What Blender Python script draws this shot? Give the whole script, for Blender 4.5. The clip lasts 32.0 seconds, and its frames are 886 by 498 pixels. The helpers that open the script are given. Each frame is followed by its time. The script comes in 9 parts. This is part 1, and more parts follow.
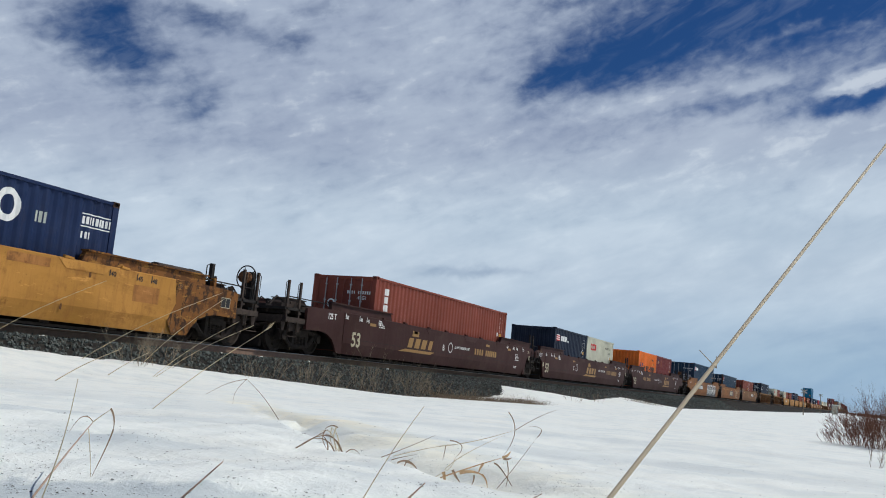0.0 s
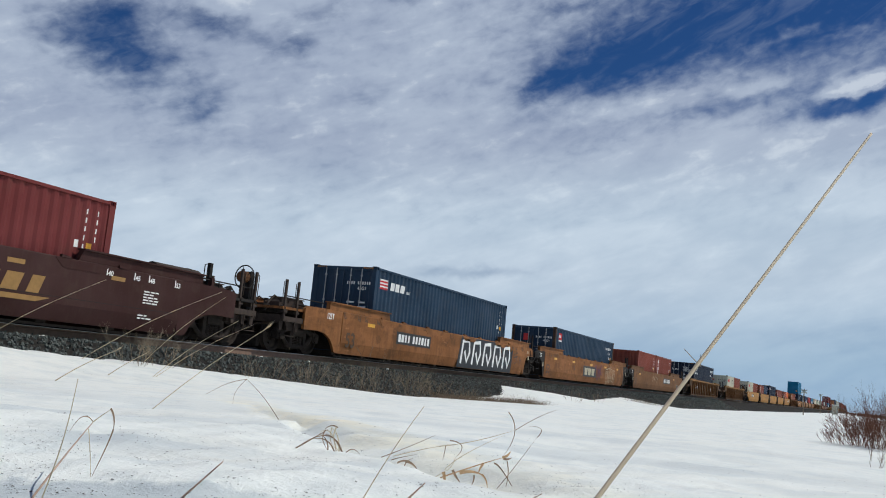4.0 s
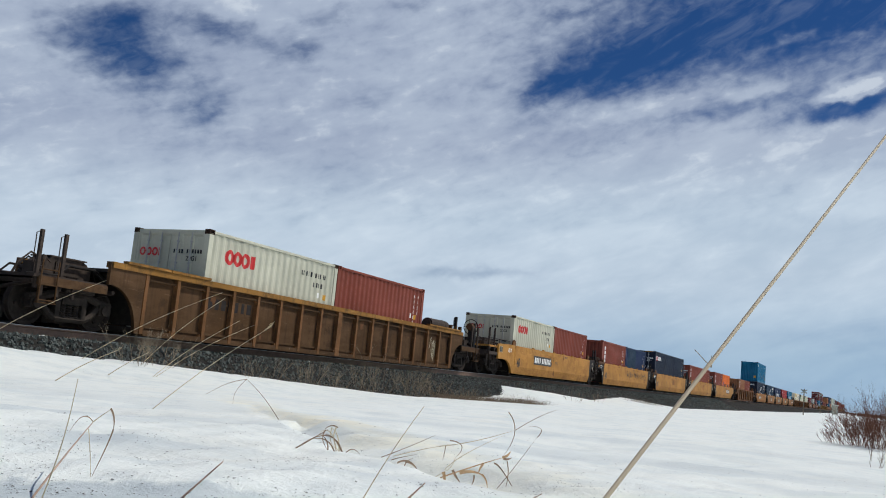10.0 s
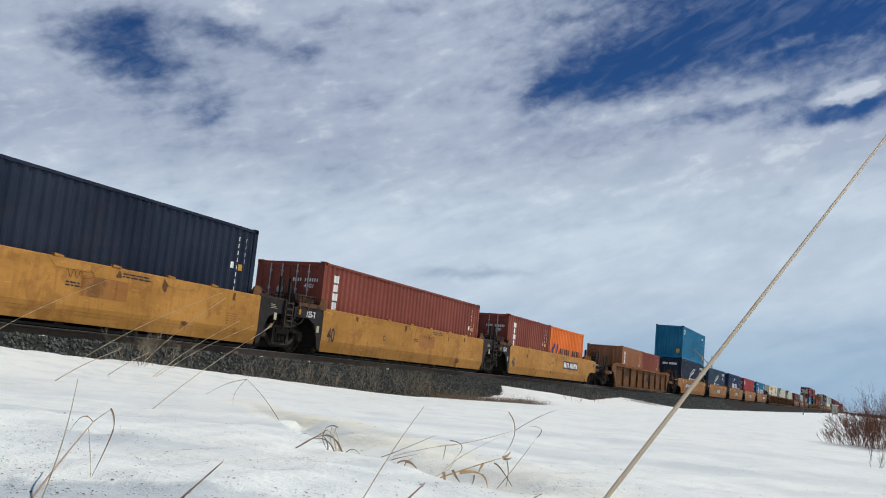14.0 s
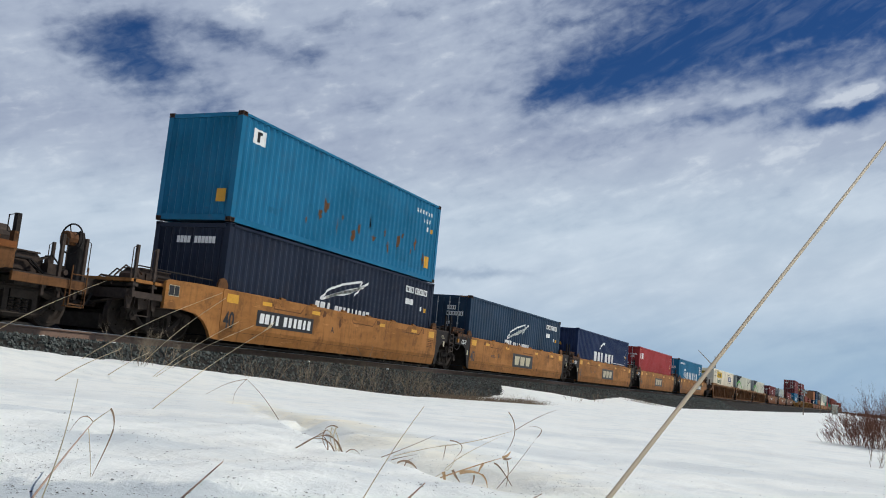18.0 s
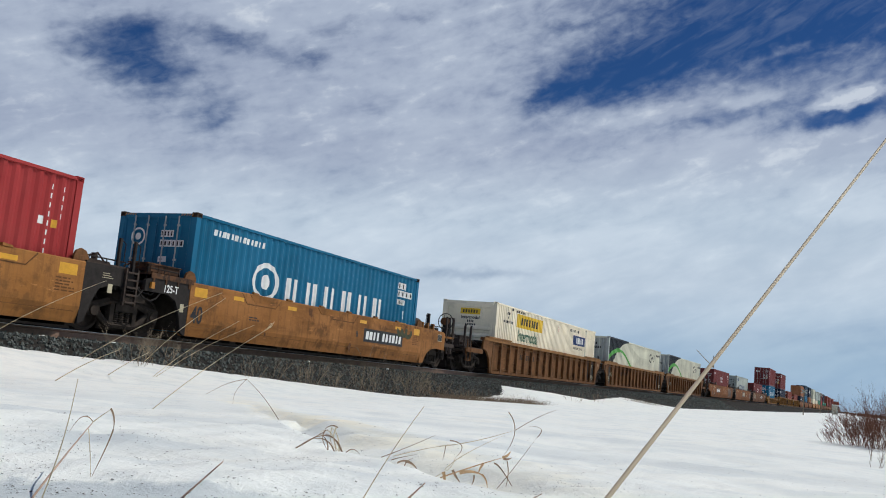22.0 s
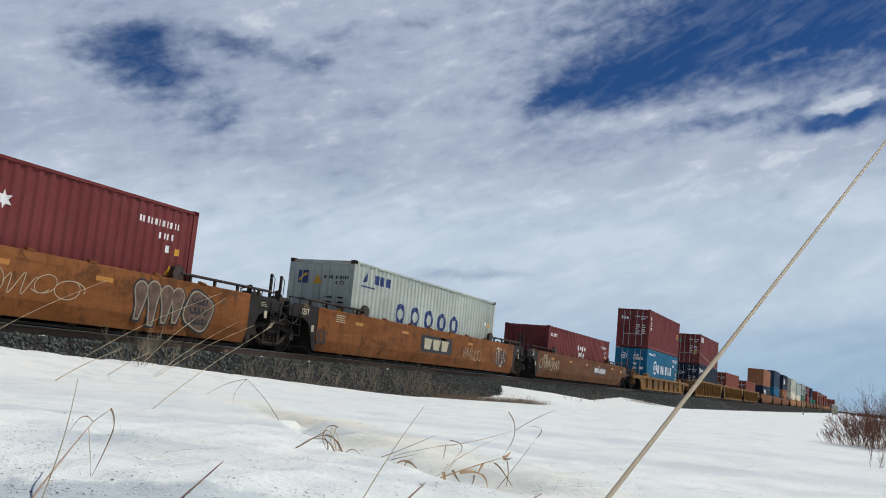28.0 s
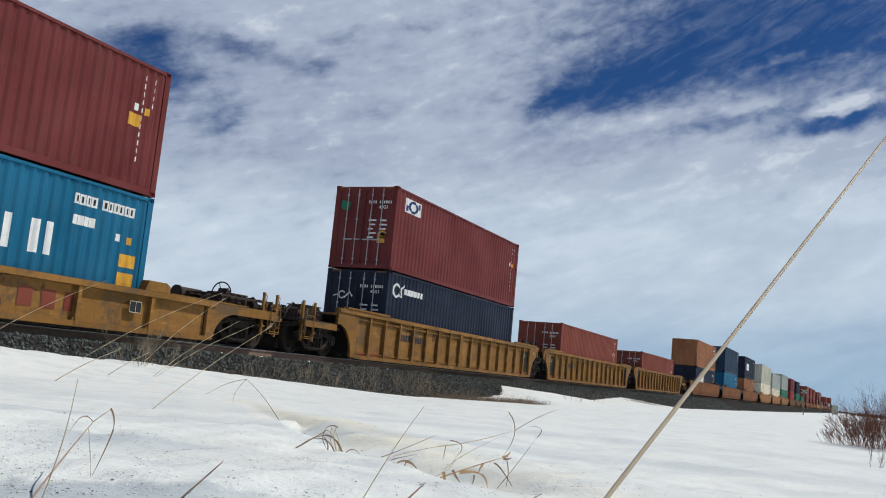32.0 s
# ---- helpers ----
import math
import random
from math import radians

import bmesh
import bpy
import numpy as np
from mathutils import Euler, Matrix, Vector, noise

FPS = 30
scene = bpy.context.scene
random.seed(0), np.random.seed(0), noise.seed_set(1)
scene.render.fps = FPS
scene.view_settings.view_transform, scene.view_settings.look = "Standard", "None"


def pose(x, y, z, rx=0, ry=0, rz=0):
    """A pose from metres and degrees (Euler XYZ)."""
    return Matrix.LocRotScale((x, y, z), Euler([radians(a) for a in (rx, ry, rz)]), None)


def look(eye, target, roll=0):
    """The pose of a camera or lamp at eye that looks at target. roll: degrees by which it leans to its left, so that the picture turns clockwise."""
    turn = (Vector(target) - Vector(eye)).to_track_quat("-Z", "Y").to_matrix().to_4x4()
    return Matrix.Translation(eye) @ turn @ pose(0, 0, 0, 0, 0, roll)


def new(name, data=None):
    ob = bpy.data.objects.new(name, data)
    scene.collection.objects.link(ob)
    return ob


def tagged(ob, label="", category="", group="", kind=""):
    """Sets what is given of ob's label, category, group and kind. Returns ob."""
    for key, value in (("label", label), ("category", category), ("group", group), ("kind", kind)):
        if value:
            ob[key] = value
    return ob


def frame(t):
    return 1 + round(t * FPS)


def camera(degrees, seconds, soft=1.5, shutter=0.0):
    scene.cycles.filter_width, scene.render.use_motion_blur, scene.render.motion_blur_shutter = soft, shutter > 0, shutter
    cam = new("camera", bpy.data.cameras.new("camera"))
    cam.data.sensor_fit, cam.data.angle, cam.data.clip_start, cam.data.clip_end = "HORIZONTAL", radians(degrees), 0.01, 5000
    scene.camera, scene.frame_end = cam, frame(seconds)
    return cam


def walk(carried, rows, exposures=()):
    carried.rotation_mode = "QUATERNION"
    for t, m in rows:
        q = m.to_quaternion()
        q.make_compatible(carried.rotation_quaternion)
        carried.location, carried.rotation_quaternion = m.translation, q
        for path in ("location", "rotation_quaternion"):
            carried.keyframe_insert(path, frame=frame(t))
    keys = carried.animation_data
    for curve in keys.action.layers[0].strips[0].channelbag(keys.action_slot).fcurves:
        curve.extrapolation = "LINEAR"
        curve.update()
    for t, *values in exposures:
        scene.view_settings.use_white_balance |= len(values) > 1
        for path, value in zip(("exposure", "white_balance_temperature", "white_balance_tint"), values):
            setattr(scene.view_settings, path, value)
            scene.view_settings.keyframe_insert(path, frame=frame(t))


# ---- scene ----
# Camera: a phone held still, low over the snow beside the line. x runs along the track, y towards it, z up.
H = 0.35
YAW, PITCH, ROLL = radians(25.35), radians(7.80), 5.43
EYE = Vector((0, 0, H))
AIM = EYE + 10 * Vector((math.cos(PITCH) * math.cos(YAW), math.cos(PITCH) * math.sin(YAW), math.sin(PITCH)))
cam = camera(52.03, 32.0, soft=1.0)
walk(cam, [(0, look(EYE, AIM, ROLL)), (32.0, look(EYE, AIM, ROLL))], [(0, -0.11, 6170, 9), (9.0, -0.08, 6180, 9), (14.0, -0.07, 6260, 10), (32.0, -0.08, 6260, 10)])

# Sun behind the camera's right shoulder, and a clear sky above the cloud sheet.
SUN_DIR = Vector((0.36, -0.50, 0.80)).normalized()
sun = new("sun", bpy.data.lights.new("sun", "SUN"))
sun.data.energy, sun.data.angle, sun.data.color = 3.25, radians(0.6), (1.0, 0.945, 0.84)
sun.matrix_basis = look(SUN_DIR * 50, (0, 0, 0))
world = bpy.data.worlds.new("sky")
scene.world = world
world.use_nodes = True


def sky_world():
    nt = world.node_tree
    nt.nodes.clear()
    out = nt.nodes.new("ShaderNodeOutputWorld")
    bg = nt.nodes.new("ShaderNodeBackground")
    sky = nt.nodes.new("ShaderNodeTexSky")
    sky.sky_type, sky.sun_disc = "NISHITA", False
    sky.sun_elevation = math.asin(SUN_DIR.z)
    sky.sun_rotation = math.atan2(SUN_DIR.x, SUN_DIR.y)
    sky.air_density, sky.dust_density, sky.ozone_density = 1.0, 0.0, 5.0
    bg.inputs["Strength"].default_value = 0.05
    tint = nt.nodes.new("ShaderNodeMix")
    tint.data_type, tint.blend_type = "RGBA", "MULTIPLY"
    tint.inputs[0].default_value, tint.inputs[7].default_value = 1.0, (0.30, 0.55, 0.88, 1)
    nt.links.new(sky.outputs[0], tint.inputs[6])
    nt.links.new(tint.outputs[2], bg.inputs["Color"])
    nt.links.new(bg.outputs[0], out.inputs["Surface"])


sky_world()

# ---- small tools ----
RAIL = H + 0.18          # top of rail
YC = 15.86               # centre line of the track
FLOOR = H + 0.385        # underside of a container in its well


def train_x(t):
    """How far the train has come at t."""
    return 15.97 * t + 0.0076 * (t - 16) ** 2


def box(bm, x0, x1, y0, y1, z0, z1):
    vs = [bm.verts.new(p) for p in ((x0, y0, z0), (x1, y0, z0), (x1, y1, z0), (x0, y1, z0),
                                    (x0, y0, z1), (x1, y0, z1), (x1, y1, z1), (x0, y1, z1))]
    for f in ((3, 2, 1, 0), (4, 5, 6, 7), (0, 1, 5, 4), (1, 2, 6, 5), (2, 3, 7, 6), (3, 0, 4, 7)):
        bm.faces.new([vs[i] for i in f])
    return vs


def bar(bm, a, b, r, n=6, r2=None):
    """A round bar from a to b."""
    a, b = Vector(a), Vector(b)
    d = (b - a).normalized()
    s = d.cross((0, 0, 1) if abs(d.z) < 0.9 else (1, 0, 0)).normalized()
    w = d.cross(s)
    rings = []
    for p, rr in ((a, r), (b, r if r2 is None else r2)):
        rings.append([bm.verts.new(p + rr * (math.cos(k * math.tau / n) * s + math.sin(k * math.tau / n) * w)) for k in range(n)])
    for k in range(n):
        bm.faces.new((rings[0][k], rings[0][(k + 1) % n], rings[1][(k + 1) % n], rings[1][k]))
    bm.faces.new(rings[0][::-1])
    bm.faces.new(rings[1])


def tube(bm, pts, r, n=6, tip=1.0):
    """A round rod along pts, in one skin."""
    pts = [Vector(p) for p in pts]
    last, rings = len(pts) - 1, []
    for i, p in enumerate(pts):
        d = (pts[min(i + 1, last)] - pts[max(i - 1, 0)]).normalized()
        s = d.cross(Vector((0.31, 0.42, 0.85)) if abs(d.z) < 0.8 else Vector((0.9, 0.3, 0.1))).normalized()
        w = d.cross(s)
        q = r * (1 + (tip - 1) * i / last)
        rings.append([bm.verts.new(p + q * (math.cos(k * math.tau / n) * s + math.sin(k * math.tau / n) * w)) for k in range(n)])
    for a, b in zip(rings, rings[1:]):
        for k in range(n):
            bm.faces.new((a[k], a[(k + 1) % n], b[(k + 1) % n], b[k]))
    bm.faces.new(rings[0][::-1])
    bm.faces.new(rings[-1])


def ring(bm, c, r, thick, axis="x", n=20):
    pts = []
    for k in range(n + 1):
        a = k * math.tau / n
        u, v = r * math.cos(a), r * math.sin(a)
        pts.append((c[0], c[1] + u, c[2] + v) if axis == "x" else (c[0] + u, c[1], c[2] + v))
    for k in range(n):
        bar(bm, pts[k], pts[k + 1], thick, 5)


def slab(bm, pts, y0, y1):
    """A plate cut to the outline pts (x, z), from y0 to y1."""
    lo = [bm.verts.new((x, y0, z)) for x, z in pts]
    hi = [bm.verts.new((x, y1, z)) for x, z in pts]
    bm.faces.new(lo)
    bm.faces.new(hi[::-1])
    n = len(pts)
    for i in range(n):
        bm.faces.new((lo[i], hi[i], hi[(i + 1) % n], lo[(i + 1) % n]))


def drum(bm, x, y0, y1, z, r, n=18):
    bar(bm, (x, y0, z), (x, y1, z), r, n)


def mesh_of(name, bm, smooth=False):
    bmesh.ops.recalc_face_normals(bm, faces=bm.faces)
    me = bpy.data.meshes.new(name)
    bm.to_mesh(me)
    bm.free()
    if smooth:
        me.shade_smooth()
    return me


def put(name, me, material, parent=None, m=None, label=""):
    ob = new(name, me)
    if not me.materials:
        me.materials.append(None)
    ob.material_slots[0].link = "OBJECT"
    ob.material_slots[0].material = material
    if parent:
        ob.parent = parent
    if m is not None:
        ob.matrix_basis = m
    if label:
        tagged(ob, label)
    return ob


def part(name, bm, material, parent, label="", smooth=False):
    return put(name, mesh_of(name, bm, smooth), material, parent, None, label)


MESHES = {}


def shared(key, build):
    """One mesh for all alike pieces."""
    if key not in MESHES:
        bm = bmesh.new()
        smooth = build(bm)
        MESHES[key] = mesh_of(key if isinstance(key, str) else str(key[0]), bm, bool(smooth))
    return MESHES[key]


# ---- materials ----
def nodes_of(name):
    m = bpy.data.materials.new(name)
    m.use_nodes = True
    nt = m.node_tree
    b = nt.nodes["Principled BSDF"]
    return m, nt, b


def node(nt, kind, **kw):
    n = nt.nodes.new(kind)
    for k, v in kw.items():
        n.inputs[k].default_value = v
    return n


def mix(nt, fac, a, b, mode="MIX"):
    """A colour mix; each of fac, a, b is a socket or a value."""
    n = nt.nodes.new("ShaderNodeMix")
    n.data_type, n.blend_type = "RGBA", mode
    for i, v in ((0, fac), (6, a), (7, b)):
        if hasattr(v, "links"):
            nt.links.new(v, n.inputs[i])
        elif i == 0:
            n.inputs[i].default_value = v
        else:
            n.inputs[i].default_value = (*v, 1)
    return n.outputs[2]


def math_node(nt, op, a, b=0.0, clamp=False):
    n = nt.nodes.new("ShaderNodeMath")
    n.operation, n.use_clamp = op, clamp
    for i, v in ((0, a), (1, b)):
        if hasattr(v, "links"):
            nt.links.new(v, n.inputs[i])
        else:
            n.inputs[i].default_value = v
    return n.outputs[0]


def coords(nt, scale=(1, 1, 1), shift=True):
    """Object coordinates, shifted by the object's random number."""
    tc = nt.nodes.new("ShaderNodeTexCoord")
    mp = nt.nodes.new("ShaderNodeMapping")
    mp.inputs["Scale"].default_value = scale
    nt.links.new(tc.outputs["Object"], mp.inputs["Vector"])
    if shift:
        info = nt.nodes.new("ShaderNodeObjectInfo")
        v = math_node(nt, "MULTIPLY", info.outputs["Random"], 37.0)
        cb = nt.nodes.new("ShaderNodeCombineXYZ")
        for i in range(3):
            nt.links.new(v, cb.inputs[i])
        nt.links.new(cb.outputs[0], mp.inputs["Location"])
    return mp.outputs[0]


def noise_of(nt, vec, scale, detail=4.0, rough=0.6, lo=0.4, hi=0.6):
    n = node(nt, "ShaderNodeTexNoise", Scale=scale, Detail=detail, Roughness=rough)
    nt.links.new(vec, n.inputs["Vector"])
    r = node(nt, "ShaderNodeMapRange")
    r.inputs["From Min"].default_value, r.inputs["From Max"].default_value = lo, hi
    nt.links.new(n.outputs["Fac"], r.inputs["Value"])
    return r.outputs[0]


def bump(nt, b, height, strength, distance=0.01):
    n = nt.nodes.new("ShaderNodeBump")
    n.inputs["Strength"].default_value, n.inputs["Distance"].default_value = strength, distance
    nt.links.new(height, n.inputs["Height"])
    nt.links.new(n.outputs[0], b.inputs["Normal"])


def paint(name, colour, rough=0.5, dirt=0.35, rust=0.12, grime=(0.10, 0.075, 0.05), metal=0.0):
    """Weathered paint on steel: faded patches, runs of dirt down the sides, rust spots."""
    m, nt, b = nodes_of(name)
    vec = coords(nt)
    runs = noise_of(nt, coords(nt, (3.0, 3.0, 0.30)), 2.2, 7, 0.70, 0.50, 0.68)
    fade = noise_of(nt, vec, 0.6, 3, 0.5, 0.3, 0.7)
    grain = noise_of(nt, vec, 14.0, 5, 0.7, 0.2, 0.8)
    spots = noise_of(nt, vec, 3.2, 8, 0.72, 0.62, 0.70)
    light = tuple(min(1, c * 1.12 + 0.012) for c in colour)
    dark = tuple(c * 0.82 for c in colour)
    c = mix(nt, fade, dark, light)
    worn = noise_of(nt, coords(nt, (0.45, 1.0, 1.5)), 1.5, 8, 0.68, 0.46, 0.62)
    c = mix(nt, math_node(nt, "MULTIPLY", worn, min(0.75, dirt * 1.1)), c, tuple(x * 0.52 + y * 0.18 for x, y in zip(colour, grime)))
    c = mix(nt, math_node(nt, "MULTIPLY", grain, 0.10), c, tuple(x * 0.6 for x in colour))
    c = mix(nt, math_node(nt, "MULTIPLY", runs, dirt), c, grime)
    stains = noise_of(nt, vec, 1.3, 9, 0.72, 0.53, 0.60)
    c = mix(nt, math_node(nt, "MULTIPLY", stains, min(0.85, dirt * 1.1)), c, grime)
    scuffs = noise_of(nt, coords(nt, (0.6, 1.0, 3.5)), 2.6, 8, 0.75, 0.60, 0.66)
    c = mix(nt, math_node(nt, "MULTIPLY", scuffs, min(0.6, dirt)), c, tuple(min(1, x * 1.6 + 0.03) for x in colour))
    specks = noise_of(nt, vec, 24.0, 4, 0.7, 0.63, 0.69)
    c = mix(nt, math_node(nt, "MULTIPLY", specks, dirt), c, tuple(x * 0.35 for x in colour))
    c = mix(nt, math_node(nt, "MULTIPLY", spots, rust), c, (0.11, 0.035, 0.012))
    nt.links.new(c, b.inputs["Base Color"])
    r = math_node(nt, "ADD", math_node(nt, "MULTIPLY", grain, 0.12), rough)
    nt.links.new(r, b.inputs["Roughness"])
    b.inputs["Metallic"].default_value = metal
    b.inputs["Specular IOR Level"].default_value = 0.12
    bump(nt, b, noise_of(nt, vec, 5.0, 4, 0.6, 0.2, 0.8), 0.15, 0.01)
    return m


def plain(name, colour, rough=0.6, spread=0.25, scale=6.0, metal=0.0, bump_by=0.2):
    m, nt, b = nodes_of(name)
    vec = coords(nt)
    f = noise_of(nt, vec, scale, 6, 0.65, 0.25, 0.75)
    g = noise_of(nt, vec, scale * 7, 3, 0.6, 0.3, 0.7)
    c = mix(nt, f, tuple(x * (1 - spread) for x in colour), tuple(min(1, x * (1 + spread)) for x in colour))
    c = mix(nt, math_node(nt, "MULTIPLY", g, 0.15), c, tuple(x * 0.5 for x in colour))
    nt.links.new(c, b.inputs["Base Color"])
    b.inputs["Roughness"].default_value, b.inputs["Metallic"].default_value = rough, metal
    b.inputs["Specular IOR Level"].default_value = 0.3
    bump(nt, b, g, bump_by, 0.005)
    return m


YELLOW = paint("yellow paint", (0.455, 0.218, 0.045), 0.55, 0.48, 0.5, (0.24, 0.10, 0.028))
OCHRE = paint("weathered ochre paint", (0.350, 0.150, 0.040), 0.6, 0.60, 0.6, (0.14, 0.066, 0.024))
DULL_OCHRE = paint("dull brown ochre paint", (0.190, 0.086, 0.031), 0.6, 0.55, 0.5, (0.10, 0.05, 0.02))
GRIMY_OCHRE = paint("grimy brown ochre paint", (0.305, 0.130, 0.036), 0.6, 0.70, 0.6, (0.11, 0.052, 0.02))
LONG_OCHRE = paint("rust-tinted ochre paint", (0.262, 0.108, 0.036), 0.62, 0.60, 0.6, (0.105, 0.05, 0.022))
PURPLE = plain("purple spray paint", (0.075, 0.018, 0.085), 0.6, 0.3)
FADED_INK = plain("faded black lettering", (0.075, 0.042, 0.022), 0.6, 0.4, 9)
ORANGE_BROWN = paint("rusty orange brown paint", (0.22, 0.078, 0.020), 0.65, 0.6, 0.5, (0.070, 0.030, 0.013))
SOOTY_BROWN = paint("sooty orange brown paint", (0.135, 0.052, 0.018), 0.65, 0.6, 0.5, (0.050, 0.024, 0.012))
BROWN_YELLOW = paint("soiled yellow paint", (0.28, 0.135, 0.030), 0.6, 0.6, 0.3)
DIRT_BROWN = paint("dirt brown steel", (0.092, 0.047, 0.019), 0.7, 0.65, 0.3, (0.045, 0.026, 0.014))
RUST_BROWN = paint("rust brown steel", (0.165, 0.074, 0.027), 0.7, 0.6, 0.3, (0.055, 0.028, 0.014))


def peeling(name, colours):
    """Old paint flaking off in layers: broad scabs, edges and bare rust."""
    m, nt, b = nodes_of(name)
    vec = coords(nt)
    a = noise_of(nt, vec, 2.4, 9, 0.66, 0.47, 0.51)
    d = noise_of(nt, coords(nt, (1.3, 1.3, 0.7)), 4.6, 9, 0.70, 0.52, 0.56)
    e = noise_of(nt, coords(nt, (0.7, 0.7, 2.2)), 3.4, 9, 0.72, 0.56, 0.60)
    c = mix(nt, a, colours[0], colours[1])
    c = mix(nt, d, c, colours[2])
    c = mix(nt, e, c, colours[3])
    nt.links.new(c, b.inputs["Base Color"])
    b.inputs["Roughness"].default_value, b.inputs["Specular IOR Level"].default_value = 0.75, 0.12
    bump(nt, b, math_node(nt, "ADD", a, d), 0.4, 0.006)
    return m


RUSTY_DECK = peeling("rusty deck plate", ((0.060, 0.034, 0.022), (0.105, 0.052, 0.028), (0.035, 0.024, 0.018), (0.15, 0.075, 0.035)))
FLAKING = peeling("flaking rusted yellow paint", ((0.115, 0.050, 0.020), (0.20, 0.085, 0.026), (0.055, 0.030, 0.018), (0.30, 0.145, 0.036)))
MAROON = paint("dark maroon paint", (0.042, 0.015, 0.013), 0.6, 0.10, 0.06)
BLACK = plain("greasy black steel", (0.028, 0.024, 0.022), 0.65, 0.4)
IRON = plain("dusty cast iron", (0.042, 0.033, 0.027), 0.8, 0.4)
for m in (BLACK, IRON):
    m.node_tree.nodes["Principled BSDF"].inputs["Specular IOR Level"].default_value = 0.12
STAIN = plain("rust stain", (0.12, 0.05, 0.018), 0.8, 0.5, 18)
GREASE = plain("greasy brown steel", (0.048, 0.033, 0.025), 0.75, 0.5, 9)
GALV = plain("galvanised steel", (0.42, 0.42, 0.41), 0.45, 0.2, 8, 0.4)
WHITE = plain("white marking paint", (0.78, 0.78, 0.75), 0.5, 0.1)
CREAM = plain("faded cream marking paint", (0.46, 0.41, 0.28), 0.6, 0.2)
INK = plain("black marking paint", (0.018, 0.018, 0.02), 0.5, 0.3)
SIGNAL_YELLOW = plain("yellow reflective tape", (0.64, 0.33, 0.03), 0.45, 0.2)
RED_MARK = plain("red marking paint", (0.55, 0.03, 0.03), 0.5, 0.15)
BLUE_MARK = plain("blue marking paint", (0.02, 0.042, 0.14), 0.5, 0.15)
SPRAY = plain("faded spray paint", (0.27, 0.225, 0.155), 0.65, 0.45, 9)
DULL_TAPE = plain("soiled reflective tape", (0.44, 0.19, 0.035), 0.5, 0.25)
WEATHERED_TAG = plain("weathered reddish grey spray paint", (0.115, 0.072, 0.052), 0.7, 0.6, 5)
FAINT_SPRAY = plain("nearly worn off spray paint", (0.155, 0.10, 0.06), 0.7, 0.5, 9)
OLIVE = plain("dull olive spray paint", (0.055, 0.06, 0.03), 0.7, 0.3)
LEMON = plain("lemon yellow marking paint", (0.72, 0.47, 0.025), 0.5, 0.12)
DEEP_GREEN = plain("deep green marking paint", (0.016, 0.085, 0.04), 0.5, 0.15)
GREEN_MARK = plain("green marking paint", (0.10, 0.38, 0.06), 0.5, 0.15)
GOLD_MARK = plain("faded gold marking paint", (0.30, 0.17, 0.055), 0.6, 0.2)
PAINTS = {
    "red": paint("brick red container paint", (0.2173, 0.0525, 0.0328), 0.5, 0.08, 0.12),
    "maroon": paint("maroon container paint", (0.15, 0.028, 0.027), 0.5, 0.08, 0.12),
    "bright_red": paint("bright red container paint", (0.33, 0.034, 0.034), 0.45, 0.05, 0.06),
    "tan": paint("faded terracotta container paint", (0.31, 0.125, 0.055), 0.55, 0.14, 0.25),
    "orange": paint("orange container paint", (0.74, 0.160, 0.02), 0.45, 0.06, 0.06),
    "navy": paint("navy container paint", (0.010, 0.017, 0.036), 0.45, 0.06, 0.08),
    "slate": paint("slate blue container paint", (0.016, 0.040, 0.075), 0.45, 0.08, 0.1),
    "blue": paint("dark blue container paint", (0.009, 0.022, 0.072), 0.45, 0.06, 0.1),
    "sky": paint("turquoise blue container paint", (0.008, 0.138, 0.262), 0.45, 0.06, 0.35),
    "hanjin": paint("petrol blue container paint", (0.008, 0.125, 0.235), 0.45, 0.05, 0.1),
    "grey": paint("pale grey container paint", (0.54, 0.53, 0.42), 0.5, 0.08, 0.06),
    "silver": paint("light grey container paint", (0.42, 0.45, 0.40), 0.5, 0.10, 0.06),
    "cream": paint("cream white container paint", (0.86, 0.775, 0.60), 0.5, 0.12, 0.06),
    "green": paint("green container paint", (0.03, 0.17, 0.10), 0.5, 0.08, 0.1),
}

# ---- ground ----
BED_TOP = RAIL - 0.23


def ballast_height(y):
    """Cross-section of the ballast bed."""
    d = abs(y - YC)
    return BED_TOP if d < 1.65 else BED_TOP - (d - 1.65) * 0.40


# where the snow ends against the ballast, along the line: (x, y)
EDGE = ((-60, 14.0), (4, 13.9), (11.3, 13.72), (12.4, 13.54), (13.8, 13.5), (15.3, 13.39), (17.9, 13.09), (21.2, 12.72), (23.9, 12.42), (27.1, 12.43),
        (30.4, 12.5), (33.6, 12.85), (35.6, 13.71), (40.3, 13.37), (45.7, 12.74), (54.9, 13.39), (63.9, 12.21), (99, 12.06), (180, 11.97), (5000, 11.97))


def edge_of(x):
    for (a, ya), (b, yb) in zip(EDGE, EDGE[1:]):
        if x < b:
            return ya + (yb - ya) * max(0.0, x - a) / (b - a)
    return EDGE[-1][1]


def smooth_step(k):
    k = min(1.0, max(0.0, k))
    return k * k * (3 - 2 * k)


# the lip of the wind-cut hollow near by: (x, y)
LIP = ((1.8, 0.6), (2.69, 1.28), (3.18, 1.65), (3.29, 1.9), (3.73, 2.42), (4.94, 3.35), (6.2, 4.3), (9.0, 6.9), (30, 27))


def lip_of(x):
    for (a, ya), (b, yb) in zip(LIP, LIP[1:]):
        if x < b:
            return ya + (yb - ya) * (x - a) / (b - a)
    return LIP[-1][1]


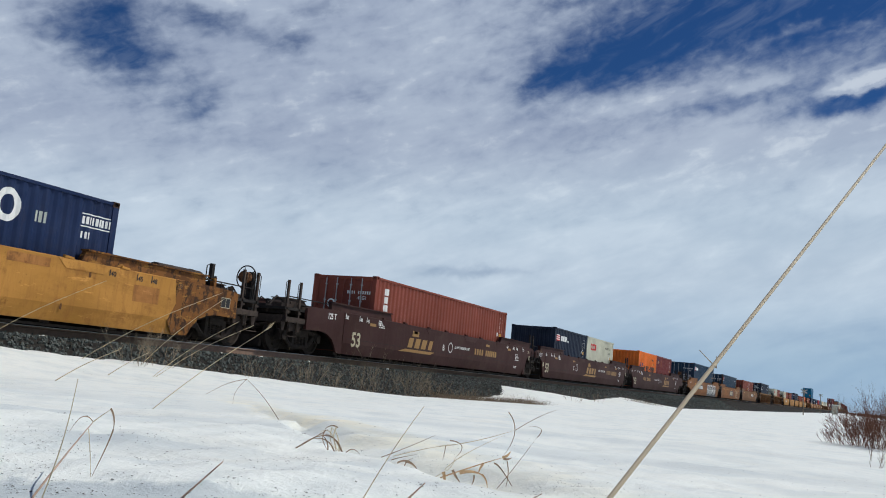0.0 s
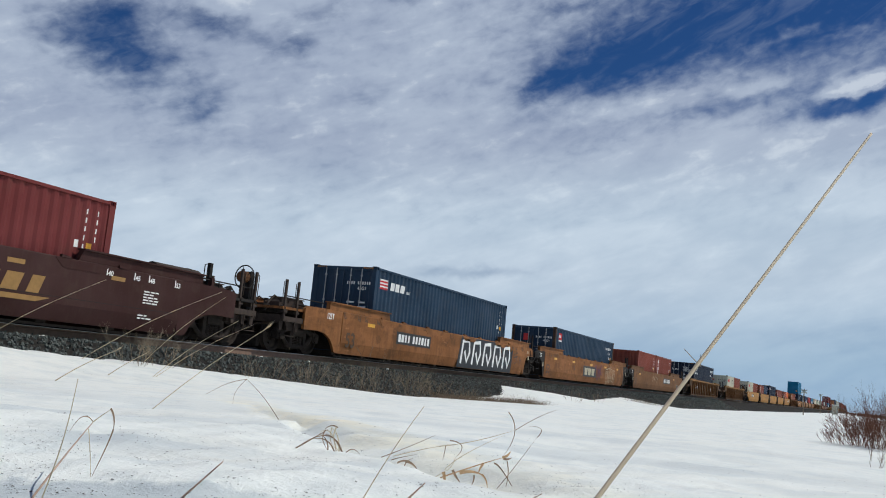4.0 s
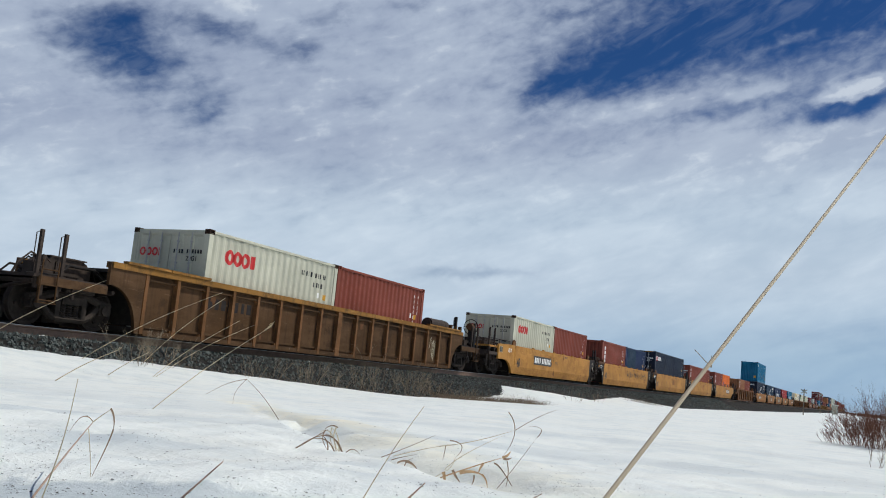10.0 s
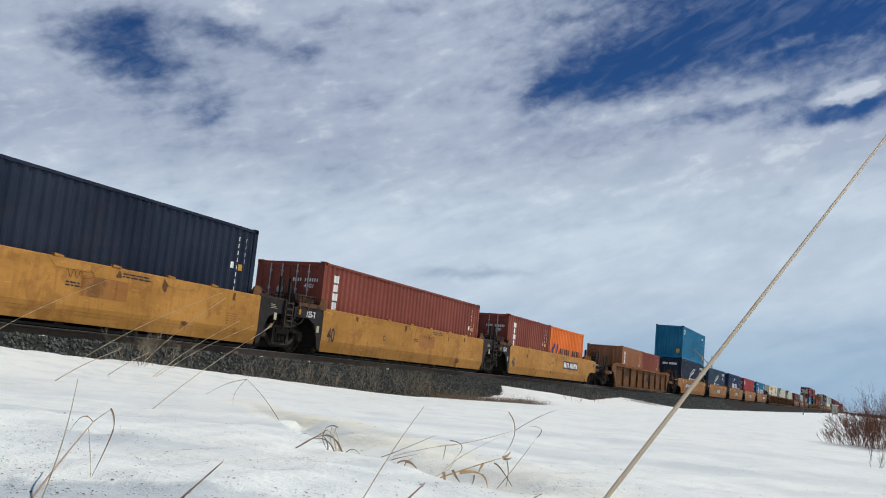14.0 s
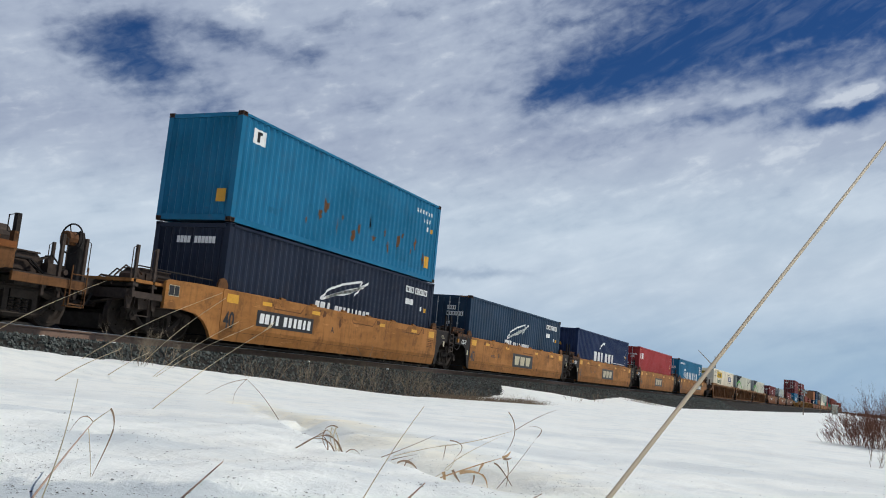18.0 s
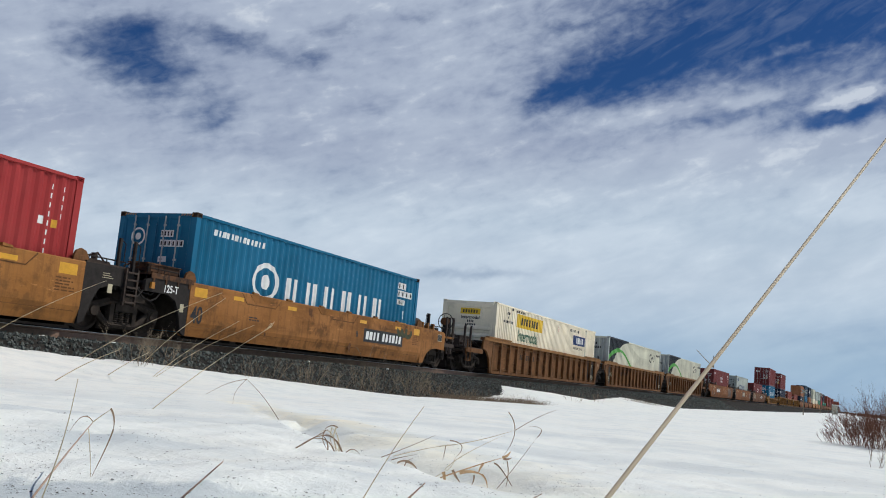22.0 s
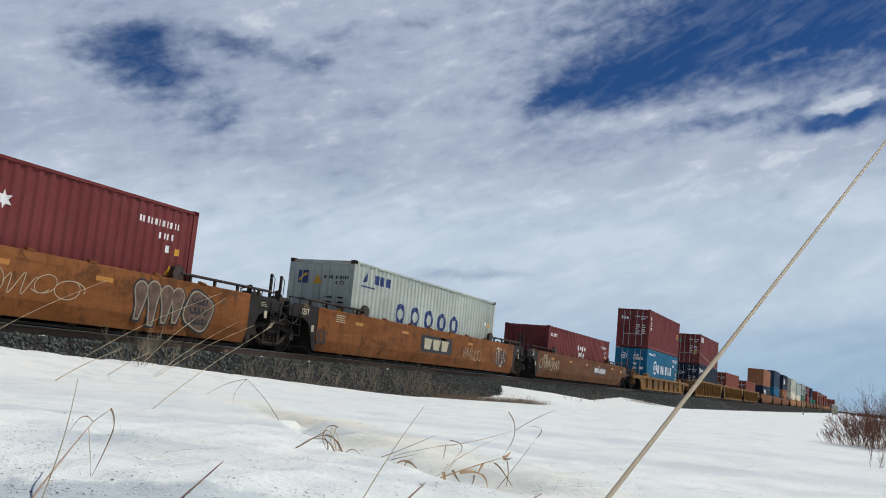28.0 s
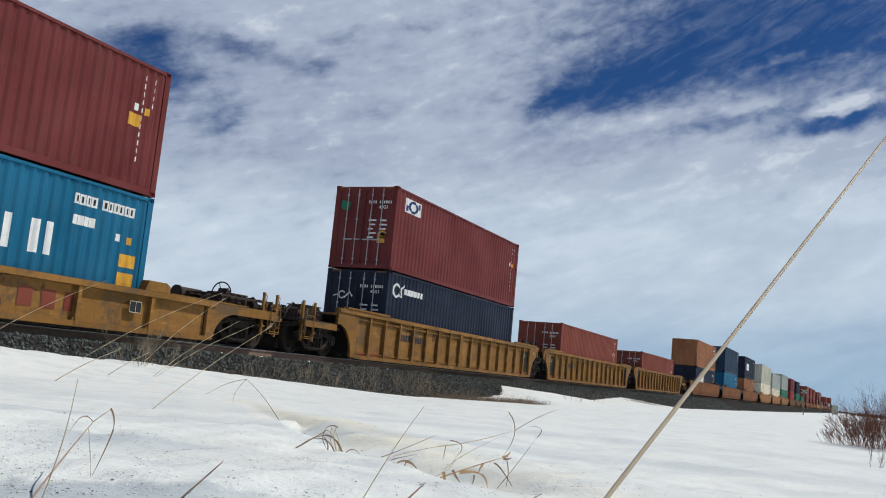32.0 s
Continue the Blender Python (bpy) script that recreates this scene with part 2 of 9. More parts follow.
def snow_height(x, y):
    """The snow: a low bank at the camera, falling away along the line, banked up against the ballast."""
    r = math.hypot(x, y)
    k = min(1.0, max(0.0, (r - 3.0) / 22.0))
    h = -0.33 - 0.34 * k * (2 - k) - 0.22 * min(1.0, max(0.0, (r - 25.0) / 60.0))
    if r < 14:  # wind-cut hollow behind a ledge, and terraces near by
        d = (lip_of(x) - y) * 0.74 + 0.16 * noise.noise(Vector((x * 1.3, y * 1.3, 5.0))) + 0.06 * noise.noise(Vector((x * 5, y * 5, 5.0)))
        wide = min(0.55, max(0.12, 0.15 + (6.2 - x) * 0.13))
        along = smooth_step((x - 2.5) / 0.6) * smooth_step((9.5 - x) / 3.0)
        h -= along * (0.060 * smooth_step((d + 0.02) / 0.10) - 0.075 * smooth_step((d - 0.25 * wide) / (0.75 * wide)) + 0.03 * smooth_step((d - 1.2 * wide) / 1.6))
        q = 0.78 * x + 0.62 * y + 0.10 * noise.noise(Vector((x * 1.6, y * 1.6, 3.0))) + 0.03 * noise.noise(Vector((x * 9, y * 9, 3.0)))
        left = smooth_step((y / max(x, 0.2) - 0.45) / 0.35)
        h += left * 0.016 * (smooth_step((q - 2.28) / 0.06) - smooth_step((q - 2.5) / 0.9))
        h += left * 0.022 * (smooth_step((q - 3.62) / 0.10) - smooth_step((q - 3.9) / 1.4))
    h += 0.04 * noise.noise(Vector((x * 0.35, y * 0.5, 1.0))) * min(1, r / 6) / (1 + r / 60)
    h += 0.030 * noise.noise(Vector((x * 1.3, y * 1.7, 4.0))) / (1 + r / 25) + 0.030 * (0.3 - abs(noise.noise(Vector((x * 0.8, y * 1.3, 11.0))))) / (1 + r / 12)
    h += 0.024 * noise.noise(Vector((x * 5.0, y * 6.0, 9.0))) / (1 + (r / 5) ** 2) + 0.007 * noise.noise(Vector((x * 17.0, y * 19.0, 2.0))) / (1 + (r / 3) ** 4) + 0.02 * max(0.0, noise.noise(Vector((x * 2.4, y * 3.2, 15.0)))) / (1 + r / 9)
    if y > 7:
        e = edge_of(x) + 0.10 * noise.noise(Vector((x * 1.7, 0.0, 8.0)))
        h += (ballast_height(e) - H - h) * smooth_step((y - e + 3.6) / 3.6)
        if y > e:
            h -= (y - e) * 0.10
    return H + h


def snow_material():
    m, nt, b = nodes_of("wet spring snow")
    tc = nt.nodes.new("ShaderNodeTexCoord")
    mp = node(nt, "ShaderNodeMapping")
    nt.links.new(tc.outputs["Object"], mp.inputs["Vector"])
    vec = mp.outputs[0]
    broad = noise_of(nt, vec, 0.35, 5, 0.6, 0.35, 0.7)
    warm = noise_of(nt, vec, 0.8, 5, 0.6, 0.52, 0.74)
    icy = noise_of(nt, vec, 1.7, 7, 0.62, 0.49, 0.63)
    dirt = noise_of(nt, vec, 55.0, 3, 0.6, 0.66, 0.71)
    where = noise_of(nt, vec, 1.6, 3, 0.6, 0.48, 0.68)
    sep = nt.nodes.new("ShaderNodeSeparateXYZ")
    nt.links.new(tc.outputs["Object"], sep.inputs[0])
    # meltwater stain along the hollow
    d = math_node(nt, "ADD", math_node(nt, "MULTIPLY", sep.outputs[0], 0.69), math_node(nt, "MULTIPLY", sep.outputs[1], -0.724))
    wob = node(nt, "ShaderNodeTexNoise", Scale=1.2, Detail=5.0, Roughness=0.6)
    nt.links.new(vec, wob.inputs["Vector"])
    d = math_node(nt, "ADD", math_node(nt, "SUBTRACT", d, 1.34), math_node(nt, "MULTIPLY", math_node(nt, "SUBTRACT", wob.outputs["Fac"], 0.5), 1.3))
    stain = math_node(nt, "EXPONENT", math_node(nt, "MULTIPLY", math_node(nt, "MULTIPLY", d, d), -15.0))
    ends = math_node(nt, "SUBTRACT", sep.outputs[0], 5.6)
    stain = math_node(nt, "MULTIPLY", stain, math_node(nt, "EXPONENT", math_node(nt, "MULTIPLY", math_node(nt, "MULTIPLY", ends, ends), -0.10)))
    c = mix(nt, broad, (0.91, 0.94, 0.895), (0.965, 0.975, 0.91))
    c = mix(nt, math_node(nt, "MULTIPLY", warm, 0.30), c, (0.86, 0.83, 0.72))
    c = mix(nt, math_node(nt, "MULTIPLY", stain, 0.75), c, (0.95, 0.88, 0.66))
    c = mix(nt, math_node(nt, "MULTIPLY", icy, 0.38), c, (0.65, 0.715, 0.72))
    # greyer bands with ragged edges along the terraces
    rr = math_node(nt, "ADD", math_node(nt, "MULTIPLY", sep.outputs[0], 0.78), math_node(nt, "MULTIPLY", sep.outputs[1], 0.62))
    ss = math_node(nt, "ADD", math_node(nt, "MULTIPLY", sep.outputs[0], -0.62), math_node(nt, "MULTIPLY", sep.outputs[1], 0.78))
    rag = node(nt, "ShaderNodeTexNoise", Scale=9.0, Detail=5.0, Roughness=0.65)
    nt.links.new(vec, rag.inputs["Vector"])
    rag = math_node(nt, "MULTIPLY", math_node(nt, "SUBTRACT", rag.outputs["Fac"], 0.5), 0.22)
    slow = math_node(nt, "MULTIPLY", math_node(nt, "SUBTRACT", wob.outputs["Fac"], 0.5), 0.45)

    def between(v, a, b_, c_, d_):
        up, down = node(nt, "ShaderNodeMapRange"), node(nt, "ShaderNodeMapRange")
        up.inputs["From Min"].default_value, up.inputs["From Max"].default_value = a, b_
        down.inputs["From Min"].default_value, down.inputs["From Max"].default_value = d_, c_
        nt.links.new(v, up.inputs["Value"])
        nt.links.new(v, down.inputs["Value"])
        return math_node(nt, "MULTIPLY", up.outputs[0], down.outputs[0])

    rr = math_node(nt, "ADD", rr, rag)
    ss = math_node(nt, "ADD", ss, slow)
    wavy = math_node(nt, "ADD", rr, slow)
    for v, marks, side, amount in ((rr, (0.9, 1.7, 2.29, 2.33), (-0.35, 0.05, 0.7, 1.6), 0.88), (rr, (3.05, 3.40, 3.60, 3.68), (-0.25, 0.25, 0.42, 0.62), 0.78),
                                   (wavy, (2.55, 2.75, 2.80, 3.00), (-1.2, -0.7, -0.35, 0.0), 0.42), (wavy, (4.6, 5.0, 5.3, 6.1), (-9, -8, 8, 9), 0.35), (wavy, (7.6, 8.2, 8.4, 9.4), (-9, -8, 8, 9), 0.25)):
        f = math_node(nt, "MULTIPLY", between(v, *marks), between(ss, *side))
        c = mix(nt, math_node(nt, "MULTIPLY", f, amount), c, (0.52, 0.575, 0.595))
    mottle = noise_of(nt, vec, 4.2, 9, 0.72, 0.48, 0.62)
    c = mix(nt, math_node(nt, "MULTIPLY", mottle, 0.26), c, (0.66, 0.715, 0.72))
    grain = noise_of(nt, vec, 95.0, 3, 0.7, 0.35, 0.68)
    clots = noise_of(nt, vec, 34.0, 5, 0.7, 0.42, 0.62)
    c = mix(nt, math_node(nt, "MULTIPLY", clots, 0.09), c, (0.62, 0.67, 0.70))
    c = mix(nt, math_node(nt, "MULTIPLY", grain, 0.11), c, (0.60, 0.64, 0.66))
    c = mix(nt, math_node(nt, "MULTIPLY", dirt, where), c, (0.06, 0.05, 0.04))
    nt.links.new(c, b.inputs["Base Color"])
    b.inputs["Roughness"].default_value = 0.6
    b.inputs["Specular IOR Level"].default_value = 0.25
    h = math_node(nt, "ADD", noise_of(nt, vec, 3.2, 8, 0.62, 0.2, 0.8), math_node(nt, "MULTIPLY", clots, 0.30))
    bump(nt, b, math_node(nt, "ADD", h, math_node(nt, "MULTIPLY", grain, 0.10)), 0.36, 0.04)
    return m


SNOW = snow_material()


def grid_sheet(name, xs, ys, height, material, kind="structure", label="", category=""):
    bm = bmesh.new()
    vs = [[bm.verts.new((x, y, height(x, y))) for y in ys] for x in xs]
    for i in range(len(xs) - 1):
        for j in range(len(ys) - 1):
            bm.faces.new((vs[i][j], vs[i + 1][j], vs[i + 1][j + 1], vs[i][j + 1]))
    ob = put(name, mesh_of(name, bm, True), material)
    return tagged(ob, label, category, "", kind)


def spread(marks):
    """Even steps between the marks (value, step)."""
    out = []
    for (a, s), (b, _) in zip(marks, marks[1:]):
        n = max(1, round((b - a) / s))
        out += [a + (b - a) * i / n for i in range(n)]
    return out + [marks[-1][0]]


xs = spread([(-3000, 900), (-60, 8), (-4, 0.5), (0, 0.10), (1.2, 0.03), (4.8, 0.08), (8, 0.15), (16, 0.4), (60, 1.5), (130, 12), (400, 100), (3500, 100)])
ys = spread([(-3000, 900), (-60, 8), (-6, 0.5), (-0.6, 0.08), (0.6, 0.03), (3.4, 0.08), (6, 0.15), (14.4, 0.4), (22, 4), (60, 40), (400, 300), (3500, 1)])
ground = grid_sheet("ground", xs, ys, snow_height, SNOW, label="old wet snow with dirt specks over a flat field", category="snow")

BALLAST = plain("dark crushed stone", (0.036, 0.034, 0.031), 0.85, 0.8, 7, 0, 0.6)
BALLAST.node_tree.nodes["Principled BSDF"].inputs["Specular IOR Level"].default_value = 0.03
RAIL_RUST = plain("rusty rail steel", (0.24, 0.158, 0.115), 0.7, 0.25, 10)
RAIL_HEAD = plain("polished rail head", (0.40, 0.40, 0.40), 0.35, 0.1, 10, 0.9, 0.05)


def bed(x, y):
    sky_block = 0.76 * math.exp(-((y - YC - 2.6) / 0.55) ** 2)   # added unseen ridge beyond the far rail, shuts out sky under the cars
    return ballast_height(y) + sky_block + 0.02 * noise.noise(Vector((x * 3, y * 3, 0)))


bx = spread([(-640, 70), (-80, 8), (4, 0.5), (60, 4), (200, 60), (1600, 1)])
by = [YC - 5.2, YC - 4.2, YC - 3.4, YC - 2.6, YC - 2.0, YC - 1.65, YC - 0.9, YC, YC + 0.9, YC + 1.65, YC + 2.1, YC + 2.4, YC + 2.6, YC + 2.8, YC + 3.1, YC + 3.6, YC + 4.2, YC + 5.2]
ballast = grid_sheet("ballast", bx, by, bed, BALLAST, label="bed of dark grey crushed stone under the rails", category="ballast")


def rail_track():
    for k, side in enumerate((-0.755, 0.755)):
        base = tagged(new("rail"), "rusty steel running rail with a polished head", "rail", "rails of the track", "")
        base.location = (0, YC + side, RAIL - 0.225)
        bm = bmesh.new()
        prof = [(-0.085, 0), (0.085, 0), (0.085, 0.014), (0.014, 0.045), (0.012, 0.170), (0.038, 0.186), (0.038, 0.214), (-0.038, 0.214),
                (-0.038, 0.186), (-0.012, 0.170), (-0.014, 0.045), (-0.085, 0.014)]
        a = [bm.verts.new((-640, y, z)) for y, z in prof]
        b = [bm.verts.new((1700, y, z)) for y, z in prof]
        n = len(prof)
        for i in range(n):
            bm.faces.new((a[i], a[(i + 1) % n], b[(i + 1) % n], b[i]))
        bm.faces.new(a)
        bm.faces.new(b)
        part("rail_web", bm, RAIL_RUST, base)
        bm = bmesh.new()
        box(bm, -640, 1700, -0.034, 0.034, 0.2145, 0.225)
        part("rail_head", bm, RAIL_HEAD, base, "polished running surface")


rail_track()

# ---- the cloud sheet, drifting away over the field ----
DRIFT = (1.75, 0.40)


# gaps (less) and banks (more) in the sheet: degrees along and up, half sizes, tilt, amount
GAPS = ((-46.15, 22.42, 3.11, 1.95, 0, -1.16), (-44.89, 23.78, 1.42, 0.83, 10, -0.74), (-39.63, 23.67, 3.34, 0.79, -8, -1.11), (-44.04, 20.91, 2.45, 1.48, 0, -0.79), (-40.05, 18.43, 1.88, 1.39, 30, -0.79), (-34.35, 22.85, 1.88, 0.79, 10, -0.93),
        (-32.43, 24.87, 1.77, 0.6, 10, -0.65), (-29.39, 19.49, 1.77, 1.01, 0, -0.42), (-42.28, 19.99, 4.0, 2.78, -30, -0.51), (-48.39, 22.33, 2.68, 2.31, 0, -0.32), (-27.2, 25.96, 1.34, 0.47, 0, -0.56), (-3.5, 25.0, 13.5, 5.2, 2, -1.9),
        (-13.36, 21.55, 5.5, 1.9, 12, -1.3), (-18.18, 20.35, 2.14, 0.78, 30, -0.8), (0.58, 17.97, 4.27, 1.0, 8, -1.7), (-6.33, 18.56, 5.34, 0.57, 6, -0.6), (-16.3, 25.04, 2.14, 0.43, 0, -0.5), (-14.54, 16.55, 3.2, 0.5, 12, -0.35)) + (
        (2.77, 21.76, 4.27, 3.2, 0, -0.5), (0.8, 18.78, 1.6, 0.48, 12, 3.04), (2.47, 18.94, 1.06, 0.39, 5, 2.56), (-9.8, 19.26, 2.49, 0.46, 10, 1.1), (-5.1, 19.27, 1.78, 0.32, 8, 0.8), (-2.55, 22.3, 1.42, 0.21, 15, 0.5),
        (1.83, 21.91, 1.42, 0.25, 8, 0.5), (-1.48, 16.03, 4.27, 0.78, 10, 0.6), (-7.86, 15.19, 4.98, 1.42, 5, 0.5), (-38.49, 25.07, 1.78, 0.71, 0, 0.8), (-16.3, 25.91, 2.14, 0.71, 0, 0.2), (-22.56, 8.75, 5.34, 0.45, -1, -0.75),
        (-8.84, 8.57, 2.14, 0.36, 2, -0.3), (-0.48, 4.25, 7.12, 1.42, 0, -0.35))


def cloud_material():
    """Broken cloud, drawn over the vault of the sky: u degrees along, v degrees up, from the middle of the sheet."""
    m = bpy.data.materials.new("thin broken cloud")
    m.use_nodes = True
    nt = m.node_tree
    nt.nodes.clear()
    out = nt.nodes.new("ShaderNodeOutputMaterial")
    tc = nt.nodes.new("ShaderNodeTexCoord")
    sep = nt.nodes.new("ShaderNodeSeparateXYZ")
    nt.links.new(tc.outputs["Object"], sep.inputs[0])
    px, py, pz = sep.outputs

    def add(a, b):
        return math_node(nt, "ADD", a, b)

    def times(a, b):
        return math_node(nt, "MULTIPLY", a, b)

    r = math_node(nt, "SQRT", add(times(px, px), times(py, py)))
    along = times(math_node(nt, "ARCTAN2", py, px), -180 / math.pi)
    height = times(math_node(nt, "ARCTAN2", pz, r), 180 / math.pi)
    ca, sa = math.cos(radians(5.43)), math.sin(radians(5.43))
    u0 = add(times(along, ca), times(height, sa))
    v0 = add(times(along, -sa), times(height, ca))

    def field(u, v, long_, tall, turn, detail, rough, distort=0.0, seed=0.0):
        """Noise with clumps long_ by tall degrees, rising by turn degrees to the right."""
        c, s = math.cos(radians(turn)), math.sin(radians(turn))
        cb = nt.nodes.new("ShaderNodeCombineXYZ")
        nt.links.new(times(add(times(u, c), times(v, s)), 1 / long_), cb.inputs[0])
        nt.links.new(times(add(times(u, -s), times(v, c)), 1 / tall), cb.inputs[1])
        cb.inputs[2].default_value = seed
        n = node(nt, "ShaderNodeTexNoise", Scale=1.0, Detail=detail, Roughness=rough, Distortion=distort)
        nt.links.new(cb.outputs[0], n.inputs["Vector"])
        return math_node(nt, "SUBTRACT", n.outputs["Fac"], 0.5)

    def ramp(value, lo, hi, top=1.0):
        n = node(nt, "ShaderNodeMapRange")
        n.interpolation_type = "SMOOTHSTEP"
        n.inputs["From Min"].default_value, n.inputs["From Max"].default_value, n.inputs["To Max"].default_value = lo, hi, top
        nt.links.new(value, n.inputs["Value"])
        return n.outputs[0]

    # torn outlines: the places of the gaps are shifted by turbulence
    u = add(u0, times(field(u0, v0, 2.0, 1.5, 0, 5, 0.55, 0, 3.1), 2.6))
    v = add(v0, times(field(u0, v0, 2.0, 1.4, 0, 5, 0.55, 0, 8.3), 1.4))

    def gap(cu, cv, su, sv, turn, amount):
        c, s = math.cos(radians(turn)), math.sin(radians(turn))
        du, dv = math_node(nt, "SUBTRACT", u, cu), math_node(nt, "SUBTRACT", v, cv)
        a = times(add(times(du, c), times(dv, s)), 1 / su)
        b = times(add(times(du, -s), times(dv, c)), 1 / sv)
        return times(math_node(nt, "EXPONENT", times(add(times(a, a), times(b, b)), -1.0)), amount)

    clumps = field(u0, v0, 1.15, 0.70, 10, 5, 0.55, 0.3)
    streaks = field(u0, v0, 4.2, 1.3, 14, 6, 0.52, 0.4, 2.0)
    broad = field(u0, v0, 9.0, 4.0, 6, 4, 0.5, 0.2, 4.0)
    low = ramp(v0, 14.0, 8.0)            # towards the horizon the sheet closes
    d = add(1.03, add(times(clumps, 1.25), add(times(streaks, 0.9), times(broad, 0.6))))
    d = add(times(d, math_node(nt, "SUBTRACT", 1.0, times(low, 0.8))), times(low, 0.94))
    for g in GAPS:
        d = add(d, gap(*g))
    cover = ramp(d, -0.85, 1.10, 0.97)
    feathers = ramp(add(field(u0, v0, 3.2, 0.8, 24, 6, 0.58, 0.6, 6.0), times(broad, 0.6)), -0.05, 0.30, 0.15)
    cover = math_node(nt, "MAXIMUM", cover, feathers)
    # grey folds and bright crests within the cloud
    fold = ramp(add(times(streaks, 0.8), add(times(clumps, 0.15), times(broad, 1.1))), -0.34, 0.34)
    c = mix(nt, fold, (0.365, 0.42, 0.535), (0.475, 0.535, 0.635))
    crest = ramp(add(times(clumps, 0.5), add(times(streaks, 0.7), times(d, 0.25))), 0.30, 0.66)
    c = mix(nt, times(crest, 0.55), c, (0.76, 0.80, 0.84))
    c = mix(nt, times(ramp(v0, 17.5, 11.5), 0.72), c, mix(nt, fold, (0.57, 0.675, 0.76), (0.715, 0.805, 0.87)))
    haze = ramp(v0, 8.5, 2.0)
    c = mix(nt, haze, c, mix(nt, fold, (0.325, 0.46, 0.61), (0.41, 0.545, 0.67)))
    em = nt.nodes.new("ShaderNodeEmission")
    nt.links.new(c, em.inputs["Color"])
    tr = nt.nodes.new("ShaderNodeBsdfTransparent")
    ms = nt.nodes.new("ShaderNodeMixShader")
    nt.links.new(math_node(nt, "MAXIMUM", cover, haze), ms.inputs[0])
    nt.links.new(tr.outputs[0], ms.inputs[1])
    nt.links.new(em.outputs[0], ms.inputs[2])
    nt.links.new(ms.outputs[0], out.inputs["Surface"])
    return m


def cloud_sheet():
    bm = bmesh.new()
    radii = (330, 500, 800, 1200, 1800, 2600, 3200, 3700, 4100, 4400, 4600, 4700)
    rows = []
    for r in radii:
        z = 250.0 if r < 3000 else 250.0 - 330.0 * ((r - 3000) / 1700.0) ** 2
        rows.append([bm.verts.new((r * math.cos(radians(a)), r * math.sin(radians(a)), z)) for a in range(0, 360, 3)])
    for a, b in zip(rows, rows[1:]):
        for i in range(len(a)):
            corners = (a[i], a[(i + 1) % len(a)], b[(i + 1) % len(a)], b[i])
            # clear lane lets the sun lamp through; unseen cloud beyond it adds fill light
            if all(v.co.y > -70 for v in corners) or all(v.co.y < -290 for v in corners) or all(v.co.y > -0.17 * v.co.x for v in corners):
                bm.faces.new(corners)
    for v in [v for v in bm.verts if not v.link_faces]:
        bm.verts.remove(v)
    ob = put("backdrop", mesh_of("cloud_sheet", bm, True), cloud_material())
    tagged(ob, "thin broken white cloud over a deep blue sky", "sky", "", "structure")
    return ob


CLOUDS = cloud_sheet()

# ---- containers ----
W2 = 1.219               # half the width of a sea container
WIDER = 0.076            # by which a domestic one stands out on each side
DEPTH_C = 0.031


def corr_form(length):
    """Pitch of the pressed wall and the places in it where ridge, slope and groove end; domestic walls have narrow steep grooves."""
    if length == L53B:
        return 0.335, (0.34, 0.78, 0.90)
    return (0.212, (0.56, 0.64, 0.92)) if length == L53 else (0.278, (0.26, 0.50, 0.76))


def corr_y(x, length):
    """Depth of the corrugated side at x: 0 on the outer ridge."""
    if abs(x) > length / 2 - 0.14:
        return 0.0
    pitch, (a, b, c) = corr_form(length)
    f = (x + length / 2) / pitch % 1.0
    if f < a:
        return 0.0
    if f < b:
        return DEPTH_C * (f - a) / (b - a)
    if f < c:
        return DEPTH_C
    return DEPTH_C * (1 - (f - c) / (1 - c))


def corr_breaks(length):
    out, k = [-length / 2 + 0.12], 0
    pitch, marks = corr_form(length)
    while True:
        for f in marks + (1.0,):
            x = -length / 2 + pitch * (k + f)
            if x > length / 2 - 0.14:
                return out + [length / 2 - 0.12]
            if x > -length / 2 + 0.14:
                out.append(x)
        k += 1


def side_mesh(length, height):
    def build(bm):
        xs = corr_breaks(length)
        lo, hi = [], []
        for x in xs:
            y = -W2 + 0.02 + corr_y(x, length)
            lo.append(bm.verts.new((x, y, 0.14)))
            hi.append(bm.verts.new((x, y, height - 0.08)))
        for i in range(len(xs) - 1):
            bm.faces.new((lo[i], lo[i + 1], hi[i + 1], hi[i]))
    return shared(("side_wall", length, height), build)


def frame_mesh(length, height):
    def build(bm):
        a, b = -length / 2, length / 2
        for s in (-1, 1):
            y0, y1 = (s * W2, s * (W2 - 0.07))
            box(bm, a + 0.16, b - 0.16, min(y0, y1), max(y0, y1), height - 0.085, height - 0.02)
            y0, y1 = (s * (W2 - 0.005), s * (W2 - 0.09))
            box(bm, a + 0.16, b - 0.16, min(y0, y1), max(y0, y1), 0.01, 0.155)
        for x0, x1 in ((a, a + 0.1), (b - 0.1, b)):
            box(bm, x0, x1, -W2 + 0.17, W2 - 0.17, 0.02, 0.17)
            box(bm, x0, x1, -W2 + 0.17, W2 - 0.17, height - 0.14, height - 0.03)
        box(bm, a + 0.1, b - 0.1, -W2 + 0.09, W2 - 0.09, 0.10, 0.16)
    return shared(("frame", length, height), build)


def post_mesh(height):
    def build(bm):
        box(bm, 0, 0.16, 0, 0.15, 0.118, height - 0.118)
    return shared(("corner_post", height), build)


